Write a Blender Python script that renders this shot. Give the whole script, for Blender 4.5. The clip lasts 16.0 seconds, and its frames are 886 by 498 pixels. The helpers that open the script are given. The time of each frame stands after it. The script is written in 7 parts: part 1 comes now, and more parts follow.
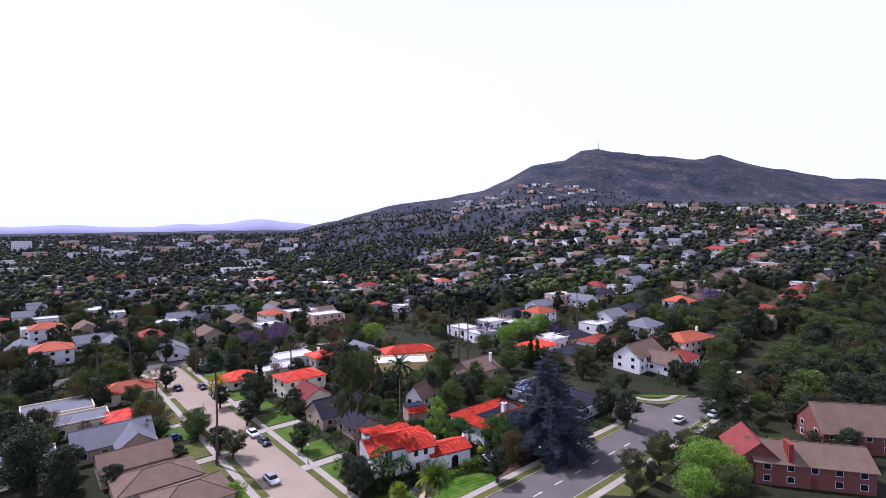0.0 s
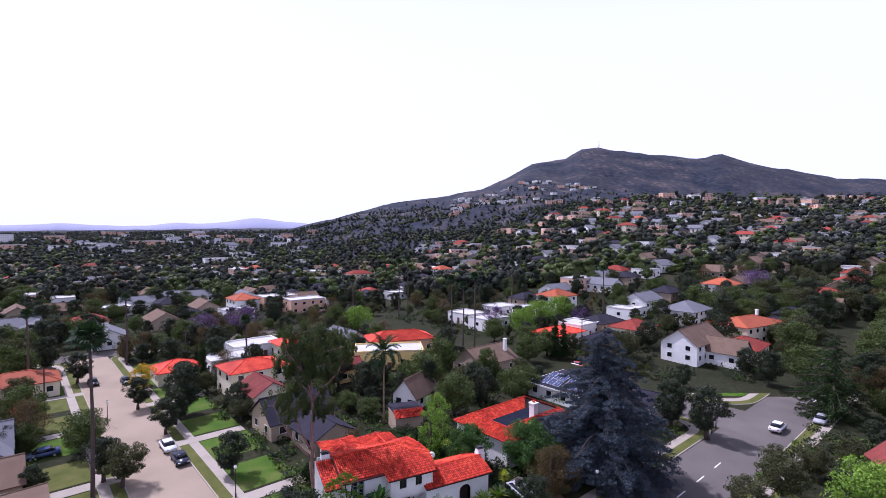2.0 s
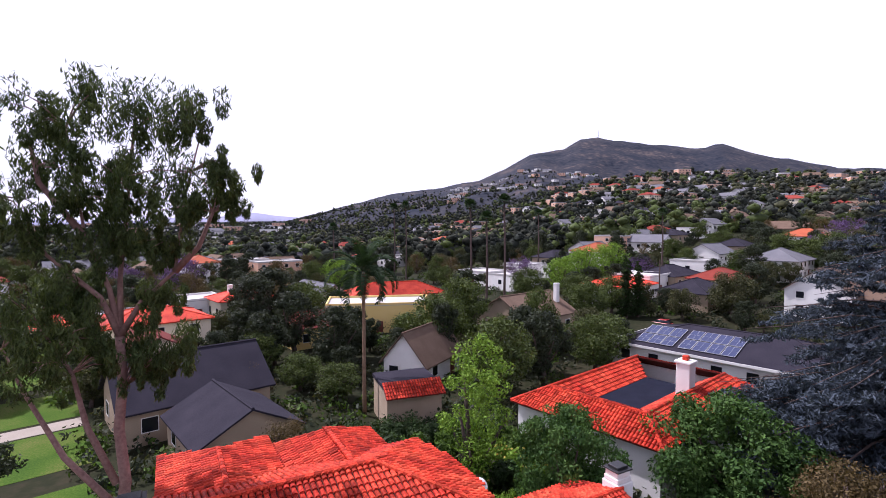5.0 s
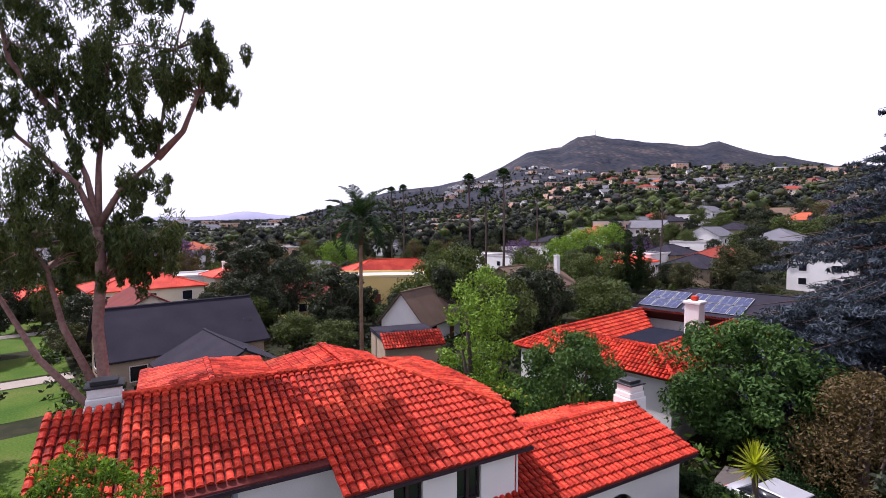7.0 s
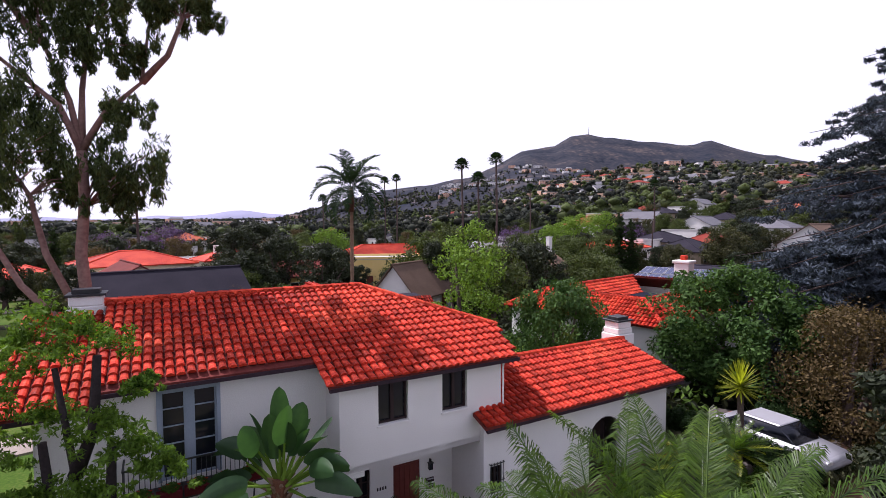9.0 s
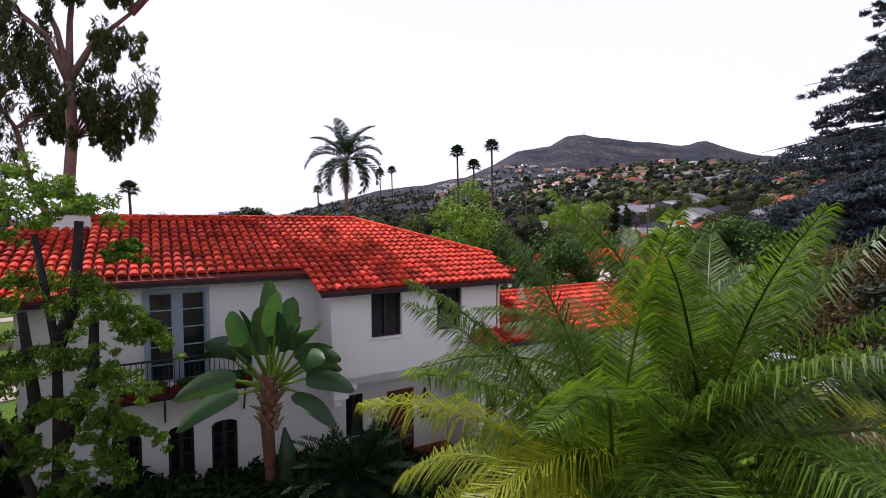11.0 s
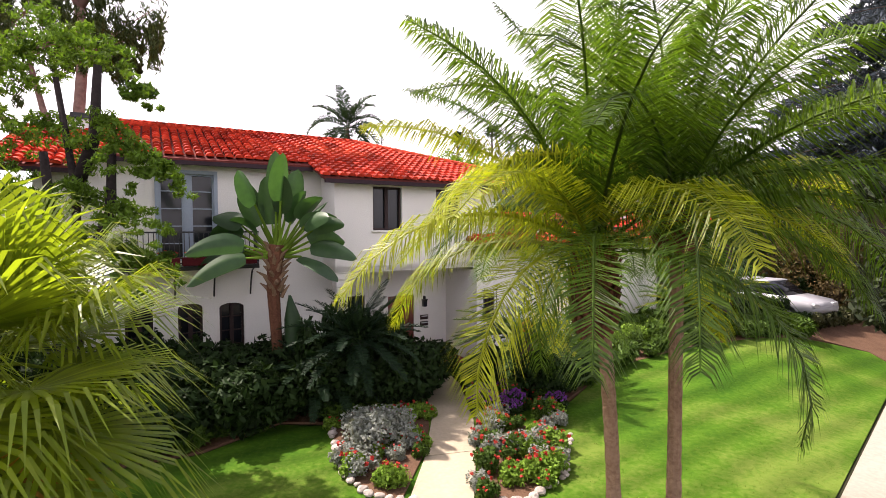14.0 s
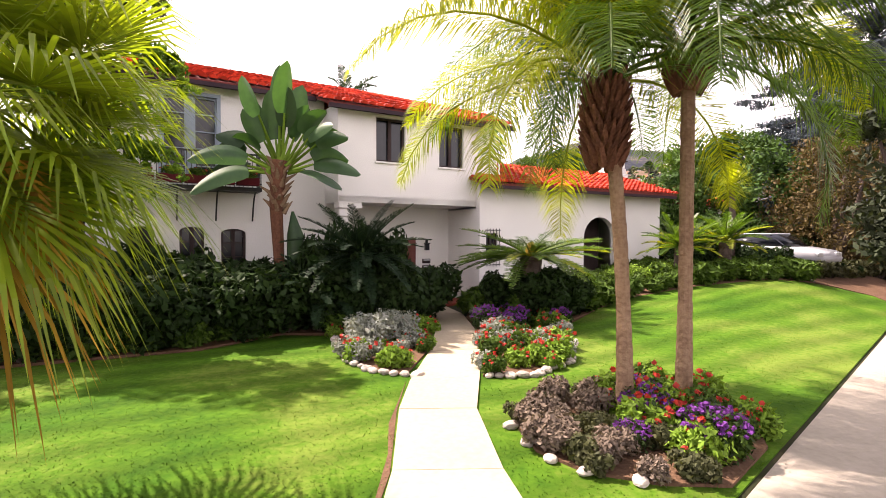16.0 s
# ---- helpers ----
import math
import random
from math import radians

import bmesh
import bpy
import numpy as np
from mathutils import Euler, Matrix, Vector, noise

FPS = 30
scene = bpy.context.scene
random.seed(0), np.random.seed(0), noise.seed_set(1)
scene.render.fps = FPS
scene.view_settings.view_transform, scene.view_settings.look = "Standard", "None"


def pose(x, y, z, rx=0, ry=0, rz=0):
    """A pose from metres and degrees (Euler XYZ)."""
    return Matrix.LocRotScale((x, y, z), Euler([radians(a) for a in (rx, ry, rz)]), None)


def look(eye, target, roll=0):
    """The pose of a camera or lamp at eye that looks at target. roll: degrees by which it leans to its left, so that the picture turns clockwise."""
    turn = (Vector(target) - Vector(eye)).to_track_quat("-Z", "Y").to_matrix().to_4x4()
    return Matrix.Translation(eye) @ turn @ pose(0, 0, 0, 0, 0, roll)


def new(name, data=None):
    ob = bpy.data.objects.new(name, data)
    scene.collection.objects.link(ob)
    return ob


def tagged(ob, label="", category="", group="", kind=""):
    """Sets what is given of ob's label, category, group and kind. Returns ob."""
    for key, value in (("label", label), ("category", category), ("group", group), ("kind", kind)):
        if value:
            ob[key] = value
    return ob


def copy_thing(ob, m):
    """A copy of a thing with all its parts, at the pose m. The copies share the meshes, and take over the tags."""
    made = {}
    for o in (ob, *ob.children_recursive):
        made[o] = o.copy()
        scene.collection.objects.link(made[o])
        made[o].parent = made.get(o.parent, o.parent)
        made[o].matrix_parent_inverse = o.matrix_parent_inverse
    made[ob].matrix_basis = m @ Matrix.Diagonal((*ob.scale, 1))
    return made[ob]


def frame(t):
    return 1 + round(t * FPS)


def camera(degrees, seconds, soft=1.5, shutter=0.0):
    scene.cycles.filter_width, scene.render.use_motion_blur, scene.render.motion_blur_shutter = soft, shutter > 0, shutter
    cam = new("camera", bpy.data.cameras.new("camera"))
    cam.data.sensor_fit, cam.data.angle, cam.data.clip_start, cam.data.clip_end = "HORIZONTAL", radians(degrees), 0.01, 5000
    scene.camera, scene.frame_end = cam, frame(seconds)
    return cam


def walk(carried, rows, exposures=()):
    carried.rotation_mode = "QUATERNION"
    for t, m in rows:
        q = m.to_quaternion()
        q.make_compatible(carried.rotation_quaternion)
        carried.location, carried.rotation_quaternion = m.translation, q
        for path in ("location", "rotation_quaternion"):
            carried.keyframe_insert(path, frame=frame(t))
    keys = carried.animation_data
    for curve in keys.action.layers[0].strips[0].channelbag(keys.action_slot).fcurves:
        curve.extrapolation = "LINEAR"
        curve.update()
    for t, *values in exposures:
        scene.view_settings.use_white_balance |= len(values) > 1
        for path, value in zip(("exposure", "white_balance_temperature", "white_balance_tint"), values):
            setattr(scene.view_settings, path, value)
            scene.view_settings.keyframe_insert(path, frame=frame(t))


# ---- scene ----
cam = camera(83.7, 16.0, soft=0.8)
# seconds, eye, yaw, pitch, lean to the left
ROWS = [
    (0, 2.478, -41.616, 46.363, 0.00, -2.17, -0.01),
    (0.5, 2.962, -33.262, 42.857, -0.04, -2.09, 0.06),
    (1, 3.157, -24.496, 39.670, -0.05, -2.06, 0.17),
    (1.5, 2.759, -15.690, 36.690, -0.10, -2.01, 0.20),
    (2, 1.761, -6.848, 33.788, -0.21, -2.01, 0.22),
    (2.5, 0.542, 1.892, 31.091, -0.42, -1.98, 0.22),
    (3, -0.307, 10.236, 28.777, -0.77, -2.06, 0.18),
    (5.5, -1.605, 36.377, 14.672, -0.60, -2.53, -0.14),
    (6, -1.531, 36.292, 13.828, -0.63, -2.49, -0.19),
    (6.5, -1.670, 36.192, 13.110, -0.76, -2.63, -0.15),
    (7, -1.779, 36.118, 12.186, -0.94, -2.64, -0.17),
    (7.5, -1.691, 36.028, 11.403, -1.18, -2.68, -0.23),
    (8, -1.532, 35.987, 10.626, -1.31, -2.70, -0.23),
    (10.5, -1.521, 36.123, 7.651, -2.05, -2.71, -0.18),
    (11, -1.490, 36.142, 6.912, -2.10, -2.65, -0.21),
    (11.5, -1.515, 36.028, 6.302, -2.14, -2.68, -0.19),
    (12, -1.651, 35.793, 5.795, -2.59, -2.67, -0.14),
    (12.5, -1.607, 35.769, 5.348, -2.51, -2.74, -0.15),
    (13, -1.559, 35.679, 4.784, -2.39, -2.61, -0.22),
    (13.5, -1.475, 35.583, 4.326, -2.01, -2.52, -0.26),
    (14, -1.467, 35.494, 3.926, -2.00, -2.42, -0.23),
    (14.5, -1.553, 35.543, 3.496, -2.15, -2.35, -0.18),
    (15, -1.669, 35.525, 3.019, -2.31, -2.34, -0.09),
    (15.5, -1.575, 35.469, 2.428, -2.14, -2.06, 0.05),
    (16, -1.580, 35.499, 1.829, -2.09, -1.75, 0.11),
]
EXPOSURES = [(0.0, 0.26, 5180, 31), (3.2, 0.26, 5250, 30), (6.0, 0.42, 5720, 26), (8.2, 0.34, 5720, 26), (10.4, 0.22, 5880, 23), (11.5, 0.22, 5950, 22), (12.5, 0.42, 6120, 20), (13.5, 0.92, 6450, 20), (14.2, 1.2, 6650, 20), (15.0, 1.45, 6900, 22), (16.0, 1.60, 7000, 23)]
walk(cam, [(t, pose(x, y, z, 90 + pitch, 0, yaw) @ pose(0, 0, 0, 0, 0, lean)) for t, x, y, z, yaw, pitch, lean in ROWS], EXPOSURES)

# ---- daylight: hazy bright sky, sun high from behind the house's left side ----
SUN_TO = Vector((-0.86, 0.50, 1.45)).normalized()
world = bpy.data.worlds.new("sky")
scene.world = world
world.use_nodes = True
wn, wl = world.node_tree.nodes, world.node_tree.links
wn.clear()
w_out, w_bg = wn.new("ShaderNodeOutputWorld"), wn.new("ShaderNodeBackground")
w_sky, w_mix = wn.new("ShaderNodeTexSky"), wn.new("ShaderNodeMixRGB")
w_sky.sky_type = "NISHITA"
w_sky.sun_disc = False
w_sky.sun_elevation = math.asin(SUN_TO.z)
w_sky.sun_rotation = math.atan2(SUN_TO.x, SUN_TO.y)
w_sky.dust_density = 4.0
# haze thick at the horizon, thinner and bluer overhead
w_tc, w_sep, w_mr = wn.new("ShaderNodeTexCoord"), wn.new("ShaderNodeSeparateXYZ"), wn.new("ShaderNodeMapRange")
w_mr.interpolation_type = "SMOOTHSTEP"
w_mr.inputs[1].default_value, w_mr.inputs[2].default_value, w_mr.inputs[3].default_value, w_mr.inputs[4].default_value = 0.28, 1.0, 0.84, 0.25
wl.new(w_tc.outputs["Generated"], w_sep.inputs[0])
wl.new(w_sep.outputs[2], w_mr.inputs[0])
wl.new(w_mr.outputs[0], w_mix.inputs[0])
w_mix.inputs[2].default_value = (10.5, 10.2, 10.45, 1)
wl.new(w_sky.outputs[0], w_mix.inputs[1])
wl.new(w_mix.outputs[0], w_bg.inputs[0])
w_bg.inputs[1].default_value = 0.096
wl.new(w_bg.outputs[0], w_out.inputs[0])
sun_data = bpy.data.lights.new("sun", "SUN")
sun_data.energy, sun_data.angle, sun_data.color = 5.0, radians(0.7), (1.0, 0.93, 0.82)
sun = new("sun", sun_data)
sun.matrix_world = look((0, 0, 200), Vector((0, 0, 200)) - SUN_TO)

rng = np.random.default_rng(7)


# ---- materials ----
def material(name, colors, rough=0.8, scale=1.0, fine=20.0, bump=0.15, metal=0.0, island=0.0, sub=0.0, spread=0.5, contrast=1.0, axis=None, dim=0.72):
    """Two scales of noise between colours, fine relief; island: brightness varied from piece to piece."""
    colors = [tuple(v * dim for v in c) for c in colors]
    m = bpy.data.materials.new(name)
    m.use_nodes = True
    n, l = m.node_tree.nodes, m.node_tree.links
    b = n["Principled BSDF"]
    b.inputs["Roughness"].default_value, b.inputs["Metallic"].default_value = rough, metal
    b.inputs["Specular IOR Level"].default_value = 0.08 if rough > 0.5 else 0.4
    geo = n.new("ShaderNodeNewGeometry")
    tex = n.new("ShaderNodeTexCoord")
    src = tex.outputs["Object"] if axis is None else tex.outputs["Generated"]
    big, small = n.new("ShaderNodeTexNoise"), n.new("ShaderNodeTexNoise")
    big.inputs["Scale"].default_value, small.inputs["Scale"].default_value = scale, fine
    big.inputs["Detail"].default_value, small.inputs["Detail"].default_value = 4, 3
    l.new(src, big.inputs["Vector"])
    l.new(src, small.inputs["Vector"])
    mixf = n.new("ShaderNodeMath")
    mixf.operation = "MULTIPLY_ADD"
    l.new(small.outputs["Fac"], mixf.inputs[0])
    mixf.inputs[1].default_value = spread
    add = n.new("ShaderNodeMath")
    add.operation = "MULTIPLY"
    l.new(big.outputs["Fac"], add.inputs[0])
    add.inputs[1].default_value = 1 - spread
    l.new(add.outputs[0], mixf.inputs[2])
    ramp = n.new("ShaderNodeValToRGB")
    lo, hi = 0.5 - 0.22 / contrast, 0.5 + 0.22 / contrast
    els = ramp.color_ramp.elements
    els[0].position, els[1].position = lo, hi
    els[0].color, els[1].color = (*colors[0], 1), (*colors[-1], 1)
    for k, c in enumerate(colors[1:-1]):
        e = els.new(lo + (hi - lo) * (k + 1) / (len(colors) - 1))
        e.color = (*c, 1)
    l.new(mixf.outputs[0], ramp.inputs[0])
    color = ramp.outputs[0]
    if island:
        hsv = n.new("ShaderNodeHueSaturation")
        mr = n.new("ShaderNodeMapRange")
        mr.inputs[3].default_value, mr.inputs[4].default_value = 1 - island, 1 + island
        info = n.new("ShaderNodeObjectInfo")
        mixr = n.new("ShaderNodeMath")
        mixr.operation = "ADD"
        l.new(geo.outputs["Random Per Island"], mixr.inputs[0])
        l.new(info.outputs["Random"], mixr.inputs[1])
        half = n.new("ShaderNodeMath")
        half.operation = "FRACT"
        l.new(mixr.outputs[0], half.inputs[0])
        l.new(half.outputs[0], mr.inputs[0])
        l.new(mr.outputs[0], hsv.inputs["Value"])
        l.new(color, hsv.inputs["Color"])
        color = hsv.outputs[0]
    l.new(color, b.inputs["Base Color"])
    if sub:
        b.inputs["Transmission Weight"].default_value = 0
        tr, ms = n.new("ShaderNodeBsdfTranslucent"), n.new("ShaderNodeMixShader")
        through_leaf = n.new("ShaderNodeMixRGB")
        through_leaf.blend_type = "MULTIPLY"
        through_leaf.inputs[0].default_value = 1.0
        through_leaf.inputs[2].default_value = (1.35, 1.38, 0.50, 1)
        l.new(color, through_leaf.inputs[1])
        l.new(through_leaf.outputs[0], tr.inputs[0])
        ms.inputs[0].default_value = sub
        l.new(b.outputs[0], ms.inputs[1])
        l.new(tr.outputs[0], ms.inputs[2])
        l.new(ms.outputs[0], n["Material Output"].inputs[0])
    if bump:
        bp = n.new("ShaderNodeBump")
        bp.inputs["Strength"].default_value, bp.inputs["Distance"].default_value = bump, 0.05
        l.new(small.outputs["Fac"], bp.inputs["Height"])
        l.new(bp.outputs[0], b.inputs["Normal"])
    return m


M_STUCCO = material("white_stucco", [(0.66, 0.64, 0.61), (0.82, 0.80, 0.77)], 0.9, 0.6, 30, 0.12, dim=0.95)
M_STUCCO_CREAM = material("cream_stucco", [(0.62, 0.54, 0.40), (0.74, 0.66, 0.50)], 0.9, 0.5, 25, 0.1, dim=0.95)
M_STUCCO_YELLOW = material("yellow_stucco", [(0.74, 0.52, 0.17), (0.82, 0.62, 0.26)], 0.9, 0.5, 25, 0.1, dim=0.95)
M_STUCCO_TAN = material("tan_stucco", [(0.30, 0.23, 0.16), (0.42, 0.33, 0.24)], 0.9, 0.5, 25, 0.1, dim=0.95)
M_STUCCO_PINK = material("pink_stucco", [(0.55, 0.32, 0.22), (0.66, 0.42, 0.30)], 0.9, 0.5, 25, 0.1, dim=0.95)
M_TILE = material("red_clay_tile", [(0.26, 0.016, 0.012), (0.50, 0.044, 0.020), (0.72, 0.108, 0.046)], 0.6, 0.55, 9, 0.3, island=0.42, contrast=1.3, dim=0.88)
M_TILE_TOWN = material("weathered_clay_tile", [(0.20, 0.032, 0.026), (0.36, 0.075, 0.048)], 0.75, 0.7, 9, 0.2, island=0.25)
M_TILE_ORANGE = material("orange_clay_tile", [(0.34, 0.075, 0.036), (0.50, 0.14, 0.065)], 0.7, 0.7, 9, 0.2, island=0.25)
M_TILE_DARK = material("dark_red_tile", [(0.12, 0.03, 0.025), (0.26, 0.06, 0.05)], 0.8, 0.8, 12, 0.2, island=0.2)
M_SHINGLE_GREY = material("dark_grey_shingle", [(0.022, 0.020, 0.030), (0.05, 0.045, 0.060)], 0.9, 0.5, 18, 0.3)
M_SHINGLE_BROWN = material("brown_shingle", [(0.13, 0.085, 0.06), (0.24, 0.165, 0.12)], 0.9, 0.5, 18, 0.3)
M_SHINGLE_PALE = material("pale_grey_shingle", [(0.149, 0.149, 0.167), (0.223, 0.217, 0.236)], 0.9, 0.5, 18, 0.3)
M_FLATROOF = material("white_flat_roof", [(0.48, 0.46, 0.44), (0.68, 0.66, 0.64)], 0.9, 0.3, 8, 0.1)
M_DARKGLASS = material("dark_window_glass", [(0.012, 0.014, 0.02), (0.02, 0.022, 0.03)], 0.12, 1, 5, 0)
M_FRAME = material("dark_brown_frame", [(0.035, 0.024, 0.026), (0.07, 0.048, 0.046)], 0.6, 2, 30, 0.1)
M_FRAME_BLUE = material("blue_grey_paint", [(0.26, 0.31, 0.38), (0.33, 0.38, 0.45)], 0.6, 2, 30, 0.1, dim=0.95)
M_DOOR = material("red_brown_door", [(0.13, 0.025, 0.02), (0.22, 0.05, 0.035)], 0.5, 2, 30, 0.15)
M_IRON = material("black_iron", [(0.012, 0.012, 0.014), (0.03, 0.03, 0.032)], 0.5, 3, 30, 0.1)
M_ALU = material("aluminium_edge", [(0.6, 0.6, 0.62), (0.7, 0.7, 0.72)], 0.4, 2, 12, 0, metal=0.6)
M_GUTTER = material("dark_gutter", [(0.04, 0.025, 0.035), (0.07, 0.045, 0.055)], 0.6, 2, 20, 0.1)
M_BRICK = material("red_brick", [(0.20, 0.04, 0.03), (0.32, 0.08, 0.05)], 0.85, 2, 20, 0.3)
M_CONCRETE = material("pale_concrete", [(0.42, 0.345, 0.25), (0.55, 0.46, 0.345)], 0.9, 0.8, 14, 0.2)
M_PAVE = material("dusty_concrete", [(0.33, 0.285, 0.235), (0.46, 0.40, 0.335)], 0.92, 0.5, 14, 0.15)
M_ASPHALT = material("grey_asphalt", [(0.105, 0.092, 0.085), (0.185, 0.16, 0.145)], 0.92, 0.12, 6, 0.2, spread=0.35)
M_ROADPALE = material("pale_concrete_road", [(0.30, 0.235, 0.17), (0.42, 0.33, 0.245)], 0.92, 0.12, 6, 0.15, spread=0.35)
M_PAINT = material("road_paint", [(0.55, 0.53, 0.50), (0.75, 0.73, 0.70)], 0.8, 2, 20, 0.1, dim=0.95)
M_GRASS = material("lawn_soil", [(0.050, 0.145, 0.008), (0.092, 0.205, 0.013), (0.185, 0.27, 0.04)], 0.95, 0.45, 10, 0.3, spread=0.3, contrast=1.7, dim=0.48)
M_BLADE = material("grass_blade", [(0.058, 0.16, 0.009), (0.105, 0.225, 0.015), (0.20, 0.285, 0.045)], 0.7, 0.45, 5, 0, island=0.12, contrast=1.7, sub=0.25, spread=0.3, dim=0.48)


def mown(m):
    """Faint light and dark mowing stripes, parallel to the house front."""
    n, l = m.node_tree.nodes, m.node_tree.links
    tex, mp, wave = n.new("ShaderNodeTexCoord"), n.new("ShaderNodeMapping"), n.new("ShaderNodeTexWave")
    mp.inputs["Rotation"].default_value = (0, 0, radians(61.6))
    wave.inputs["Scale"].default_value, wave.inputs["Distortion"].default_value = 0.42, 2.2
    wave.inputs["Detail"].default_value, wave.inputs["Detail Scale"].default_value = 2, 0.8
    mr, hsv = n.new("ShaderNodeMapRange"), n.new("ShaderNodeHueSaturation")
    mr.inputs[3].default_value, mr.inputs[4].default_value = 0.82, 1.18
    base = n["Principled BSDF"].inputs["Base Color"]
    src = base.links[0].from_socket
    l.new(tex.outputs["Object"], mp.inputs["Vector"])
    l.new(mp.outputs[0], wave.inputs["Vector"])
    l.new(wave.outputs["Fac"], mr.inputs[0])
    l.new(mr.outputs[0], hsv.inputs["Value"])
    l.new(src, hsv.inputs["Color"])
    l.new(hsv.outputs[0], base)


mown(M_GRASS)
mown(M_BLADE)
M_LAWN_STREET = material("street_lawn", [(0.045, 0.105, 0.012), (0.085, 0.155, 0.018), (0.17, 0.17, 0.05)], 0.95, 0.25, 8, 0.3, contrast=1.4, dim=0.64)
M_VERGE = material("dull_verge", [(0.05, 0.065, 0.015), (0.11, 0.12, 0.03), (0.17, 0.14, 0.06)], 0.95, 0.4, 10, 0.4)
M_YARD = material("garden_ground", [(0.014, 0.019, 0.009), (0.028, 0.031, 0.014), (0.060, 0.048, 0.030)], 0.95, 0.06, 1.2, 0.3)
M_SOIL = material("bed_soil", [(0.10, 0.055, 0.035), (0.19, 0.11, 0.07)], 0.95, 2, 25, 0.5)
M_STONE = material("pale_stone", [(0.42, 0.36, 0.32), (0.66, 0.58, 0.52)], 0.85, 3, 20, 0.3, island=0.2, dim=0.66)
M_BARK = material("grey_bark", [(0.07, 0.05, 0.045), (0.16, 0.12, 0.105)], 0.9, 2, 14, 0.5)
M_BARK_DARK = material("blackish_bark", [(0.022, 0.018, 0.020), (0.06, 0.048, 0.046)], 0.9, 3, 16, 0.4)
M_BARK_EUC = material("pink_bark", [(0.16, 0.085, 0.075), (0.40, 0.25, 0.21)], 0.85, 1.2, 8, 0.3)
M_BARK_PALM = material("palm_bark", [(0.17, 0.10, 0.065), (0.38, 0.26, 0.17)], 0.9, 3, 22, 0.5)
M_FIBRE = material("red_brown_fibre", [(0.07, 0.03, 0.022), (0.22, 0.10, 0.06)], 0.9, 4, 30, 0.5, island=0.3)


def leafy(name, a, b, sub=0.2, rough=0.55, island=0.45, dim=0.56):
    return material(name, [a, b], rough, 0.6, 6, 0, island=island, sub=sub, spread=0.4, dim=dim)


M_LEAF_DARK = leafy("dark_green_leaf", (0.026, 0.050, 0.018), (0.066, 0.108, 0.034))
M_LEAF_MID = leafy("mid_green_leaf", (0.055, 0.115, 0.018), (0.12, 0.20, 0.032))
M_LEAF_LIGHT = leafy("light_green_leaf", (0.12, 0.23, 0.025), (0.24, 0.37, 0.05), dim=0.74)
M_LEAF_OLIVE = leafy("olive_leaf", (0.065, 0.075, 0.035), (0.14, 0.14, 0.065))
M_LEAF_EUC = leafy("gum_leaf", (0.045, 0.080, 0.030), (0.165, 0.20, 0.065), 0.2)
M_LEAF_BLUE = leafy("blue_grey_needle", (0.045, 0.064, 0.088), (0.140, 0.168, 0.205), 0.1, 0.7)
M_LEAF_RUSSET = leafy("russet_leaf", (0.085, 0.065, 0.03), (0.20, 0.14, 0.06))
M_LEAF_YELLOW = leafy("yellow_leaf", (0.38, 0.24, 0.01), (0.58, 0.40, 0.03), dim=0.74)
M_TOWN_DARK = leafy("town_dark_leaf", (0.030, 0.042, 0.028), (0.084, 0.100, 0.054), 0.15)
M_TOWN_MID = leafy("town_mid_leaf", (0.066, 0.098, 0.030), (0.155, 0.195, 0.06), 0.2)
M_FAN = leafy("fan_palm_leaf", (0.12, 0.205, 0.013), (0.31, 0.365, 0.030), 0.55, 0.40, 0.35, dim=0.74)
M_LEAF_PURPLE = leafy("purple_blossom", (0.10, 0.06, 0.16), (0.20, 0.12, 0.28), dim=0.74)
M_FROND = leafy("palm_frond", (0.034, 0.092, 0.012), (0.135, 0.215, 0.020), 0.55, 0.42, 0.5, dim=0.74)
# the porch cycads' shade is put into this darker copy of frond green
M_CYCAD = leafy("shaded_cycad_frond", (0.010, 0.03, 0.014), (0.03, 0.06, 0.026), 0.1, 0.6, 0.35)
# leaf green darkened to carry the deep shade before the house
M_SHADE_LEAF = leafy("shaded_green_leaf", (0.014, 0.034, 0.011), (0.042, 0.078, 0.020), 0.15)
M_FICUS_LEAF = leafy("glossy_mid_leaf", (0.030, 0.085, 0.026), (0.135, 0.235, 0.055), 0.2, 0.6)
M_DEAD_FAN = leafy("dry_fan_leaf", (0.34, 0.17, 0.03), (0.52, 0.32, 0.06), 0.35, dim=0.74)
M_DUSK_BRICK = material("dusty_red_brick", [(0.16, 0.06, 0.05), (0.26, 0.11, 0.09)], 0.9, 1.2, 14, 0.3)
M_FROND_YELLOW = leafy("yellow_frond", (0.19, 0.255, 0.010), (0.43, 0.45, 0.022), 0.55, 0.45, 0.35, dim=0.74)
M_FROND_DARK = leafy("dark_palm_frond", (0.018, 0.045, 0.018), (0.055, 0.095, 0.038), 0.15, 0.65, 0.35)
M_BANANA = leafy("broad_leaf", (0.022, 0.062, 0.024), (0.058, 0.135, 0.040), 0.25, 0.5, 0.35, dim=0.74)
M_SILVER = leafy("silver_leaf", (0.28, 0.31, 0.27), (0.48, 0.50, 0.45), 0.15, 0.8, 0.25, dim=0.52)
M_FLOWER_RED = leafy("red_flower", (0.48, 0.03, 0.03), (0.66, 0.11, 0.08), 0.2, 0.6, 0.3, dim=0.74)
M_FLOWER_PURPLE = leafy("purple_flower", (0.14, 0.035, 0.24), (0.30, 0.09, 0.42), 0.2, 0.6, 0.3, dim=0.74)
M_FLOWER_YELLOW = leafy("yellow_flower", (0.60, 0.40, 0.06), (0.80, 0.60, 0.18), 0.2, 0.6, 0.3, dim=0.74)
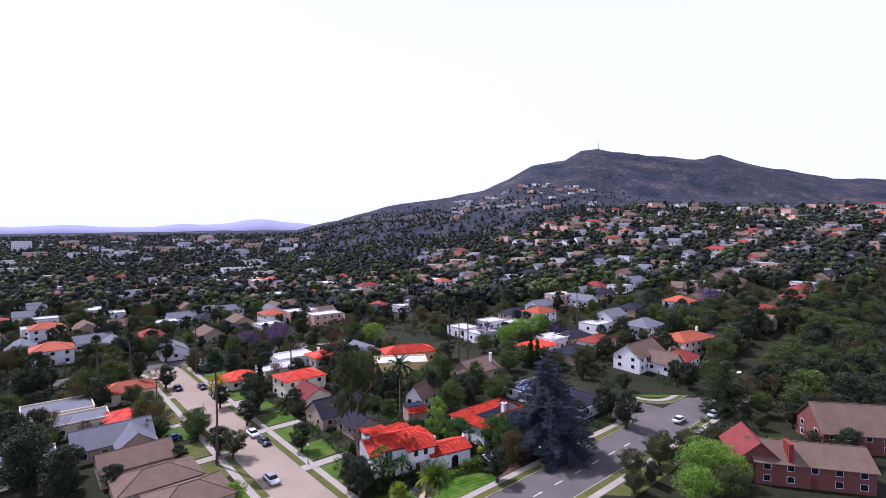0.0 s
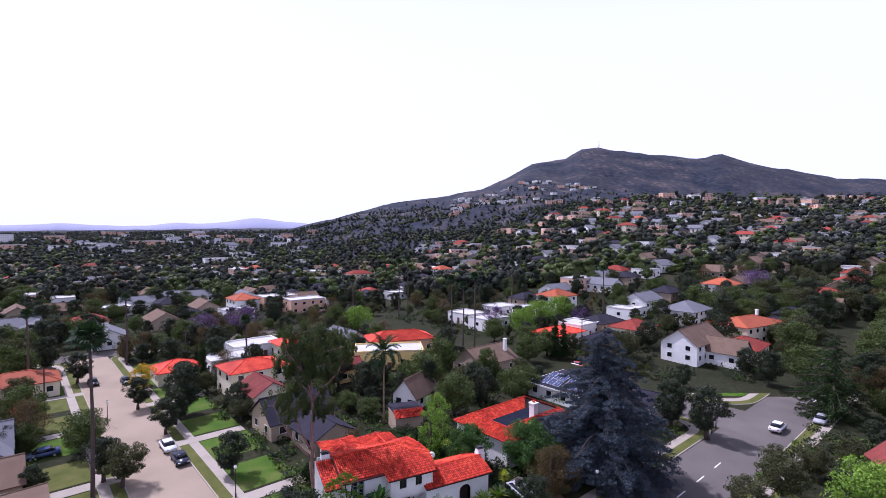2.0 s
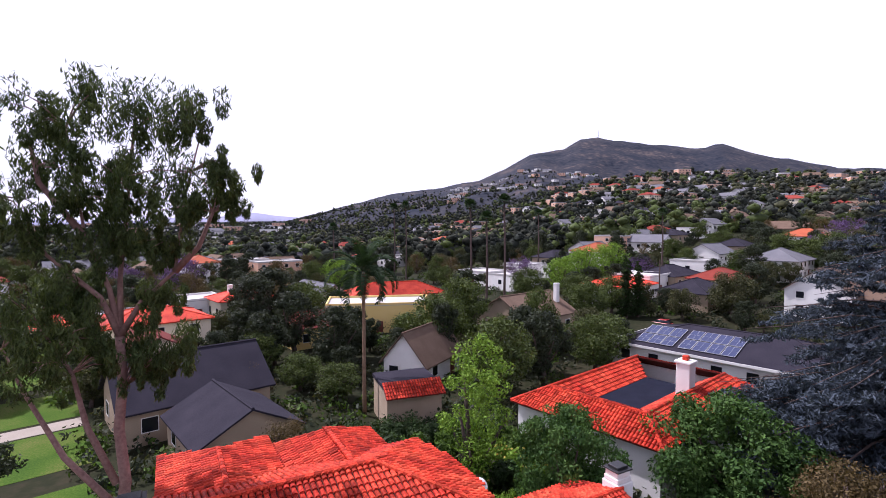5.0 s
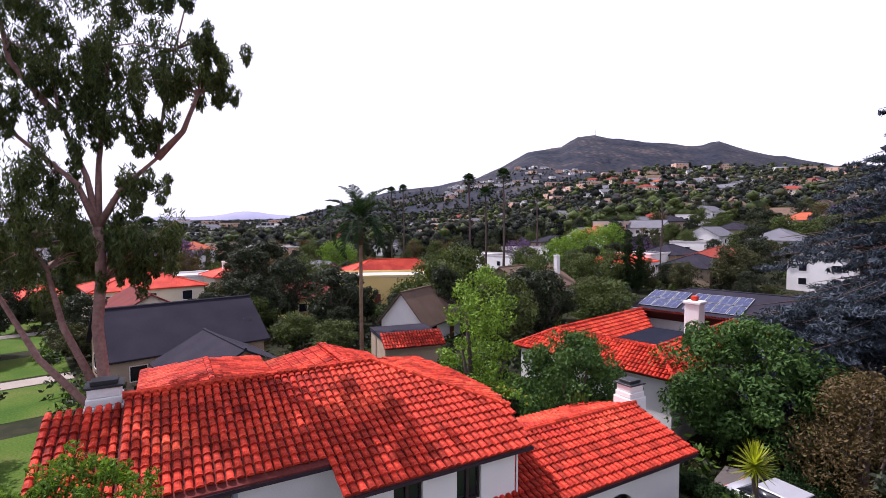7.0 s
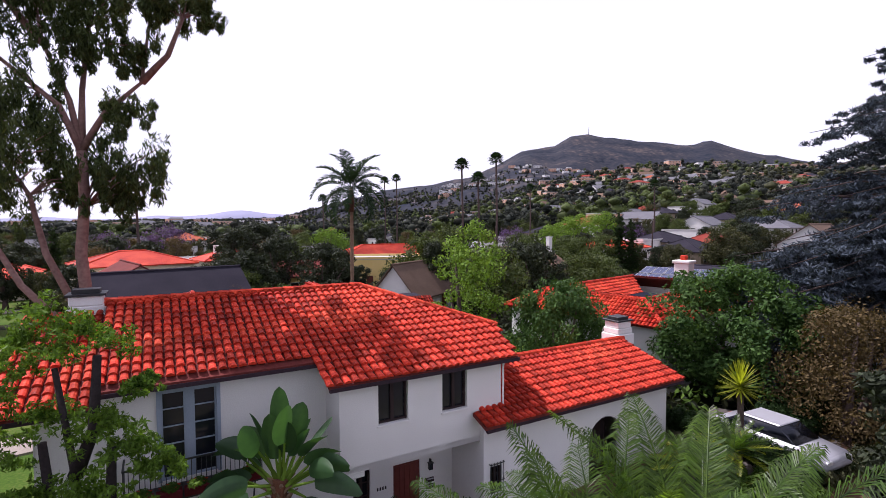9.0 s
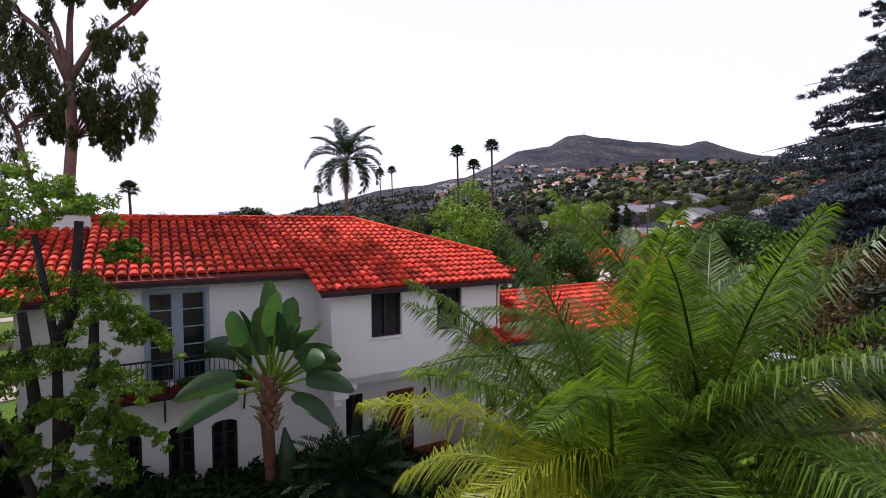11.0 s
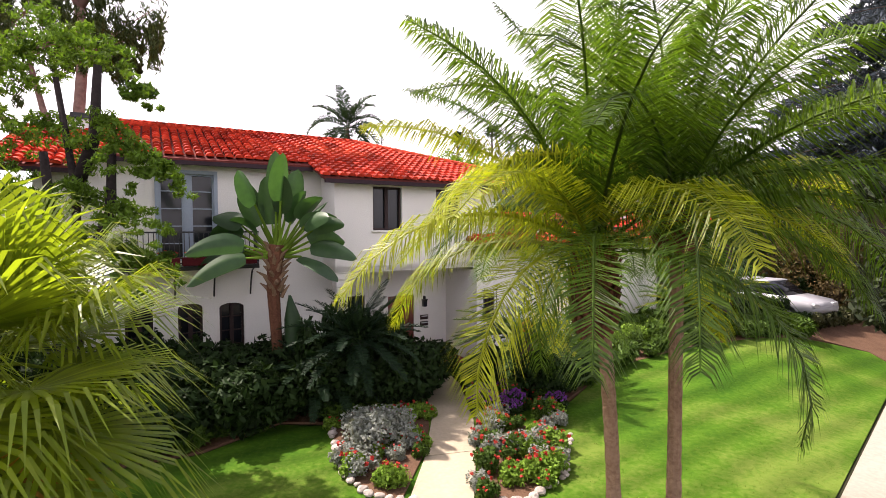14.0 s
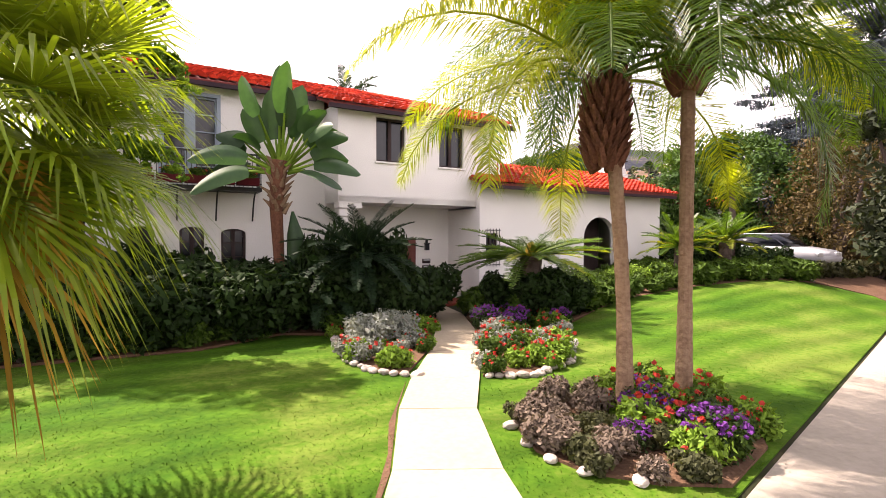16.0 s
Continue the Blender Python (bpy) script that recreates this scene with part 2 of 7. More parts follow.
M_SUCCULENT = leafy("brown_succulent", (0.15, 0.105, 0.085), (0.34, 0.27, 0.21), 0.1, 0.6, 0.35, dim=0.58)
M_WOODS = material("far_trees", [(0.017, 0.022, 0.021), (0.040, 0.046, 0.036), (0.080, 0.080, 0.052)], 0.95, 0.02, 0.4, 0, island=0.5)
# dry scrub tones, turned bluish in the colour for the haze before them
M_HILL = material("hazed_chaparral_hill", [(0.014, 0.020, 0.034), (0.032, 0.036, 0.050), (0.050, 0.050, 0.060), (0.12, 0.095, 0.090)], 0.95, 0.008, 0.05, 0.8, spread=0.5, contrast=1.5)
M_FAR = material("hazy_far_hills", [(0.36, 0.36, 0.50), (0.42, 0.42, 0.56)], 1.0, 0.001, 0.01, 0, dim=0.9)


# ---- building helpers ----
def bm_obj(bm, name, mat, smooth=False):
    me = bpy.data.meshes.new(name)
    bm.to_mesh(me)
    bm.free()
    for m in (mat if isinstance(mat, (list, tuple)) else [mat]):
        me.materials.append(m)
    if smooth:
        me.shade_smooth()
    return new(name, me)


def part(name, bm, mat, parent, label="", smooth=False):
    ob = bm_obj(bm, name, mat, smooth)
    ob.parent = parent
    if label:
        ob["label"] = label
    return ob


def mesh_part(name, me, parent, m=None, label=""):
    ob = new(name, me)
    ob.parent = parent
    if m is not None:
        ob.matrix_basis = m
    if label:
        ob["label"] = label
    return ob


def thing(name, label, category, m=None, group="", kind=""):
    ob = new(name)
    if m is not None:
        ob.matrix_basis = m
    return tagged(ob, label, category, group, kind)


def solo(name, bm, mat, label, category, m=None, group="", kind="", smooth=False):
    ob = bm_obj(bm, name, mat, smooth)
    if m is not None:
        ob.matrix_basis = m
    return tagged(ob, label, category, group, kind)


def box(bm, x0, x1, y0, y1, z0, z1, bev=0.0):
    r = bmesh.ops.create_cube(bm, size=1.0)
    bmesh.ops.scale(bm, vec=(x1 - x0, y1 - y0, z1 - z0), verts=r["verts"])
    bmesh.ops.translate(bm, vec=((x0 + x1) / 2, (y0 + y1) / 2, (z0 + z1) / 2), verts=r["verts"])
    if bev:
        ed = list({e for v in r["verts"] for e in v.link_edges})
        bmesh.ops.bevel(bm, geom=ed, offset=bev, segments=1, affect="EDGES")
    return bm


def boxes(*bs, bev=0.0):
    bm = bmesh.new()
    for b in bs:
        box(bm, *b, bev=bev)
    return bm


def prism(bm, pts, z0, z1):
    """A solid from a plan outline."""
    lo = [bm.verts.new((x, y, z0)) for x, y in pts]
    hi = [bm.verts.new((x, y, z1)) for x, y in pts]
    bm.faces.new(hi)
    bm.faces.new(lo[::-1])
    for i in range(len(pts)):
        j = (i + 1) % len(pts)
        bm.faces.new((lo[i], lo[j], hi[j], hi[i]))
    bmesh.ops.recalc_face_normals(bm, faces=bm.faces)
    return bm


def slab(bm, pts, thick):
    """A solid plate from 3D outline points, thick downwards."""
    hi = [bm.verts.new(p) for p in pts]
    lo = [bm.verts.new((p[0], p[1], p[2] - thick)) for p in pts]
    bm.faces.new(hi)
    bm.faces.new(lo[::-1])
    for i in range(len(pts)):
        j = (i + 1) % len(pts)
        bm.faces.new((lo[i], lo[j], hi[j], hi[i]))
    bmesh.ops.recalc_face_normals(bm, faces=bm.faces)
    return bm


def tube(bm, pts, radii, sides=8, cap=True):
    """A tapered tube along points."""
    pts = [Vector(p) for p in pts]
    rings = []
    for i, p in enumerate(pts):
        d = (pts[min(i + 1, len(pts) - 1)] - pts[max(i - 1, 0)]).normalized()
        a = d.cross(Vector((0.31, 0.95, 0.05))).normalized()
        b = d.cross(a)
        rings.append([bm.verts.new(p + radii[i] * (math.cos(k * math.tau / sides) * a + math.sin(k * math.tau / sides) * b)) for k in range(sides)])
    for r0, r1 in zip(rings, rings[1:]):
        for k in range(sides):
            bm.faces.new((r0[k], r0[(k + 1) % sides], r1[(k + 1) % sides], r1[k]))
    if cap:
        bm.faces.new(rings[0][::-1])
        bm.faces.new(rings[-1])
    return bm


def quads_mesh(name, centres, us, vs, mat):
    """A mesh of loose leaf blades: each a small folded kite at a centre with half axes u and v."""
    n = len(centres)
    nrm = np.cross(us, vs)
    nrm /= np.linalg.norm(nrm, axis=1)[:, None] + 1e-9
    lift = nrm * np.linalg.norm(vs, axis=1)[:, None] * 0.35
    co = np.empty((n, 4, 3))
    co[:, 0], co[:, 1], co[:, 2], co[:, 3] = centres - us, centres + vs + lift, centres + us, centres - vs + lift
    me = bpy.data.meshes.new(name)
    me.vertices.add(4 * n)
    me.vertices.foreach_set("co", co.ravel())
    me.loops.add(4 * n)
    me.loops.foreach_set("vertex_index", np.arange(4 * n, dtype=np.int32))
    me.polygons.add(n)
    me.polygons.foreach_set("loop_start", np.arange(0, 4 * n, 4, dtype=np.int32))
    me.update(calc_edges=True)
    me.materials.append(mat)
    return me


def rand_dirs(n):
    d = rng.normal(size=(n, 3))
    return d / np.linalg.norm(d, axis=1)[:, None]


def leaf_cloud(name, clumps, per, size, mat, droop=0.0, flat=1.0, aspect=0.45, out=1.1):
    """Leaves scattered round clump centres (x, y, z, radius), facing outward by and large."""
    clumps = np.asarray(clumps, float)
    c = np.repeat(clumps, per, axis=0)
    d = rand_dirs(len(c))
    r = c[:, 3] * (0.45 + 0.6 * rng.random(len(c)) ** 0.6)
    pos = c[:, :3] + d * r[:, None] * np.array([1, 1, flat])
    u = rand_dirs(len(c)) + np.array([0, 0, -droop])
    u /= np.linalg.norm(u, axis=1)[:, None]
    face = d * out + rand_dirs(len(c)) + np.array([0, 0, 0.25])
    u -= face * (np.sum(u * face, axis=1) / np.sum(face * face, axis=1))[:, None] * 0.8
    u /= np.linalg.norm(u, axis=1)[:, None] + 1e-9
    w = np.cross(u, face)
    w /= np.linalg.norm(w, axis=1)[:, None] + 1e-9
    s = size * (0.6 + 0.8 * rng.random(len(c)))
    return quads_mesh(name, pos, u * s[:, None], w * (s * aspect)[:, None], mat)

# ---- land: flat streets near by, a slope and a mountain behind ----
GZ = -0.55
A_K = [-1.6, -0.3, -0.1, 0.02, 0.09, 0.133, 0.19, 0.247, 0.28, 0.318, 0.35, 0.42, 0.465, 0.533, 0.56, 0.624, 0.70, 0.82, 0.9, 1.3, 1.8]
RIDGE = [0, 50, 174, 217, 261, 304, 383, 397, 449, 455, 443, 426, 415, 409, 429, 397, 353, 310, 301, 280, 250]
N_K, N_600, N_300, N_150 = [-1.6, -0.3, -0.1, 0.0, 0.15, 0.3, 0.45, 0.9, 1.8], [-0.5, -0.5, 5, 14, 34, 62, 74, 74, 62], [-0.5, -0.5, 1, 3, 8, 15, 22, 26, 22], [-0.55, -0.55, -0.5, -0.3, 1.0, 2.2, 3.2, 4.0, 3.5]


def land(x, y):
    """Height of the ground."""
    if y < 95:
        return GZ
    a = x / y
    rg, n6, n3, n1 = float(np.interp(a, A_K, RIDGE)), float(np.interp(a, N_K, N_600)), float(np.interp(a, N_K, N_300)), float(np.interp(a, N_K, N_150))
    far = rg * float(np.interp(a, [0.15, 0.35], [0.58, 0.38]))
    z = float(np.interp(y, [95, 150, 300, 600, 900, 1800, 2500, 3600], [GZ, n1, n3, n6, max(n6 * 0.9, 0.17 * rg), max(far, n6 * 0.9), rg, rg * 0.3]))
    if y > 420:
        k = min((y - 420) / 500, 1)
        z += k * min(rg / 120, 1) * (14 * noise.noise((x / 150, y / 170, 1.3)) + 7 * noise.noise((x / 55, y / 60, 4.1)))
    if 900 < y < 2450:
        k = min(1.0, (y - 900) / 400, (2450 - y) / 300) * min(rg / 200, 1)
        z += k * (30 * (0.5 - abs(noise.noise((x / 210 + 0.3 * y / 400, y / 700, 7.7)))) + 10 * noise.noise((x / 60, y / 90, 2.2)))
    return z


bm = bmesh.new()
ys = [-400, -150, -60, 0, 60, 95, 120, 150, 190, 240, 300, 360, 420, 480, 540, 600, 670, 750, 850, 950, 1050, 1120, 1190, 1270, 1340, 1410, 1480, 1550, 1625, 1700, 1775, 1850, 1925, 2000, 2075, 2150, 2225, 2300, 2400, 2500, 2600, 2750, 3000, 3600, 4600]
aks = np.linspace(-1.6, 1.8, 205)
grid = []
for y in ys:
    w = max(y, 400.0)
    grid.append([bm.verts.new((a * w, y, land(a * w, y) if y >= 95 else GZ)) for a in aks])
for r0, r1 in zip(grid, grid[1:]):
    for k in range(len(aks) - 1):
        f = bm.faces.new((r0[k], r0[k + 1], r1[k + 1], r1[k]))
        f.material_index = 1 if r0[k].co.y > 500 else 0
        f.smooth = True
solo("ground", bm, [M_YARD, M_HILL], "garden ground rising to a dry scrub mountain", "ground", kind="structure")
# far hills on the horizon, the air's haze put into their pale blue colour
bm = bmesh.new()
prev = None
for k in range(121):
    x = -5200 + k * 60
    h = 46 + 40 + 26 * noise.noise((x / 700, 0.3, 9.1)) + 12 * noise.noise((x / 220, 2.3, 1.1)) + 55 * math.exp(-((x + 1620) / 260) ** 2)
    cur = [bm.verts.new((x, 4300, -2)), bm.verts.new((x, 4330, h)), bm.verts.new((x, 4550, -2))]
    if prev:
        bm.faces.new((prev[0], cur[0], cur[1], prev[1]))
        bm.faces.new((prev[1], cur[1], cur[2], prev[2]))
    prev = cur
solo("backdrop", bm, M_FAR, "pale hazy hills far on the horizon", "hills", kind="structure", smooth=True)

# ---- streets ----
S_DIR, L_DIR = Vector((0.755, 0.656)).normalized(), Vector((-0.656, 0.755)).normalized()
CORNER = Vector((-4.9, 30.3))


def st(a, b):
    """Plan place: a metres along the right street from the corner, b metres along the left street."""
    p = CORNER + S_DIR * a + L_DIR * b
    return (p.x, p.y)


def arc(a, b, r, q):
    """Rounded corner of a block: quarter q round (a, b)."""
    return [st(a + r * math.cos(math.radians(90 * q + k * 15)), b + r * math.sin(math.radians(90 * q + k * 15))) for k in range(7)]


def plate(name, pts, z0, z1, mat, label, category):
    return solo(name, prism(bmesh.new(), pts, z0, z1), mat, label, category, kind="structure")


LW, RW, B2, W2 = 8.4, 10.0, 74.0, 12.5   # street widths; the next street along
RZ = GZ + 0.03
plate("road_right", [st(-60, -RW), st(190, -RW), st(190, 0), st(-60, 0)], GZ - 0.2, RZ, M_ASPHALT, "grey worn asphalt street", "street")
plate("road_left", [st(-LW, 0.0), st(0, 0.0), st(0, 128), st(-LW, 128)], GZ - 0.2, RZ, M_ROADPALE, "pale sunlit concrete street", "street")
plate("road_left_near", [st(-LW, -60), st(0, -60), st(0, -RW), st(-LW, -RW)], GZ - 0.2, RZ, M_ROADPALE, "pale concrete street", "street")
plate("road_back", [st(-100, 128), st(190, 128), st(190, 136), st(-100, 136)], GZ - 0.2, RZ, M_ASPHALT, "grey asphalt cross street", "street")
plate("road_next", [st(B2, 0.0), st(B2 + W2, 0.0), st(B2 + W2, 128), st(B2, 128)], GZ - 0.2, RZ, M_ASPHALT, "grey asphalt side street", "street")


def block(name, a0, a1, b0, b1, r=5.0):
    """A raised block: kerb, grass verge, pavement round a yard."""
    z = GZ + 0.15
    def ring(i, rr):
        return arc(a1 - i - rr, b1 - i - rr, rr, 0) + arc(a0 + i + rr, b1 - i - rr, rr, 1) + arc(a0 + i + rr, b0 + i + rr, rr, 2) + arc(a1 - i - rr, b0 + i + rr, rr, 3)
    rings = [ring(0, r), ring(0.18, r - 0.1), ring(1.6, r - 0.9), ring(3.0, r - 1.7)]
    for nm, o, i, mat, dz, lab in (("kerb", 0, 1, M_PAVE, 0.0, "pale concrete kerb"), ("verge", 1, 2, M_VERGE, 0.01, "grass verge beside the kerb"), ("pavement", 2, 3, M_PAVE, 0.005, "pale concrete pavement")):
        bm = bmesh.new()
        n = len(rings[o])
        vo = [(bm.verts.new((*p, GZ - 0.1)), bm.verts.new((*p, z + dz))) for p in rings[o]]
        vi = [(bm.verts.new((*p, GZ - 0.1)), bm.verts.new((*p, z + dz))) for p in rings[i]]
        for k in range(n):
            j = (k + 1) % n
            bm.faces.new((vo[k][0], vo[j][0], vo[j][1], vo[k][1]))
            bm.faces.new((vo[k][1], vo[j][1], vi[j][1], vi[k][1]))
            bm.faces.new((vi[k][1], vi[j][1], vi[j][0], vi[k][0]))
        bmesh.ops.recalc_face_normals(bm, faces=bm.faces)
        solo(nm + "_" + name, bm, mat, lab, nm, kind="structure")
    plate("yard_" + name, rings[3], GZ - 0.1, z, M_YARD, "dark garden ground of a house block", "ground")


block("home", 0, B2, 0, 128)
block("west", -LW - 70, -LW, 0, 128)
block("south", 0, 190, -RW - 70, -RW)
block("east", B2 + W2, 190, 0, 128, 8.0)
YZ = GZ + 0.15
# dashes on the right street
for k in range(8):
    a = 14 + k * 6.2
    plate("road_mark", [st(a, -5.2), st(a + 2.4, -5.2), st(a + 2.4, -5.05), st(a, -5.05)], RZ + 0.001, RZ + 0.008, M_PAINT, "worn white lane dash", "road marking")


# front yards along the left street: lawns between drives
for side, a0, a1 in ((1, 3.05, 10.5), (-1, -LW - 10.5, -LW - 3.05)):
    b = 21.0 if side > 0 else 14.0
    k = 0
    while b < 112:
        wl_, wd = (8.5, 2.6)
        plate("lawn_plot", [st(a0, b), st(a1, b), st(a1, b + wl_), st(a0, b + wl_)], YZ - 0.05, YZ + 0.02, M_LAWN_STREET if side > 0 or k % 3 == 1 else M_VERGE, "mown front lawn", "lawn")
        if k % 2 == 0:
            plate("drive", [st(a0 - 2.9 * (side > 0), b + wl_ + 0.3), st(a1 + 2.9 * (side < 0), b + wl_ + 0.3), st(a1 + 2.9 * (side < 0), b + wl_ + wd), st(a0 - 2.9 * (side > 0), b + wl_ + wd)], YZ - 0.05, YZ + 0.024, M_PAVE, "pale concrete drive", "drive")
        b += wl_ + wd + 0.6
        k += 1
plate("lawn_corner", [st(B2 + W2 + 3.1, 9), st(B2 + W2 + 9, 3.2), st(B2 + W2 + 22, 3.1), st(B2 + W2 + 18, 9), st(B2 + W2 + 8, 15), st(B2 + W2 + 3.1, 18)], YZ - 0.05, YZ + 0.02, M_GRASS, "bright corner lawn", "lawn")
plate("lawn_south", [st(36, -RW - 3.1), st(58, -RW - 3.1), st(56, -RW - 7), st(40, -RW - 7)], YZ - 0.05, YZ + 0.02, M_VERGE, "front lawn across the street", "lawn")

# ---- the white Spanish house on the corner; u along its front, v to its back ----
HOME = pose(-4.0, 48.6, YZ, 0, 0, 28.4)
Z = -YZ          # world height to house height
home = thing("house", "white stucco two-storey Spanish house with red clay tile roofs", "house", HOME)


def walls(mat, parent, *bs):
    """Plain wall lengths, one part each."""
    for q in bs:
        part("wall", boxes(q), mat, parent)


def wall_holes(bm, u0, u1, z0, z1, v0, v1, holes):
    """A wall along u with rectangular openings (u0, u1, z0, z1) right through it."""
    us = sorted({u0, u1, *[h[0] for h in holes], *[h[1] for h in holes]})
    zs = sorted({z0, z1, *[h[2] for h in holes], *[h[3] for h in holes]})
    def solid(i, j):
        if not (0 <= i < len(us) - 1 and 0 <= j < len(zs) - 1):
            return False
        uc, zc = (us[i] + us[i + 1]) / 2, (zs[j] + zs[j + 1]) / 2
        return not any(h[0] < uc < h[1] and h[2] < zc < h[3] for h in holes)
    for i in range(len(us) - 1):
        for j in range(len(zs) - 1):
            if not solid(i, j):
                continue
            a, b, c, d = us[i], us[i + 1], zs[j], zs[j + 1]
            q = lambda *ps: bm.faces.new([bm.verts.new(p) for p in ps])
            q((a, v0, c), (b, v0, c), (b, v0, d), (a, v0, d))
            q((b, v1, c), (a, v1, c), (a, v1, d), (b, v1, d))
            if not solid(i - 1, j):
                q((a, v1, c), (a, v0, c), (a, v0, d), (a, v1, d))
            if not solid(i + 1, j):
                q((b, v0, c), (b, v1, c), (b, v1, d), (b, v0, d))
            if not solid(i, j - 1):
                q((a, v1, c), (b, v1, c), (b, v0, c), (a, v0, c))
            if not solid(i, j + 1):
                q((a, v0, d), (b, v0, d), (b, v1, d), (a, v1, d))
    return bm


EA, EB, CE = 5.3 + Z, 5.72 + Z, 3.4 + Z         # eaves of the front block, the left wing, the low wing
UND = 2.72 + Z                                   # underside of the overhanging storey
A_WIN = [(1.36, 2.27, 3.87 + Z, 5.11 + Z), (3.40, 4.27, 3.85 + Z, 5.10 + Z)]
FD = (-3.85, -2.60, 3.12 + Z, 5.33 + Z)
B_ARCH = [(-3.50, -2.93, 0.45 + Z, 2.0 + Z), (-2.53, -1.92, 0.45 + Z, 1.95 + Z), (-4.65, -4.05, 0.45 + Z, 2.0 + Z)]
part("wall", wall_holes(bmesh.new(), 0.25, 5.55, UND, EA + 0.05, 0.30, 0.55, A_WIN), M_STUCCO, home)
walls(M_STUCCO, home, (0.25, 0.5, 0.55, 7.6, UND, EA + 0.08), (5.3, 5.55, 0.55, 7.6, 0, EA + 0.1), (0.25, 5.55, 0.3, 2.3, UND - 0.02, UND + 0.15))
part("wall", wall_holes(bmesh.new(), -5.15, 0.25, 0, EB + 0.05, 1.5, 1.75, [FD, *B_ARCH]), M_STUCCO, home)
walls(M_STUCCO, home, (-6.3, -5.15, 1.5, 1.75, 0, 5.3 + Z), (-6.3, -6.05, 1.75, 9.0, 0, 5.3 + Z), (-6.05, 5.3, 8.8, 9.0, 0, EB))
# porch: recessed entry wall with door and small window
P_DOOR, P_WIN = (2.55, 3.5, 0.0, 2.1), (1.2, 1.75, 0.9, 2.2)
part("wall", wall_holes(bmesh.new(), 0.5, 5.3, 0, UND - 0.02, 2.0, 2.2, [P_DOOR, P_WIN]), M_STUCCO, home)
walls(M_STUCCO, home, (0.25, 0.5, 1.6, 2.2, 0, UND - 0.02))
# low wing
C_ARCH = (9.3, 10.95, 0.0, 2.45 + Z)
part("wall", wall_holes(bmesh.new(), 4.75, 13.55, 0, CE + 0.05, 0.1, 0.32, [C_ARCH, (5.0, 5.45, 1.35, 2.25)]), M_STUCCO, home)
walls(M_STUCCO, home, (13.33, 13.55, 0.32, 5.3, 0, CE), (5.55, 13.33, 5.1, 5.3, 0, CE), (4.75, 4.97, 0.32, 2.0, 0, UND - 0.1))
g = bmesh.new()
vs = [g.verts.new(p) for p in ((13.33, 0.1, CE), (13.33, 5.3, CE), (13.33, 2.6, CE + 0.82), (13.55, 0.1, CE), (13.55, 5.3, CE), (13.55, 2.6, CE + 0.82))]
for f in ((0, 1, 2), (3, 5, 4), (0, 2, 5, 3), (1, 4, 5, 2), (0, 3, 4, 1)):
    g.faces.new([vs[i] for i in f])
part("gable", g, M_STUCCO, home)
# rear wing seen over the ridge
walls(M_STUCCO, home, (-0.2, 4.6, 9.0, 12.0, 0, 4.9 + Z), (-4.6, -0.2, 9.0, 12.8, 0, 5.2 + Z))
# corbel under the overhang, moulded in steps
part("corbel", boxes((0.27, 0.95, 0.32, 0.75, UND - 0.20, UND - 0.02), (0.29, 0.72, 0.36, 0.75, UND - 0.42, UND - 0.20), (0.31, 0.55, 0.40, 0.75, UND - 0.62, UND - 0.42), bev=0.02), M_STUCCO, home)


def window_unit(u0, u1, z0, z1, v, frame_mat, cols, rws, name="window", arch=False, parent=home, fw=0.06):
    """A casement: frame, bars and one pane behind them."""
    b = bmesh.new()
    for bx in ((u0, u0 + fw, v - 0.04, v + 0.03, z0, z1), (u1 - fw, u1, v - 0.04, v + 0.03, z0, z1), (u0 + fw, u1 - fw, v - 0.04, v + 0.03, z0, z0 + fw), (u0 + fw, u1 - fw, v - 0.04, v + 0.03, z1 - fw, z1)):
        box(b, *bx)
    win = part(name, b, frame_mat, parent)
    for k in range(1, cols):
        uc = u0 + (u1 - u0) * k / cols
        w = 0.05 if cols == 2 else 0.02
        part("bar", boxes((uc - w, uc + w, v - 0.035, v + 0.02, z0 + fw, z1 - fw)), frame_mat, win)
    for k in range(1, rws):
        zc = z0 + (z1 - z0) * k / rws
        part("bar", boxes((u0 + fw, u1 - fw, v - 0.02, v + 0.015, zc - 0.014, zc + 0.014)), frame_mat, win)
    part("pane", boxes((u0 + fw, u1 - fw, v + 0.032, v + 0.042, z0 + fw, z1 - fw)), M_DARKGLASS, win)
    return win


for w in A_WIN:
    window_unit(*w, 0.44, M_FRAME, 2, 1)
    part("sill", boxes((w[0] - 0.05, w[1] + 0.05, 0.25, 0.42, w[2] - 0.06, w[2] - 0.002), bev=0.01), M_STUCCO, home)
part("frame", boxes((FD[0] - 0.09, FD[0], 1.45, 1.6, FD[2], FD[3] + 0.09), (FD[1], FD[1] + 0.09, 1.45, 1.6, FD[2], FD[3] + 0.09), (FD[0], FD[1], 1.45, 1.6, FD[3], FD[3] + 0.09)), M_FRAME_BLUE, home)
mid = (FD[0] + FD[1]) / 2
for a, b_ in ((FD[0], mid - 0.08), (mid + 0.08, FD[1])):
    window_unit(a, b_, FD[2], FD[3], 1.58, M_FRAME_BLUE, 1, 5, "french_door", fw=0.045)
part("mullion", boxes((mid - 0.08, mid + 0.08, 1.52, 1.64, FD[2], FD[3])), M_FRAME_BLUE, home)


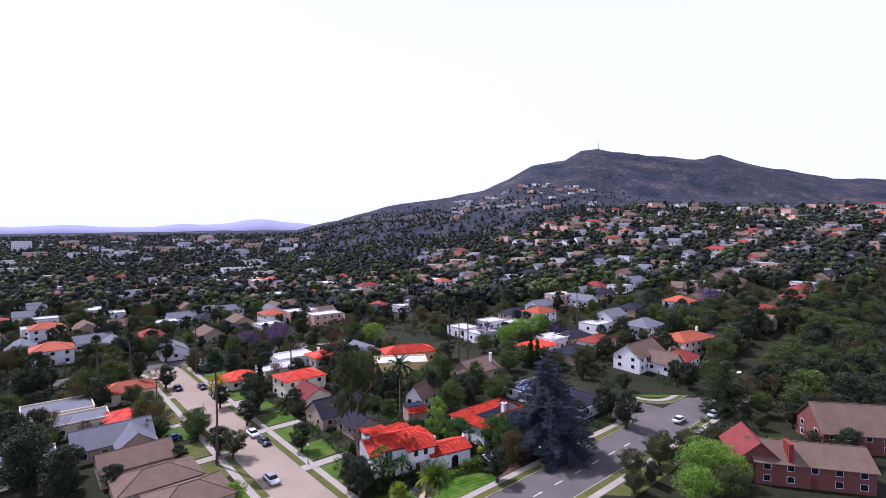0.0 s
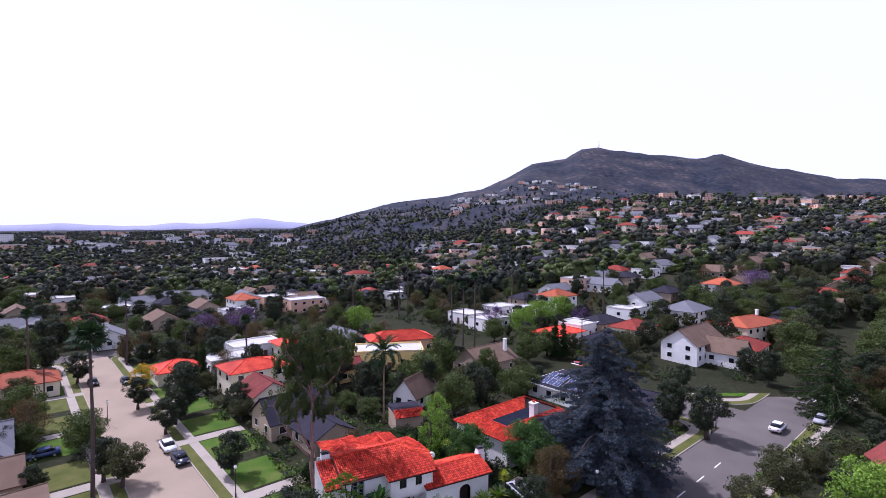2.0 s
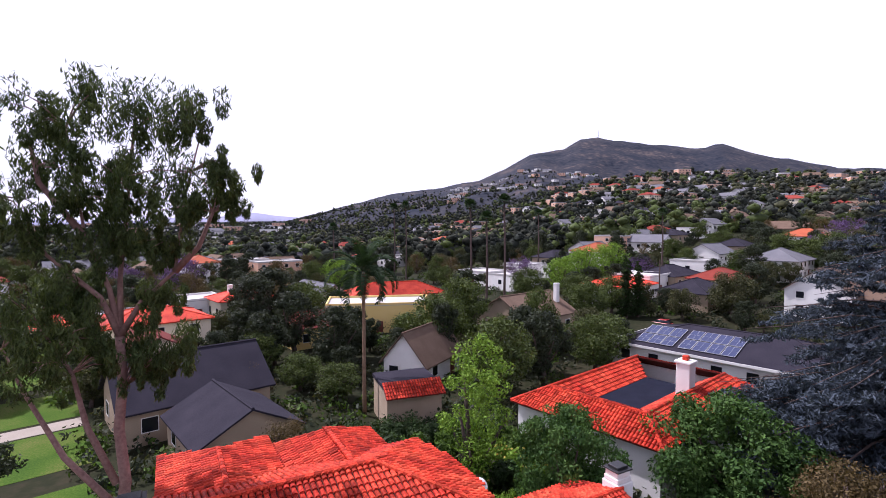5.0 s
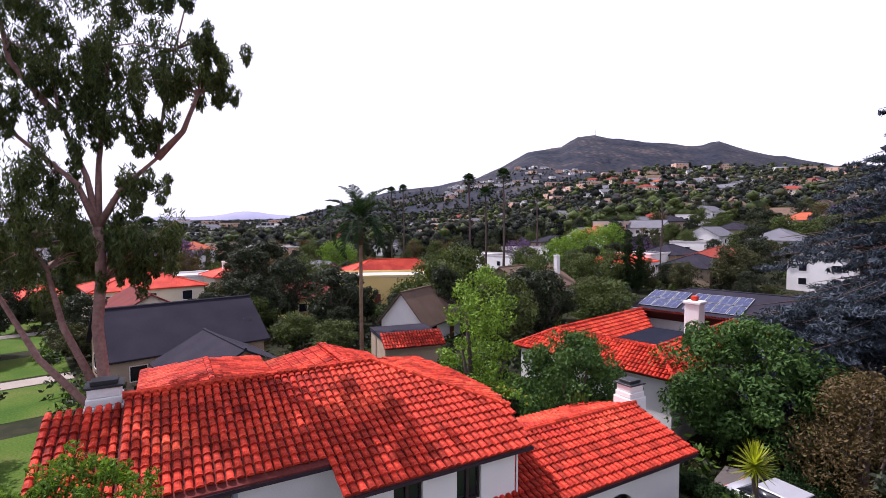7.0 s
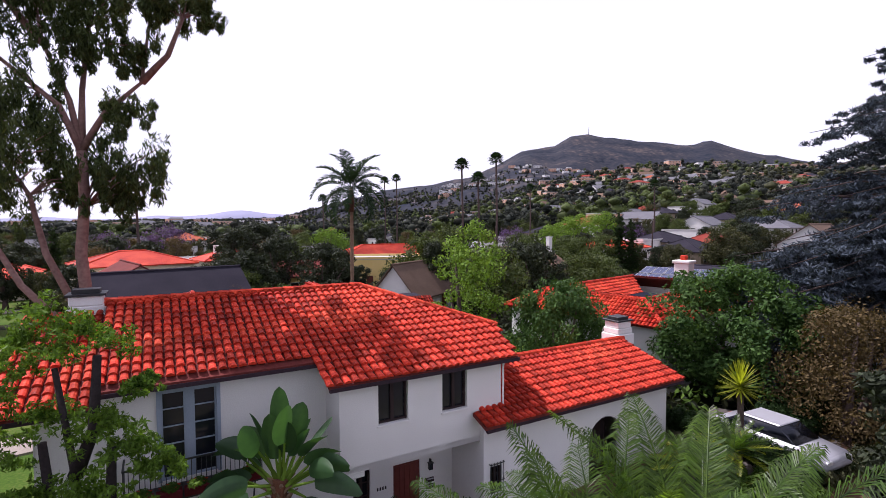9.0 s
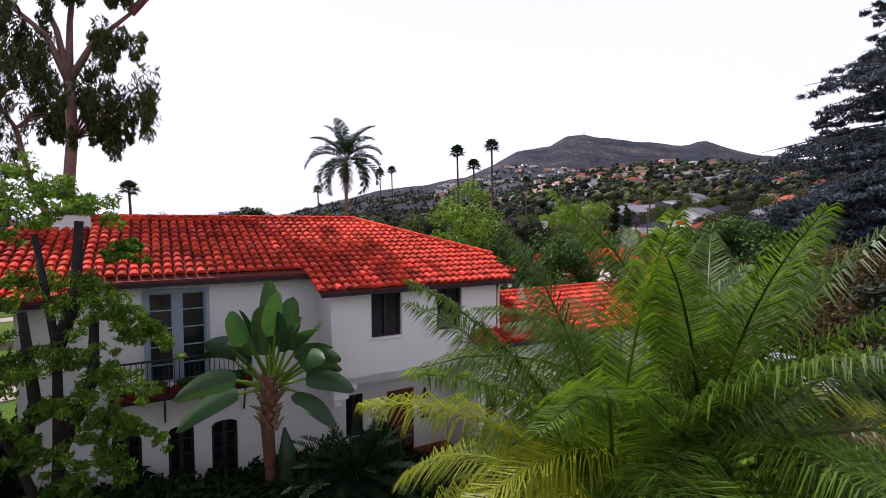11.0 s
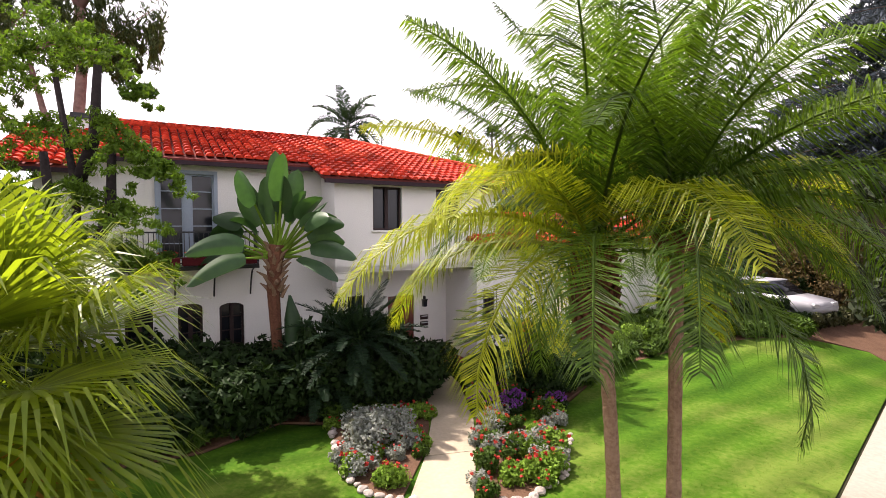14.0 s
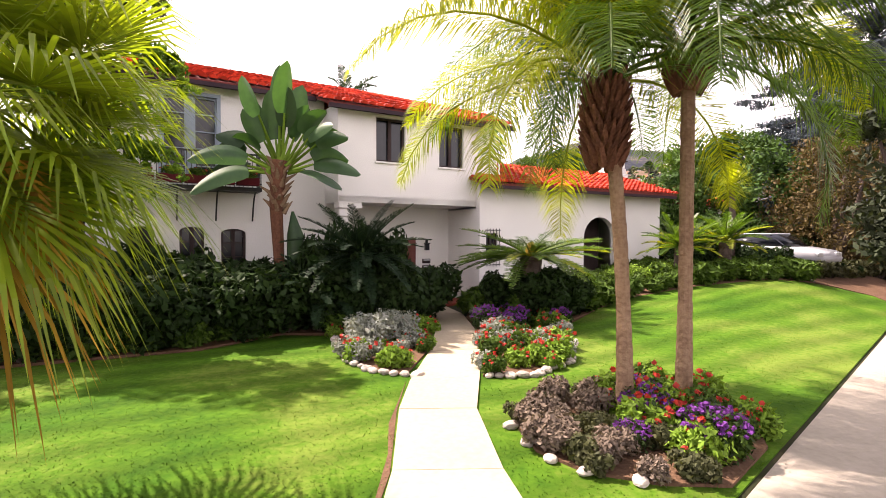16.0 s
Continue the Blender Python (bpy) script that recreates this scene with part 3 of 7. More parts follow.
def arch_head(u0, u1, z1, rise, v0, v1):
    """Stucco spandrels that round off the top of an opening."""
    b = bmesh.new()
    uc, hw, n = (u0 + u1) / 2, (u1 - u0) / 2, 10
    pts = [(uc - hw * math.cos(math.pi * k / n), z1 - rise + rise * math.sin(math.pi * k / n)) for k in range(n + 1)]
    for (ua, za), (ub, zb) in zip(pts, pts[1:]):
        f = [(ua, za), (ub, zb), (ub, z1), (ua, z1)]
        lo, hi = [b.verts.new((p[0], v0, p[1])) for p in f], [b.verts.new((p[0], v1, p[1])) for p in f]
        b.faces.new(lo)
        b.faces.new(hi[::-1])
        b.faces.new((lo[0], hi[0], hi[1], lo[1]))
    bmesh.ops.remove_doubles(b, verts=b.verts, dist=0.0005)
    bmesh.ops.recalc_face_normals(b, faces=b.faces)
    return b


for w in B_ARCH:
    window_unit(*w, 1.62, M_FRAME, 2, 4)
    part("arch", arch_head(w[0], w[1], w[3] + 0.004, 0.12, 1.497, 1.56), M_STUCCO, home)
part("arch", arch_head(C_ARCH[0], C_ARCH[1], C_ARCH[3] + 0.004, 0.75, 0.097, 0.318), M_STUCCO, home)
part("arch_recess", boxes((C_ARCH[0] - 0.1, C_ARCH[1] + 0.1, 1.0, 1.1, 0, CE - 0.3)), M_FRAME, home)
window_unit(5.0, 5.45, 1.35, 2.25, 0.22, M_FRAME, 2, 3)
window_unit(*P_WIN, 2.1, M_FRAME, 2, 3)
b, PLANKS = boxes((P_DOOR[0], P_DOOR[1], 2.04, 2.12, 0.0, 2.1)), []
for k in range(5):
    PLANKS.append((P_DOOR[0] + 0.06 + 0.175 * k, P_DOOR[0] + 0.2 + 0.175 * k, 2.02, 2.038, 0.08, 2.02))
door = part("door", b, M_DOOR, home, "red-brown planked front door")
for q in PLANKS:
    part("plank", boxes(q), M_DOOR, door)
part("handle", boxes((3.33, 3.37, 1.96, 2.02, 0.95, 1.15)), M_IRON, door)
# wall lantern, letter boxes and plaque of the porch
lantern = part("lantern", boxes((3.80, 3.94, 1.86, 1.99, 1.68, 1.90), bev=0.015), M_DARKGLASS, home, "small black wall lantern")
part("bracket", boxes((3.84, 3.90, 1.90, 1.998, 1.90, 2.04), bev=0.01), M_IRON, lantern)
part("lantern_cap", boxes((3.78, 3.96, 1.84, 1.995, 1.895, 1.93), bev=0.01), M_IRON, lantern)
for zz in (1.02, 1.24):
    slot = part("letter_box", boxes((3.72, 4.02, 1.95, 1.998, zz, zz + 0.15), bev=0.01), M_FRAME, home, "dark wall letter box")
    part("flap", boxes((3.75, 3.99, 1.94, 1.95, zz + 0.09, zz + 0.13)), M_ALU, slot)
for k in range(4):
    part("plaque_bar", boxes((1.98 + 0.09 * k, 2.03 + 0.09 * k, 1.985, 1.998, 1.42, 1.52)), M_IRON, home)
# iron grille of the porch window
b = bmesh.new()
for k in range(5):
    tube(b, [(4.98 + 0.12 * k, 0.02, 1.2), (4.98 + 0.12 * k, 0.02, 2.4)], [0.011, 0.011], 6)
for zz in (1.25, 1.8, 2.35):
    box(b, 4.95, 5.50, 0.01, 0.03, zz - 0.012, zz + 0.012)
    box(b, 4.95, 4.97, 0.03, 0.1, zz - 0.012, zz + 0.012)
    box(b, 5.48, 5.50, 0.03, 0.1, zz - 0.012, zz + 0.012)
part("grille", b, M_IRON, home, "black iron window grille")

# balcony of iron with flower boxes
BZ = 2.98 + Z
bal = part("balcony", boxes((-4.65, -1.62, 0.8, 1.498, BZ - 0.07, BZ + 0.03)), M_IRON, home, "black iron balcony")
b, BARS = bmesh.new(), []
for u in np.arange(-4.63, -1.62, 0.107):
    BARS.append((u, 0.83))
for u in (-4.63, -1.64):
    for v in np.arange(0.93, 1.45, 0.107):
        BARS.append((u, v))
tube(b, [(0, 0, 0.03), (0, 0, 0.86)], [0.010, 0.010], 5)
me = bpy.data.meshes.new("baluster")
b.to_mesh(me)
b.free()
me.materials.append(M_IRON)
for u, v in BARS:
    mesh_part("baluster", me, bal, pose(u, v, BZ))
part("rail", boxes((-4.65, -1.62, 0.81, 0.85, BZ + 0.85, BZ + 0.89), (-4.65, -4.61, 0.85, 1.497, BZ + 0.85, BZ + 0.89), (-1.66, -1.62, 0.85, 1.497, BZ + 0.85, BZ + 0.89), (-4.65, -1.62, 0.81, 0.85, BZ + 0.10, BZ + 0.13)), M_IRON, bal)
for u in (-4.5, -3.55, -2.65, -1.75):
    b = bmesh.new()
    tube(b, [(u, 0.86 + 0.62 * (k / 6) ** 0.6, BZ - 0.07 - 0.75 * (k / 6) ** 1.4) for k in range(7)], [0.022] * 7, 6)
    part("bracket", b, M_IRON, bal)

# ---- clay tile roofs: each plane is an outline in plan with a slope ----
TW, TL = 0.235, 0.36


def tile_mesh():
    """One barrel tile, 8 faces, wider at its lower end."""
    b = bmesh.new()
    rows_ = []
    for y, r, dz in ((0.0, 0.105, 0.045), (TL * 1.12, 0.085, 0.0)):
        rows_.append([b.verts.new((r * math.cos(math.pi * k / 5), y, r * 0.85 * math.sin(math.pi * k / 5) + dz)) for k in range(6)])
    for k in range(5):
        b.faces.new((rows_[0][k], rows_[0][k + 1], rows_[1][k + 1], rows_[1][k]))
    b.faces.new(rows_[0][::-1])
    bmesh.ops.recalc_face_normals(b, faces=b.faces)
    me = bpy.data.meshes.new("tile")
    b.to_mesh(me)
    b.free()
    me.materials.append(M_TILE)
    return me


TILE = tile_mesh()
TILE_CO = np.array([v.co[:] for v in TILE.vertices])
TILE_F = [tuple(p.vertices) for p in TILE.polygons]


def inside(x, y, poly):
    c = False
    for (x0, y0), (x1, y1) in zip(poly, poly[1:] + poly[:1]):
        if (y0 > y) != (y1 > y) and x < (x1 - x0) * (y - y0) / (y1 - y0) + x0:
            c = not c
    return c


def tiled(poly, base, slope, parent, up=(0, 1), single=0, mat=M_TILE):
    """A roof plane over plan outline poly; base: a plan point and height on it; up: plan direction up the slope. single: tiles that are parts."""
    upv = Vector((*up, 0)).normalized()
    side = Vector((upv.y, -upv.x, 0))
    zf = lambda x, y: base[2] + slope * ((x - base[0]) * upv.x + (y - base[1]) * upv.y)
    # deck in darker red: the channels' shadow between tiles is put into its colour
    deck = part("roof", slab(bmesh.new(), [(x, y, zf(x, y)) for x, y in poly], 0.09), M_TILE_DARK, parent, "red clay barrel tile roof")
    ang = math.atan(slope)
    fwd = Vector((upv.x * math.cos(ang), upv.y * math.cos(ang), math.sin(ang)))
    nrm = side.cross(fwd)
    ss = [side.x * x + side.y * y for x, y in poly]
    tt = [upv.x * x + upv.y * y for x, y in poly]
    cos_, verts, faces, k = math.cos(ang), [], [], 0
    rr = random.Random(int(abs(ss[0] * 97 + tt[1] * 31)))
    places = []
    s = min(ss) + TW / 2
    while s < max(ss):
        t = min(tt) - 0.05
        while t < max(tt):
            px, py = side.x * s + upv.x * (t + 0.12), side.y * s + upv.y * (t + 0.12)
            if inside(px, py, poly):
                x, y = side.x * s + upv.x * t, side.y * s + upv.y * t
                tw = rr.uniform(-0.035, 0.035)
                sx, fw = (side + fwd * tw).normalized(), (fwd - side * tw).normalized()
                o = Vector((x, y, zf(x, y) + rr.uniform(0.0, 0.018)))
                places.append((o, sx, fw))
            t += TL * cos_
        s += TW
    places.sort(key=lambda p: p[0].y)
    for o, sx, fw in places[:single]:
        m = Matrix((sx, fw, sx.cross(fw))).transposed().to_4x4()
        m.translation = o
        ob = new("tile", TILE)
        ob.parent = parent
        ob.matrix_basis = m
    rest = places[single:]
    if rest:
        R = np.array([[list(a[1]), list(a[2]), list(a[1].cross(a[2]))] for a in rest])
        P = np.array([list(a[0]) for a in rest])
        co = np.einsum("vk,nkj->nvj", TILE_CO, R) + P[:, None]
        nv = len(TILE_CO)
        me = bpy.data.meshes.new("tiles")
        me.from_pydata(co.reshape(-1, 3).tolist(), [], [tuple(i + n * nv for i in f) for n in range(len(rest)) for f in TILE_F])
        me.materials.append(mat)
        ob = mesh_part("tiles", me, parent)
        ob["kind"] = "stuff"
    return deck


def ridge_tiles(p0, p1, parent, mat=M_TILE):
    """A row of ridge tiles from one end to the other."""
    p0, p1 = Vector(p0), Vector(p1)
    n = max(int((p1 - p0).length / 0.33), 1)
    d = (p1 - p0) / n
    b = bmesh.new()
    tube(b, [(0, 0, 0), d * 1.08], [0.13, 0.11], 8)
    me = bpy.data.meshes.new("ridge_tile")
    b.to_mesh(me)
    b.free()
    me.materials.append(mat)
    for k in range(n):
        mesh_part("ridge_tile", me, parent, Matrix.Translation(p0 + d * k))


SL = 0.345
RV = 5.3
RZH = EA + SL * RV
tiled([(-5.15, 1.08), (-0.12, 1.08), (-0.12, -0.05), (5.95, -0.05), (6.35, 1.65), (2.65, RV), (-5.15, RV)], (0, 0, EA), SL, home, single=300)
tiled([(-7.1, 1.08), (-5.17, 1.08), (-5.17, RV), (-7.1, RV)], (0, 0, EA - 0.32), SL, home)
tiled([(-5.15, RV), (2.65, RV), (6.35, 9.0), (-5.15, 9.2)], (0, RV, RZH), SL, home, up=(0, -1))
tiled([(6.35, 1.65), (7.0, 4.0), (7.0, 7.0), (6.35, 9.0), (2.65, RV)], (2.65, RV, RZH), 0.33, home, up=(-1, 0))
ridge_tiles((-5.2, RV, RZH + 0.05), (2.65, RV, RZH + 0.05), home)
ridge_tiles((2.65, RV, RZH + 0.05), (6.35, 1.65, EA + SL * 1.65 + 0.06), home)
# rear wings
tiled([(-0.6, 9.0), (2.2, 6.4), (2.2, 10.5), (-0.6, 12.4)], (2.2, 10, 6.68 + Z), 0.4, home, up=(1, 0))
tiled([(2.2, 6.4), (5.0, 8.6), (5.0, 12.4), (2.2, 10.5)], (2.2, 10, 6.68 + Z), 0.4, home, up=(-1, 0))
ridge_tiles((2.2, 5.5, 6.74 + Z), (2.2, 10.5, 6.74 + Z), home)
tiled([(-5.0, 9.07), (-2.6, 7.0), (-2.6, 11.0), (-5.0, 13.2)], (-2.6, 9, 6.55 + Z), 0.3, home, up=(1, 0))
tiled([(-2.6, 7.0), (-0.2, 9.07), (-0.2, 13.2), (-2.6, 11.0)], (-2.6, 9, 6.55 + Z), 0.3, home, up=(-1, 0))
ridge_tiles((-2.6, 7.0, 6.6 + Z), (-2.6, 11.0, 6.6 + Z), home)
# low wing
tiled([(4.45, -0.45), (13.85, -0.45), (13.85, 2.55), (6.0, 2.55), (5.6, 0.6), (4.45, 0.25)], (0, -0.45, CE), 0.32, home, single=240)
tiled([(5.6, 2.55), (13.85, 2.55), (13.85, 5.5), (5.6, 5.5)], (0, 2.55, CE + 0.96), 0.32, home, up=(0, -1))
ridge_tiles((6.6, 2.55, CE + 1.01), (13.9, 2.55, CE + 1.01), home)
# gutters and downpipe
part("gutter", boxes((-0.1, 6.0, -0.09, 0.03, EA - 0.17, EA - 0.07)), M_GUTTER, home)
part("gutter", boxes((-5.15, -0.1, 1.04, 1.15, EB - 0.20, EB - 0.10)), M_GUTTER, home)
part("gutter", boxes((-7.0, -5.17, 1.04, 1.15, EB - 0.52, EB - 0.42)), M_GUTTER, home)
part("gutter", boxes((4.5, 13.8, -0.49, -0.38, CE - 0.17, CE - 0.08)), M_GUTTER, home)
b = bmesh.new()
tube(b, [(5.62, 0.2, EA - 0.1), (5.62, 0.28, EA - 0.4), (5.62, 0.28, CE + 0.3)], [0.035] * 3, 8)
part("downpipe", b, M_STUCCO, home)


def chimney(u, v, z0, z1, w, d):
    b = bmesh.new()
    for k, (za, zb, gx) in enumerate(((z0, z1 - 0.55, 0.06), (z1 - 0.55, z1 - 0.3, 0.0), (z1 - 0.3, z1, -0.04))):
        box(b, u - w / 2 - gx, u + w / 2 + gx, v - d / 2 - gx, v + d / 2 + gx, za, zb - 0.001, bev=0.03)
    ch = part("chimney", b, M_STUCCO, home, "white stucco chimney")
    part("cap", boxes((u - w / 2 - 0.04, u + w / 2 + 0.04, v - d / 2 - 0.04, v + d / 2 + 0.04, z1, z1 + 0.07), (u - w / 2 + 0.12, u + w / 2 - 0.12, v - d / 2 + 0.12, v + d / 2 - 0.12, z1 + 0.07, z1 + 0.2), bev=0.012), M_IRON, ch)


chimney(-5.72, 6.3, 5.2 + Z, 7.3 + Z, 0.95, 0.8)
chimney(14.1, 3.0, 0.0, 5.1 + Z, 0.92, 0.85)

# ---- trees: trunk, limbs and a crown of loose leaves ----
def broad_tree(seed, h, r, trunk_h, leaf_mat, bark=M_BARK, leaf=0.11, clumps=46, per=110, flat=0.8, droop=0.2, lean=0.3, cr=0.30):
    """Meshes for trunk and crown of a broadleaf tree of height h, crown radius r."""
    rr = random.Random(seed)
    b = bmesh.new()
    top = Vector((rr.uniform(-lean, lean), rr.uniform(-lean, lean), trunk_h))
    tr = 0.035 * h + 0.05
    tube(b, [(0, 0, -0.15), (top.x * 0.4, top.y * 0.2, trunk_h * 0.5), top], [tr * 1.25, tr * 0.95, tr * 0.8], 8)
    cl = []
    ch = (h - trunk_h)
    for k in range(clumps):
        a, q = rr.uniform(0, math.tau), rr.uniform(0.0, 1.0) ** 0.5
        zz = rr.uniform(-0.15, 1.0)
        rad = r * q * math.sqrt(max(0.05, 1 - (zz * 2 - 0.9) ** 2 * 0.75)) * rr.uniform(0.75, 1.08)
        cl.append((top.x + rad * math.cos(a), top.y + rad * math.sin(a), trunk_h + ch * (0.12 + 0.78 * zz), r * cr * rr.uniform(0.6, 1.15)))
    for k in range(7):
        c = Vector(cl[k * 5 % len(cl)][:3])
        m = top.lerp(c, 0.5) + Vector((0, 0, -0.05 * h))
        tube(b, [top - Vector((0, 0, 0.25)), m, c], [tr * 0.55, tr * 0.35, tr * 0.12], 6)
    trunk = bpy.data.meshes.new("trunk")
    b.to_mesh(trunk)
    b.free()
    trunk.materials.append(bark)
    trunk.shade_smooth()
    return trunk, leaf_cloud("crown", cl, per, leaf, leaf_mat, droop, flat)


def tree_thing(name, meshes, x, y, z, rot, s, label, group="", category="tree", sz=None):
    t = thing(name, label, category, pose(x, y, z, 0, 0, rot) @ Matrix.Diagonal((s, s, sz or s, 1)), group)
    mesh_part("trunk", meshes[0], t)
    mesh_part("crown", meshes[1], t)
    return t


def conifer(seed, h, r, mat, tiers, per, bark=M_BARK, droop=0.3, size=0.16, taper=0.66, slim=0.30):
    """A cedar: straight trunk with flat drooping boughs."""
    rr = random.Random(seed)
    b = bmesh.new()
    tube(b, [(0, 0, -0.2), (0.1, 0, h * 0.5), (0, 0.05, h)], [h * 0.028, h * 0.016, 0.03], 8)
    cl = []
    for k in range(tiers):
        f = (k + 0.3) / tiers
        z = h * (0.05 + 0.93 * f)
        n = max(3, int(11 * (1 - f) + 3))
        for j in range(n):
            a = rr.uniform(0, math.tau)
            z = h * (0.05 + 0.93 * f) + rr.uniform(-0.5, 0.5) * h / tiers
            L = r * min(1.0, (1.0 - f) * 1.35) ** taper * rr.uniform(0.55, 1.12) + 0.25
            rise = rr.uniform(-0.02, 0.10) * L
            end = Vector((L * math.cos(a), L * math.sin(a), z + rise - droop * L * 0.5))
            tube(b, [(0, 0, z), Vector((0, 0, z)).lerp(end, 0.5) + Vector((0, 0, 0.06 * L)), end], [0.02 + 0.012 * L, 0.012 + 0.006 * L, 0.01], 5, False)
            m = max(3, int(L * 2.4))
            for q in range(m):
                t = (q + 0.6) / m
                w = 0.22 + 0.16 * L * (1 - 0.6 * t)
                p = Vector((0, 0, z)).lerp(end, t)
                off = rr.uniform(-w, w)
                cl.append((p.x - off * math.sin(a), p.y + off * math.cos(a), p.z - 0.30 * abs(off) - 0.10 * L * t * t + 0.06 * L * math.sin(math.pi * t) + rr.gauss(0, 0.13), w * rr.uniform(0.5, 0.95)))
    trunk = bpy.data.meshes.new("trunk")
    b.to_mesh(trunk)
    b.free()
    trunk.materials.append(bark)
    return trunk, leaf_cloud("crown", cl, per, size, mat, 0.5, 0.28, slim, 0.4)


CEDAR = conifer(3, 21.6, 9.0, M_LEAF_BLUE, 34, 76, size=0.18, slim=0.19, taper=0.62)
tree_thing("cedar_tree", CEDAR, 24.4, 61.0, YZ, 40, 1.0, "large blue-grey deodar cedar with drooping boughs")
tree_thing("cedar_tree", conifer(8, 16, 7.0, M_LEAF_DARK, 13, 22, size=0.2), 75, 84, YZ, 10, 1.0, "dark spreading cedar beside the street corner")
FICUS = broad_tree(11, 8.4, 4.6, 1.2, M_FICUS_LEAF, leaf=0.14, clumps=130, per=170, cr=0.22)
tree_thing("ficus_tree", FICUS, 14.7, 61.6, YZ, 0, 0.94, "dense round dark green garden tree")
tree_thing("ficus_tree", FICUS, 5.6, 62.5, YZ, 120, 0.72, "dense dark green garden tree behind the low wing", sz=0.84)
LIGHT = broad_tree(21, 10.8, 2.7, 1.5, M_LEAF_LIGHT, leaf=0.11, clumps=80, per=90, cr=0.27)
tree_thing("liquidambar_tree", LIGHT, 0.9, 66.0, YZ, 30, 1.0, "tall light green tree in the back garden")
OLIVE = broad_tree(31, 7, 3.3, 1.8, M_LEAF_OLIVE, leaf=0.15, clumps=64, per=120)
MID = broad_tree(41, 8, 3.8, 1.9, M_TOWN_MID, leaf=0.18, clumps=64, per=120)
MID2 = broad_tree(42, 9, 3.4, 2.0, M_TOWN_DARK, leaf=0.18, clumps=70, per=120)
RUSSET = broad_tree(43, 9, 4.0, 1.5, M_LEAF_RUSSET, leaf=0.11, clumps=70, per=110)
BRIGHT = broad_tree(47, 8, 3.9, 1.9, M_LEAF_LIGHT, leaf=0.15, clumps=70, per=90)
YELL = broad_tree(44, 6, 3.0, 1.2, M_LEAF_YELLOW, leaf=0.16, clumps=40, per=70)
PURP = broad_tree(45, 9, 4.5, 2.0, M_LEAF_PURPLE, leaf=0.18, clumps=50, per=70)
# eucalyptus: bare pink forking trunk, hanging leaf bunches
rr = random.Random(5)
b = bmesh.new()
EUC = (-14.4, 54.9)
FORK = Vector((0.0, 0.0, 12.6))
tube(b, [(0.5, 0.1, -0.2), (0.05, 0, 2.2), (-0.22, 0, 4.4), (-0.02, 0.1, 6.6), (-0.16, 0, 8.8), (0.05, 0, 10.8), FORK], [0.36, 0.29, 0.25, 0.22, 0.20, 0.185, 0.18], 10)
limbs = [[(-0.5, 0.2, 14.5), (-1.4, 0.2, 16.6), (-2.2, 0.4, 21.0)], [(0.9, 0, 14.0), (2.1, 0.3, 15.2), (2.6, 0.3, 18.3), (3.3, 0.4, 21.0)],
         [(-0.3, 0.6, 15), (-0.1, 1, 18.5), (0.3, 1, 22.2)], [(-0.6, -0.2, 14.2), (-2.6, -0.3, 15.9), (-4.4, -0.2, 18.2)],
         [(2.1, 0.3, 15.2), (3.1, 0.3, 16.2), (3.7, 0.3, 17.6)], [(-1.4, 0.2, 16.6), (-3.2, 0.2, 18.8), (-3.6, 0.3, 20.6)]]
low = [[(-0.3, 0, 6.5), (-1.6, 0.2, 8.8), (-2.2, 0.3, 11.0), (-3.2, 0.3, 12.5)], [(-0.2, 0, 5.4), (-2.4, 0, 7.6), (-4.2, 0.3, 10.2), (-5.0, 0.3, 12.0)]]
for k, L in enumerate(limbs):
    st0 = [FORK] if k < 4 else []
    tube(b, st0 + [Vector(p) for p in L], [0.15, 0.10, 0.065, 0.04, 0.025][:len(L) + len(st0)], 7)
for L in low:
    tube(b, [Vector(p) for p in L], [0.16, 0.12, 0.08, 0.05], 7)
cl = []
# leaf bunches, each on twigs from the nearest limb: across, height, size
BUNCHES = ((-3.6, 23.0, 1.2), (-1.2, 23.6, 1.5), (1.4, 22.8, 1.4), (4.4, 23.2, 1.1), (5.2, 20.8, 0.7), (-3.8, 21.0, 1.3), (-1.0, 20.6, 1.0), (0.4, 19.2, 1.0), (2.6, 20.4, 1.7), (3.8, 18.9, 0.9),
           (4.9, 19.2, 0.7), (-3.2, 17.8, 1.2), (-1.5, 18.9, 1.0), (-0.3, 17.5, 0.9), (2.2, 17.2, 0.8), (-4.8, 19.1, 1.1), (-4.0, 13.9, 1.5), (-1.9, 13.0, 1.2), (-3.8, 11.2, 1.4), (-1.4, 11.5, 0.8), (1.3, 11.9, 1.0), (-5.4, 12.4, 1.3), (1.8, 12.4, 1.2), (1.5, 14.4, 0.9), (-1.7, 14.9, 1.1), (0.9, 10.4, 0.8))
nodes = [Vector(p).lerp(Vector(q), f) for L in limbs + low for p, q in zip(L, L[1:]) for f in (0.0, 0.35, 0.7, 1.0)] + [Vector((0, 0, 10.5))]
for bx, bz, br_ in BUNCHES:
    c0 = Vector((bx * 0.84, rr.uniform(-1.0, 1.0), 12.6 + (bz - 12.6) * 0.84))
    br_ *= 0.92
    near = min(nodes, key=lambda q: (q - c0).length + 0.6 * max(0, q.z - c0.z))
    for q in range(13):
        o = Vector((rr.gauss(0, 0.60), rr.gauss(0, 0.6), rr.gauss(0, 0.52))) * br_
        r_ = rr.uniform(0.22, 0.48) * br_
        cl.append((*(c0 + o), r_))
        cl.append((*(c0 + o + Vector((0, 0, -0.5 * br_))), r_ * 0.6))
        if q < 4:
            tube(b, [near, near.lerp(c0 + o, 0.55) + Vector((0, 0, 0.2)), c0 + o], [0.04, 0.026, 0.012], 5, False)
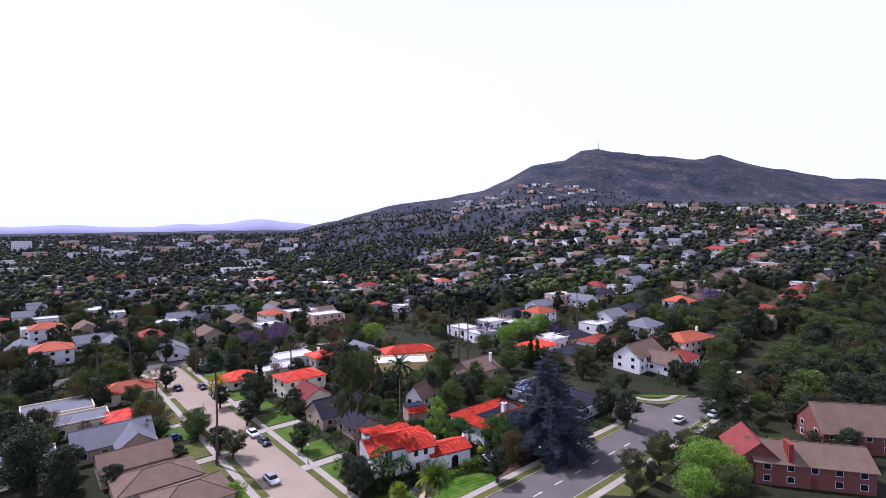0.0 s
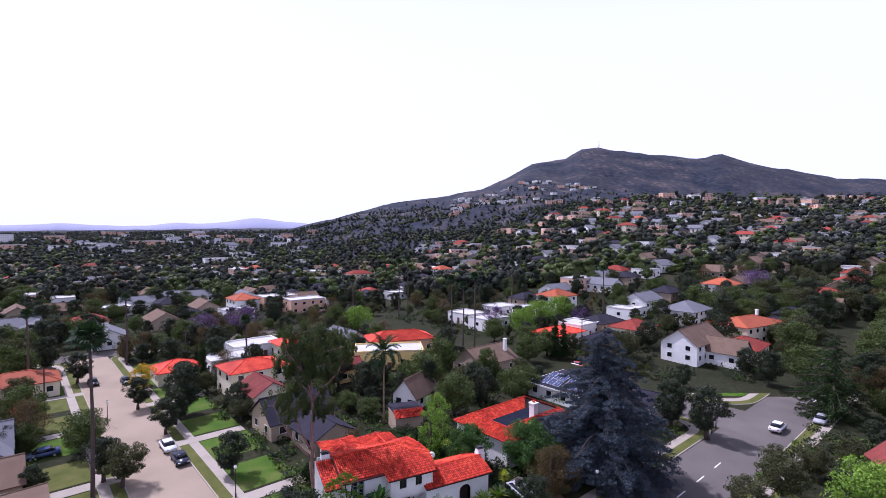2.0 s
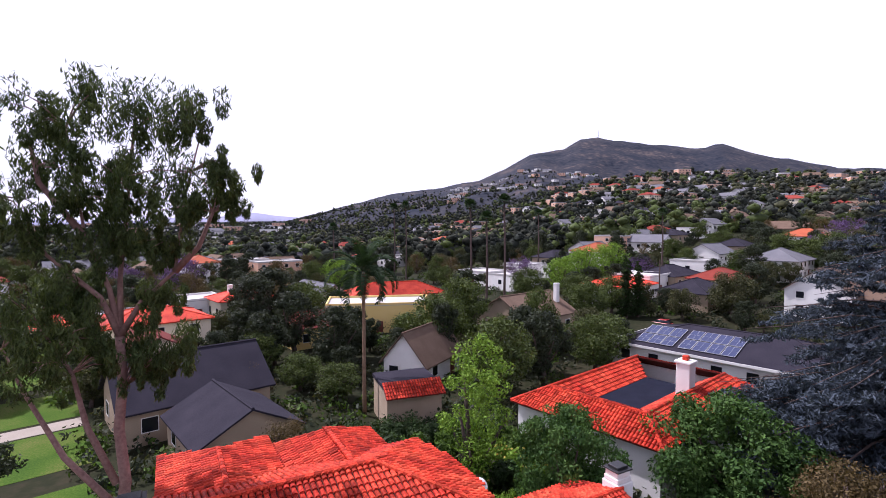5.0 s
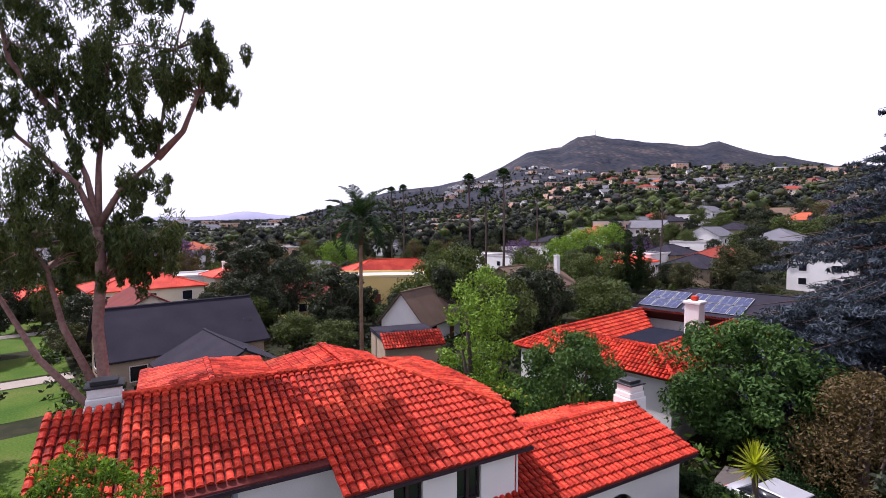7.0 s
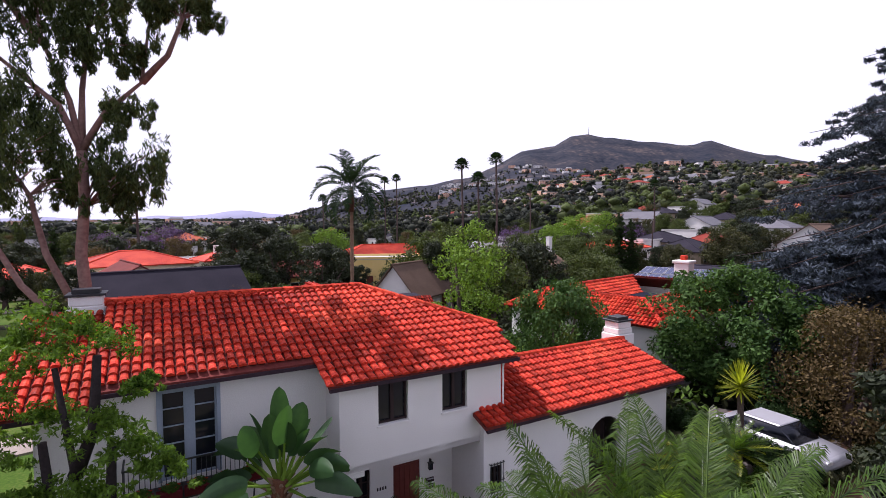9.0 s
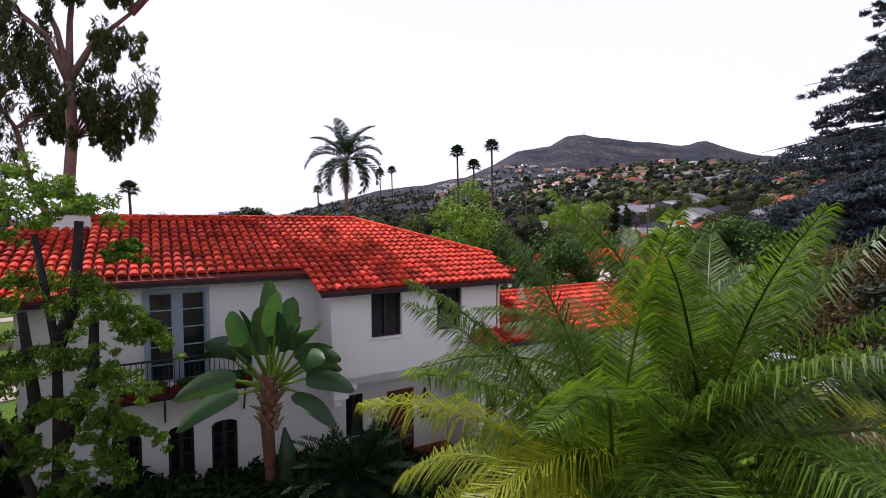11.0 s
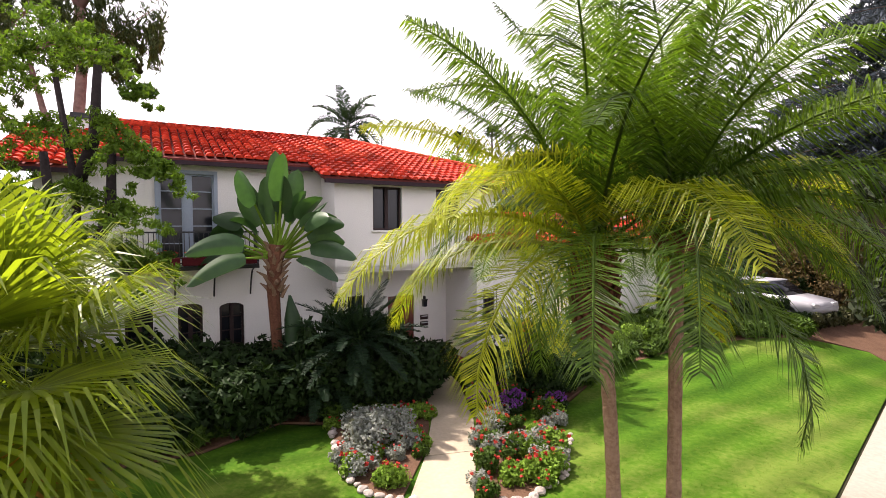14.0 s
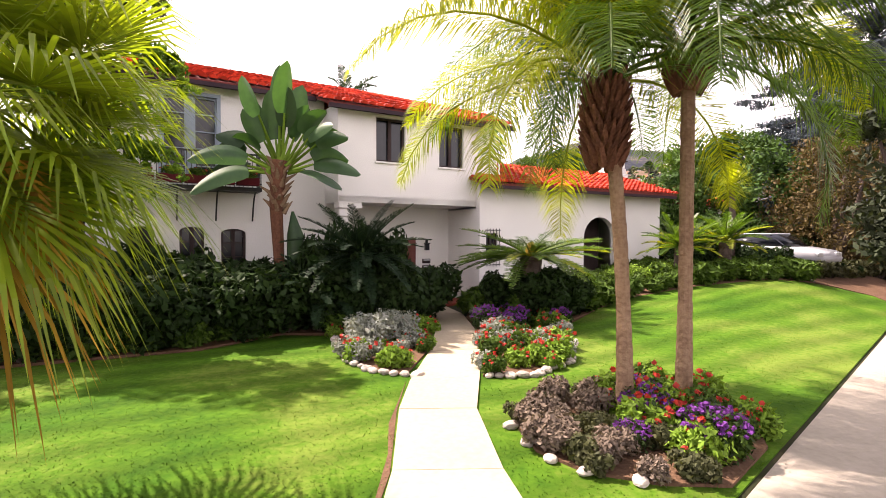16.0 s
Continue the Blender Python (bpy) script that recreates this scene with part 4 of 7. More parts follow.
trunk = bpy.data.meshes.new("trunk")
b.to_mesh(trunk)
b.free()
trunk.materials.append(M_BARK_EUC)
trunk.shade_smooth()
tree_thing("eucalyptus_tree", (trunk, leaf_cloud("crown", cl, 105, 0.13, M_LEAF_EUC, 1.3, 1.25, 0.20, 0.7)), *EUC, YZ, 0, 1.0, "tall gum tree with pink forking trunk and hanging leaves")


# ---- palms ----
def frond_arc(L, elev, curl, n=9):
    """Points of a rib in its own plane: out, up."""
    pts, x, z, a = [], 0.0, 0.0, elev
    for k in range(n):
        pts.append((x, z))
        x += L / (n - 1) * math.cos(a)
        z += L / (n - 1) * math.sin(a)
        a -= curl / (n - 1) * (0.5 + 1.0 * k / n)
    return pts


def feather_frond(b, az, L, elev, curl, width, mat_i, rr, leaflets=34, base=(0, 0, 0), vee=0.55, droop=0.5, thin=0.016):
    pts = frond_arc(L, elev, curl)
    ca, sa = math.cos(az), math.sin(az)
    P = [Vector((base[0] + x * ca, base[1] + x * sa, base[2] + z)) for x, z in pts]
    side = Vector((-sa, ca, 0))
    nf = len(b.faces)
    tube(b, P, [0.022 * (1 - 0.85 * k / (len(P) - 1)) + 0.003 for k in range(len(P))], 4, False)
    for k in range(leaflets):
        t = 0.16 + 0.84 * k / (leaflets - 1)
        f = t * (len(P) - 1)
        i = min(int(f), len(P) - 2)
        p = P[i].lerp(P[i + 1], f - i)
        d = (P[i + 1] - P[i]).normalized()
        up = side.cross(d) * -1
        ll = width * (math.sin(math.pi * min(t * 0.82 + 0.16, 1)) ** 0.7) * rr.uniform(0.85, 1.1) + 0.05
        for sg in (-1, 1):
            w = (side * sg + d * 0.75 + up * vee + Vector((rr.uniform(-.2, .2), rr.uniform(-.2, .2), rr.uniform(-.2, .2)))).normalized()
            q1 = p + w * ll * 0.55
            q2 = p + w * ll * 0.95 + Vector((0, 0, -droop * ll * 0.55))
            nn = d * thin
            va = [b.verts.new(c) for c in (p - nn * 0.6, p + nn * 0.6, q1 + nn, q1 - nn, q2)]
            b.faces.new((va[0], va[1], va[2], va[3]))
            b.faces.new((va[3], va[2], va[4]))
    b.faces.ensure_lookup_table()
    for f in b.faces[nf:]:
        f.material_index = mat_i


def feather_palm(name, x, y, z, h, label, seed, fronds, L, mats, width=0.42, leaflets=34, tr=0.085, bark=M_BARK_PALM, boot=0.0, group="", elev=(-0.35, 1.35), curl=1.5, lean=(0, 0), rings=True, shaft=None, vee=0.55, droop=0.5, thin=0.016):
    rr = random.Random(seed)
    t = thing(name, label, "palm tree", pose(x, y, z), group)
    b = bmesh.new()
    n = max(int(h / 0.12), 8) if rings else 8
    tube(b, [(lean[0] * (k / n) ** 2, lean[1] * (k / n) ** 2, h * k / n - (0.15 if k == 0 else 0)) for k in range(n + 1)], [tr * (1.35 - 0.35 * min(k / n * 3, 1)) * (1.0 + (0.07 if k % 2 and rings else 0.0)) for k in range(n + 1)], 10)
    part("trunk", b, bark, t, smooth=not rings)
    top = (lean[0], lean[1], h)
    if boot:
        b = bmesh.new()
        for k in range(110):
            a, zz = k * 2.4, h - boot + (boot - 0.05) * k / 110
            r0 = tr * (1.0 + 0.85 * math.sin(math.pi * min(0.85, 0.25 + 0.6 * k / 110)))
            p = Vector((top[0] + r0 * math.cos(a), top[1] + r0 * math.sin(a), zz))
            o = Vector((math.cos(a), math.sin(a), 1.5)).normalized()
            tube(b, [p, p + o * 0.14, p + o * 0.3], [0.055, 0.045, 0.012], 5)
        part("fibre_sheath", b, M_FIBRE, t, "red-brown fibrous leaf bases")
    if shaft:
        b = bmesh.new()
        tube(b, [(top[0], top[1], h - shaft), (top[0], top[1], h - shaft * 0.5), (top[0], top[1], h + 0.1)], [tr * 1.5, tr * 1.7, tr * 0.8], 10)
        part("crownshaft", b, M_FIBRE, t)
    for k in range(fronds):
        f = k / (fronds - 1)
        el = elev[1] + (elev[0] - elev[1]) * f + rr.uniform(-0.12, 0.12)
        b = bmesh.new()
        mi = 1 if (f > 0.45 and rr.random() < 0.5) else 0
        feather_frond(b, k * 2.399 + rr.uniform(-0.2, 0.2), L * rr.uniform(0.88, 1.1) * (1.10 + 0.04 * f if rings else 1.0), el, curl * rr.uniform(0.8, 1.15) * (0.36 + 0.74 * math.cos(el) ** 2), width, 0, rr, leaflets, top, vee, droop, thin)
        part("frond", b, mats[mi], t)
    return t


feather_palm("date_palm", 0.80, 41.25, YZ, 4.02, "date palm with slender ringed trunk and arching yellow-green fronds", 4, 34, 3.0, (M_FROND, M_FROND_YELLOW), group="pair of garden palms", lean=(-0.24, 0.1), width=0.64, leaflets=124, thin=0.0092, tr=0.080, elev=(0.16, 1.44), curl=2.2, vee=0.10, droop=0.8, boot=1.05)
feather_palm("date_palm", 1.62, 41.45, YZ, 4.45, "date palm with slender ringed trunk and arching yellow-green fronds", 9, 36, 3.15, (M_FROND, M_FROND_YELLOW), group="pair of garden palms", lean=(0.02, 0.05), width=0.64, leaflets=124, thin=0.0092, tr=0.080, elev=(0.16, 1.44), curl=2.2, vee=0.10, droop=0.8, boot=0.5)
feather_palm("king_palm", -8.2, 79.0, YZ, 13.0, "tall palm with thin pale trunk and dark feathery crown", 14, 22, 3.9, (M_FROND_DARK, M_FROND_DARK), tr=0.15, rings=False, shaft=2.0, width=0.95, leaflets=48, thin=0.045, elev=(-0.3, 1.35), curl=2.6, bark=M_BARK_PALM)


def fan_mesh(seed, fans, L, R, droopy, mat=M_FROND_DARK, thin=0.03, segs=26):
    """Crown of fan leaves on stalks."""
    rr = random.Random(seed)
    b = bmesh.new()
    for k in range(fans):
        f = k / (fans - 1)
        az, el = k * 2.399, 1.35 - (1.35 + droopy) * f + rr.uniform(-0.1, 0.1)
        d = Vector((math.cos(az) * math.cos(el), math.sin(az) * math.cos(el), math.sin(el)))
        tip = d * L
        tube(b, [(0, 0, 0), tip * 0.6, tip + Vector((0, 0, -0.06 * L))], [0.02, 0.016, 0.012], 4, False)
        side = d.cross(Vector((0, 0, 1))).normalized()
        up = side.cross(d)
        tip = tip + Vector((0, 0, -0.06 * L))
        for j in range(segs):
            a = -1.9 + 3.8 * j / (segs - 1)
            w = (d * math.cos(a) + side * math.sin(a) + up * 0.18).normalized()
            ll = R * (0.75 + 0.25 * math.cos(a)) * rr.uniform(0.9, 1.08)
            nn = w.cross(up).normalized() * thin
            q1, q2 = tip + w * ll * 0.6, tip + w * ll + Vector((0, 0, -0.22 * ll - 0.1 * rr.random()))
            va = [b.verts.new(c) for c in (tip, q1 + nn, q2, q1 - nn)]
            b.faces.new(va)
    me = bpy.data.meshes.new("crown")
    b.to_mesh(me)
    b.free()
    me.materials.append(mat)
    return me


FAN_FAR = fan_mesh(2, 30, 0.55, 0.75, 0.45, segs=16, thin=0.05)


def fan_palm(x, y, z, h, s=1.0, seed=0):
    t = thing("fan_palm", "tall slim fan palm with a small dark crown", "palm tree", pose(x, y, z), "tall fan palms")
    b = bmesh.new()
    tube(b, [(0, 0, -0.3), (0.2, 0, h * 0.5), (0, 0, h)], [0.28, 0.2, 0.16], 8)
    part("trunk", b, M_BARK, t)
    c = mesh_part("crown", FAN_FAR, t, pose(0, 0, h, 0, 0, 70 * seed) @ Matrix.Scale(s * 1.5, 4))
    return t

# ---- town: plain houses with roofs, windows, doors, chimneys ----
def pane_mesh(w):
    b = boxes((-w / 2, w / 2, -0.06, 0.06, -0.06, 1.16))
    faces = [f for f in b.faces if abs(f.normal.y) > 0.9]
    bmesh.ops.inset_individual(b, faces=faces, thickness=0.09, depth=-0.02)
    for f in faces:
        f.material_index = 1
    me = bpy.data.meshes.new("window")
    b.to_mesh(me)
    b.free()
    me.materials.append(M_STUCCO)
    me.materials.append(M_DARKGLASS)
    return me


WIN_MESH = pane_mesh(1.24)


def town_house(name, x, y, z, rot, w, d, h, roof, wall, rmat, label, rh=None, chim=None, storeys=1, win=True, over=0.4, group="", chim_mat=M_STUCCO, plain=False):
    """House w wide (along its front), d deep, wall height h; roof gable, hip or flat."""
    t = thing(name, label, "house", pose(x, y, z, 0, 0, rot), group)
    body = part("wall", boxes((-w / 2, w / 2, -d / 2, d / 2, -0.6, h)), wall, t)
    rh = rh if rh is not None else 0.22 * d
    o = over
    b = bmesh.new()
    if roof == "flat":
        deck = (-w / 2 - 0.05, w / 2 + 0.05, -d / 2 - 0.05, d / 2 + 0.05, h - 0.05, h + 0.05)
        edges = ((-w / 2 - 0.06, -w / 2 + 0.14, -d / 2 - 0.06, d / 2 + 0.06, h + 0.05, h + 0.4), (w / 2 - 0.14, w / 2 + 0.06, -d / 2 - 0.06, d / 2 + 0.06, h + 0.05, h + 0.4), (-w / 2 + 0.14, w / 2 - 0.14, -d / 2 - 0.06, -d / 2 + 0.14, h + 0.05, h + 0.4), (-w / 2 + 0.14, w / 2 - 0.14, d / 2 - 0.14, d / 2 + 0.06, h + 0.05, h + 0.4))
        if plain:
            part("roof", boxes(deck, *edges), rmat, t)
        else:
            part("roof", boxes(deck), rmat, t)
            for q in edges:
                part("parapet", boxes(q), wall, t)
    else:
        W, D = w / 2 + o, d / 2 + o
        rx = W if roof == "gable" else max(W - D, 0.3)
        ez = h - o * rh / (d / 2) + 0.08
        planes = [[(-W, sg * D, ez), (W, sg * D, ez), (rx, 0, h + rh + 0.08), (-rx, 0, h + rh + 0.08)] for sg in (-1, 1)]
        if roof == "hip":
            planes += [[(sg * W, -D, ez), (sg * W, D, ez), (sg * rx, 0, h + rh + 0.08)] for sg in (-1, 1)]
        if plain:
            for q in planes:
                slab(b, q, 0.14)
            rf = part("roof", b, rmat, t)
        else:
            for q in planes:
                rf = part("roof", slab(bmesh.new(), q, 0.14), rmat, t)
        b = tube(bmesh.new(), [(-rx, 0, h + rh + 0.08), (rx, 0, h + rh + 0.08)], [0.12, 0.12], 6)
        part("ridge", b, rmat, rf)
        if roof == "hip":
            for sx in (-1, 1):
                for sy in (-1, 1):
                    part("hip_ridge", tube(bmesh.new(), [(sx * rx, 0, h + rh + 0.08), (sx * W, sy * D, ez + 0.02)], [0.1, 0.1], 6), rmat, rf)
        if roof == "gable":
            for sg in (-1, 1):
                b = bmesh.new()
                vs = [b.verts.new(p) for p in ((sg * w / 2, -d / 2, h), (sg * w / 2, d / 2, h), (sg * w / 2, 0, h + rh), (sg * (w / 2 - 0.2), -d / 2, h), (sg * (w / 2 - 0.2), d / 2, h), (sg * (w / 2 - 0.2), 0, h + rh))]
                for f in ((0, 1, 2), (3, 5, 4), (0, 2, 5, 3), (1, 4, 5, 2)):
                    b.faces.new([vs[i] for i in f])
                bmesh.ops.recalc_face_normals(b, faces=b.faces)
                part("gable", b, wall, t)
    if win:
        per = h / storeys
        for s in range(storeys):
            n = max(int(w / 3.2), 2)
            for k in range(n):
                u = -w / 2 + w * (k + 0.5) / n
                z0 = s * per + per * 0.35
                for sy in (-1, 1):
                    if s == 0 and k == n // 2 and sy == -1:
                        part("door", boxes((u - 0.5, u + 0.5, sy * d / 2 - 0.06, sy * d / 2 + 0.06, 0.02, 2.05)), M_DOOR, t)
                        continue
                    mesh_part("window", WIN_MESH, t, pose(u, sy * d / 2, z0))
            for sx in (-1, 1):
                for v in ((0,) if plain else (-d / 4, d / 4)):
                    mesh_part("window", WIN_MESH, t, pose(sx * w / 2, v, s * per + per * 0.35, 0, 0, 90))
    if chim:
        cx, cy, cz = chim
        c = part("chimney", boxes((cx - 0.4, cx + 0.4, cy - 0.3, cy + 0.3, 0, cz), (cx - 0.46, cx + 0.46, cy - 0.36, cy + 0.36, cz, cz + 0.15)), chim_mat, t)
    return t

# ---- neighbours ----
TAKEN = [(-1, 54, 13)]     # plan discs that random planting keeps off


def nb(x, y, rot, w, d, h, roof, wall, rmat, label, **k):
    z = land(x, y) + (0.15 if y < 95 else 0.0)
    TAKEN.append((x, y, 0.5 * max(w, d) * 0.85))
    return town_house("house", x, y, z, rot, w, d, h, roof, wall, rmat, label, **k)


M_SOLAR_DARK = material("dark_blue_roof", [(0.008, 0.01, 0.02), (0.02, 0.022, 0.04)], 0.9, 1, 12, 0.1)
# red courtyard house next door: four tiled wings round a court
court = thing("courtyard_house", "low white house with red tile roofs round a dark court", "house", pose(11.3, 62.4, YZ + 0.9, 0, 0, 40.5))
CW, CD, CI = 17.0, 11.5, 2.1
e0, sl = 3.2, 0.55
walls(M_STUCCO, court, (0.4, CW - 0.4, 0.4, 0.6, -0.9, 3.35), (0.4, 0.6, 0.6, CD - 0.4, -0.9, 3.35), (CW - 0.6, CW - 0.4, 0.6, CD - 0.4, -0.9, 3.35), (0.6, CW - 0.6, CD - 0.6, CD - 0.4, -0.9, 3.35), (4.0, CW - 4, 3.9, 4.05, -0.9, 3.2), (3.9, 4.05, 4.05, CD - 4, -0.9, 3.2))
tiled([(0, 0), (CW, 0), (CW - CI, CI), (CI, CI)], (0, 0, e0), sl, court)
tiled([(0, 0), (CI, CI), (CI, CD - CI), (0, CD)], (0, 0, e0), sl, court, up=(1, 0))
tiled([(0, CD), (CI, CD - CI), (CW - CI, CD - CI), (CW, CD)], (0, CD, e0), sl, court, up=(0, -1))
tiled([(CW, 0), (CW, CD), (CW - CI, CD - CI), (CW - CI, CI)], (CW, 0, e0), sl, court, up=(-1, 0))
tiled([(CI, CI), (CW - CI, CI), (CW - 4.2, 4.0), (4.2, 4.0)], (0, 4.0, e0 + 0.1), sl, court, up=(0, -1))
tiled([(4.2, CD - 4), (CW - 4.2, CD - 4), (CW - CI, CD - CI), (CI, CD - CI)], (0, CD - 4, e0 + 0.1), sl, court)
tiled([(CI, CI), (4.2, 4.0), (4.2, CD - 4), (CI, CD - CI)], (4.2, 0, e0 + 0.1), sl, court, up=(-1, 0))
for q in (((CI, CI), (CW - CI, CI)), ((CI, CI), (CI, CD - CI)), ((CI, CD - CI), (CW - CI, CD - CI)), ((0, 0), (CI, CI)), ((0, CD), (CI, CD - CI)), ((CW, CD), (CW - CI, CD - CI))):
    z0_, z1_ = (e0 if q[0][0] in (0, CW) else e0 + sl * CI), e0 + sl * CI
    ridge_tiles((*q[0], z0_ + 0.06), (*q[1], z1_ + 0.06), court)
part("court_roof", boxes((4.1, CW - 4.3, 4.1, CD - 4.1, 3.22, 3.34)), M_SOLAR_DARK, court, "dark blue-grey flat court roof")
for k in range(12):
    part("rafter", boxes((4.6 + k * 0.6, 4.75 + k * 0.6, 3.95, 4.3, 2.72, 2.88)), M_FRAME, court)
part("chimney", boxes((8.6, 9.6, 2.2, 3.2, 2.5, 6.2), (8.5, 9.7, 2.1, 3.3, 6.2, 6.4), bev=0.04), M_STUCCO, court, "white stucco chimney")
part("chimney_pot", boxes((8.9, 9.3, 2.5, 2.9, 6.4, 6.75), bev=0.05), M_TILE, court)
TAKEN += [(15, 74, 11), (63, 109, 9), (60, 116, 8)]

sol = nb(33.0, 91.0, 131, 24, 13, 3.0, "hip", M_STUCCO, M_SHINGLE_GREY, "long low white house with dark grey roof and solar panels", rh=1.9)
M_SOLAR = material("solar_cell", [(0.028, 0.036, 0.10), (0.055, 0.068, 0.15)], 0.25, 2, 12, 0)
pitch_s = math.atan(1.9 / 6.5)
for (cx, n) in ((-0.9, 4), (5.6, 3)):
    for i in range(n):
        for j in range(2):
            u, v = cx + i * 1.5, 5.0 - j * 2.3
            zz = 3.08 + 1.9 * (6.5 - v) / 6.5 + 0.12
            m = pose(u, v, zz, -math.degrees(pitch_s)) @ Matrix.Diagonal((1.4, 1.38, 1, 1))
            o = part("solar_panel", boxes((-0.5, 0.5, -0.8, 0.8, -0.02, 0.02)), M_ALU, sol, "blue solar panel")
            o.matrix_basis = m
            for cu in (-0.46, 0.01):
                for cv in (-0.76, 0.01):
                    part("cell", boxes((cu, cu + 0.45, cv, cv + 0.75, 0.021, 0.026)), M_SOLAR, o)

for q in ((-12.45, 12.45, 6.9, 6.97, 2.72, 3.0), (-12.45, -12.38, -6.9, 6.9, 2.72, 3.0), (12.38, 12.45, -6.9, 6.9, 2.72, 3.0)):
    part("fascia", boxes(q), M_STUCCO, sol, "white eave board")
# small tiled garage behind the garden
gar = thing("garage", "small tan garage with red tiled edge and dark flat roof", "garage", pose(-5.6, 74.8, YZ, 0, 0, 20))
walls(M_STUCCO_TAN, gar, (0, 4.8, 0.5, 5.5, 0, 3.3))
part("roof", boxes((-0.1, 4.9, 1.4, 5.6, 3.3, 3.6)), M_SHINGLE_GREY, gar, "dark flat roof")
tiled([(-0.2, -0.1), (5.0, -0.1), (5.0, 1.5), (-0.2, 1.5)], (0, 0, 3.0), 0.6, gar)
TAKEN.append((-4, 78, 5))
cl = [(-8.5 + 8.5 * hk / 40 + 0.5 * math.sin(hk * 3.3), 72.0 + 0.9 * math.sin(hk * 1.9) + 2.2 * hk / 40, YZ + 0.7 + 0.9 * (0.5 + 0.5 * math.sin(hk * 2.7)), 0.75) for hk in range(40)]
tagged(new("hedge", leaf_cloud("hedge", cl, 170, 0.11, M_LEAF_DARK, 0.1, 0.9, 0.5)), "uneven dark green hedge before the garage", "hedge")

nb(-3.2, 91.0, 62, 8.5, 5.2, 2.7, "gable", M_STUCCO, M_SHINGLE_BROWN, "white gabled house with steep brown roof", rh=3.0)
nb(-24.0, 79.0, 41, 11.5, 8.5, 3.0, "gable", M_STUCCO_TAN, M_SHINGLE_GREY, "tan house with wide dark purple-grey roof", rh=3.0)
nb(-17.2, 72.0, 131, 8, 7, 2.6, "gable", M_STUCCO_TAN, M_SHINGLE_GREY, "tan front gable with grey roof", rh=1.8)
nb(-39.0, 99.5, 41, 12, 9, 5.4, "hip", M_STUCCO_CREAM, M_TILE, "cream two-storey house with red tile roof", storeys=2, rh=1.4)
nb(-32.5, 88.0, 131, 9, 7, 4.0, "gable", M_STUCCO_CREAM, M_TILE_DARK, "cream house with dark red roof", rh=2.0)
nb(-59.0, 106, 41, 9, 8, 3.2, "hip", M_STUCCO_CREAM, M_TILE, "cream house with red tile roof", rh=1.6)
nb(-50.5, 115, 41, 11, 8, 3.4, "flat", M_STUCCO, M_FLATROOF, "pale grey flat-roofed stucco building")
nb(-50, 129, 41, 13, 9, 3.6, "flat", M_STUCCO, M_FLATROOF, "white flat-roofed stucco house")
nb(-39, 129, 41, 10, 8, 4.0, "hip", M_STUCCO_CREAM, M_TILE, "house with orange-red tile roof", rh=1.5, chim=(-2, 0, 6.3))
nb(-11.5, 118.5, 8, 17, 9, 4.6, "flat", M_STUCCO_YELLOW, M_FLATROOF, "yellow stucco house with white flat roof")
nb(-20.5, 107, 41, 7, 6, 3.2, "gable", M_STUCCO_YELLOW, M_TILE_DARK, "small yellow house with dark red roof", rh=1.6)
nb(-10, 133, 20, 18, 9, 4.4, "hip", M_STUCCO_PINK, M_TILE, "red-roofed house with porch", rh=1.8)
nb(12.5, 113, 41, 12, 10, 3.4, "gable", M_STUCCO_TAN, M_SHINGLE_BROWN, "brown-roofed house with tall white chimney", rh=2.8, chim=(4.5, -2.5, 7.6))
nb(68, 122, 41, 17, 9, 4.6, "gable", M_STUCCO, M_SHINGLE_BROWN, "white half-timbered house with brown roof", rh=3.4, storeys=2)
nb(73.5, 116, 131, 9, 7, 3.4, "gable", M_STUCCO, M_SHINGLE_BROWN, "white half-timbered front gable", rh=3.0)
nb(91, 137, 30, 20, 12, 5.2, "hip", M_STUCCO_CREAM, M_TILE_ORANGE, "cream two-storey house with orange roof", rh=1.6, storeys=2, chim=(6, 0, 8.2))
nb(36, 137, 41, 13, 10, 3.6, "hip", M_STUCCO, M_TILE, "white house with red tile roof", rh=1.5)
nb(44, 145, 41, 10, 9, 4.0, "flat", M_STUCCO, M_FLATROOF, "white flat-roofed stucco house")
nb(83, 156, 41, 14, 11, 4.6, "hip", M_STUCCO, M_SHINGLE_PALE, "pale grey house with grey hipped roof", rh=2.6, storeys=2)
nb(70.5, 50.0, -14, 19, 8.5, 4.3, "gable", M_DUSK_BRICK, M_SHINGLE_BROWN, "brick two-storey house with tan shingle roof", rh=2.6, storeys=2)
h = nb(62.5, 53.5, 76, 10, 7.5, 4.2, "gable", M_DUSK_BRICK, M_TILE_DARK, "house wing with dusty red roof and brick chimneys", rh=3.2)
for k in range(4):
    part("chimney", boxes((-5.6 + 0.75 * k, -5.05 + 0.75 * k, -5.2, -4.5, 0.0, 7.6), (-5.66 + 0.75 * k, -4.99 + 0.75 * k, -5.26, -4.44, 7.6, 7.8)), M_BRICK, h, "red brick chimney")
nb(92, 65, -10, 17, 11, 4.2, "gable", M_DUSK_BRICK, M_SHINGLE_BROWN, "large brick house with dark brown gabled roof", rh=4.6, storeys=2)
nb(-49, 45.5, 41, 13, 9, 2.9, "hip", M_STUCCO_TAN, M_SHINGLE_BROWN, "low tan house with brown shingle roof", rh=1.7)
nb(-40, 39.5, 41, 12, 9, 2.9, "hip", M_STUCCO_TAN, M_SHINGLE_BROWN, "low tan house with brown shingle roof", rh=1.8)
nb(-57.5, 53.0, 41, 12, 9, 2.9, "gable", M_STUCCO_TAN, M_SHINGLE_BROWN, "low tan house with brown gabled roof", rh=2.0)
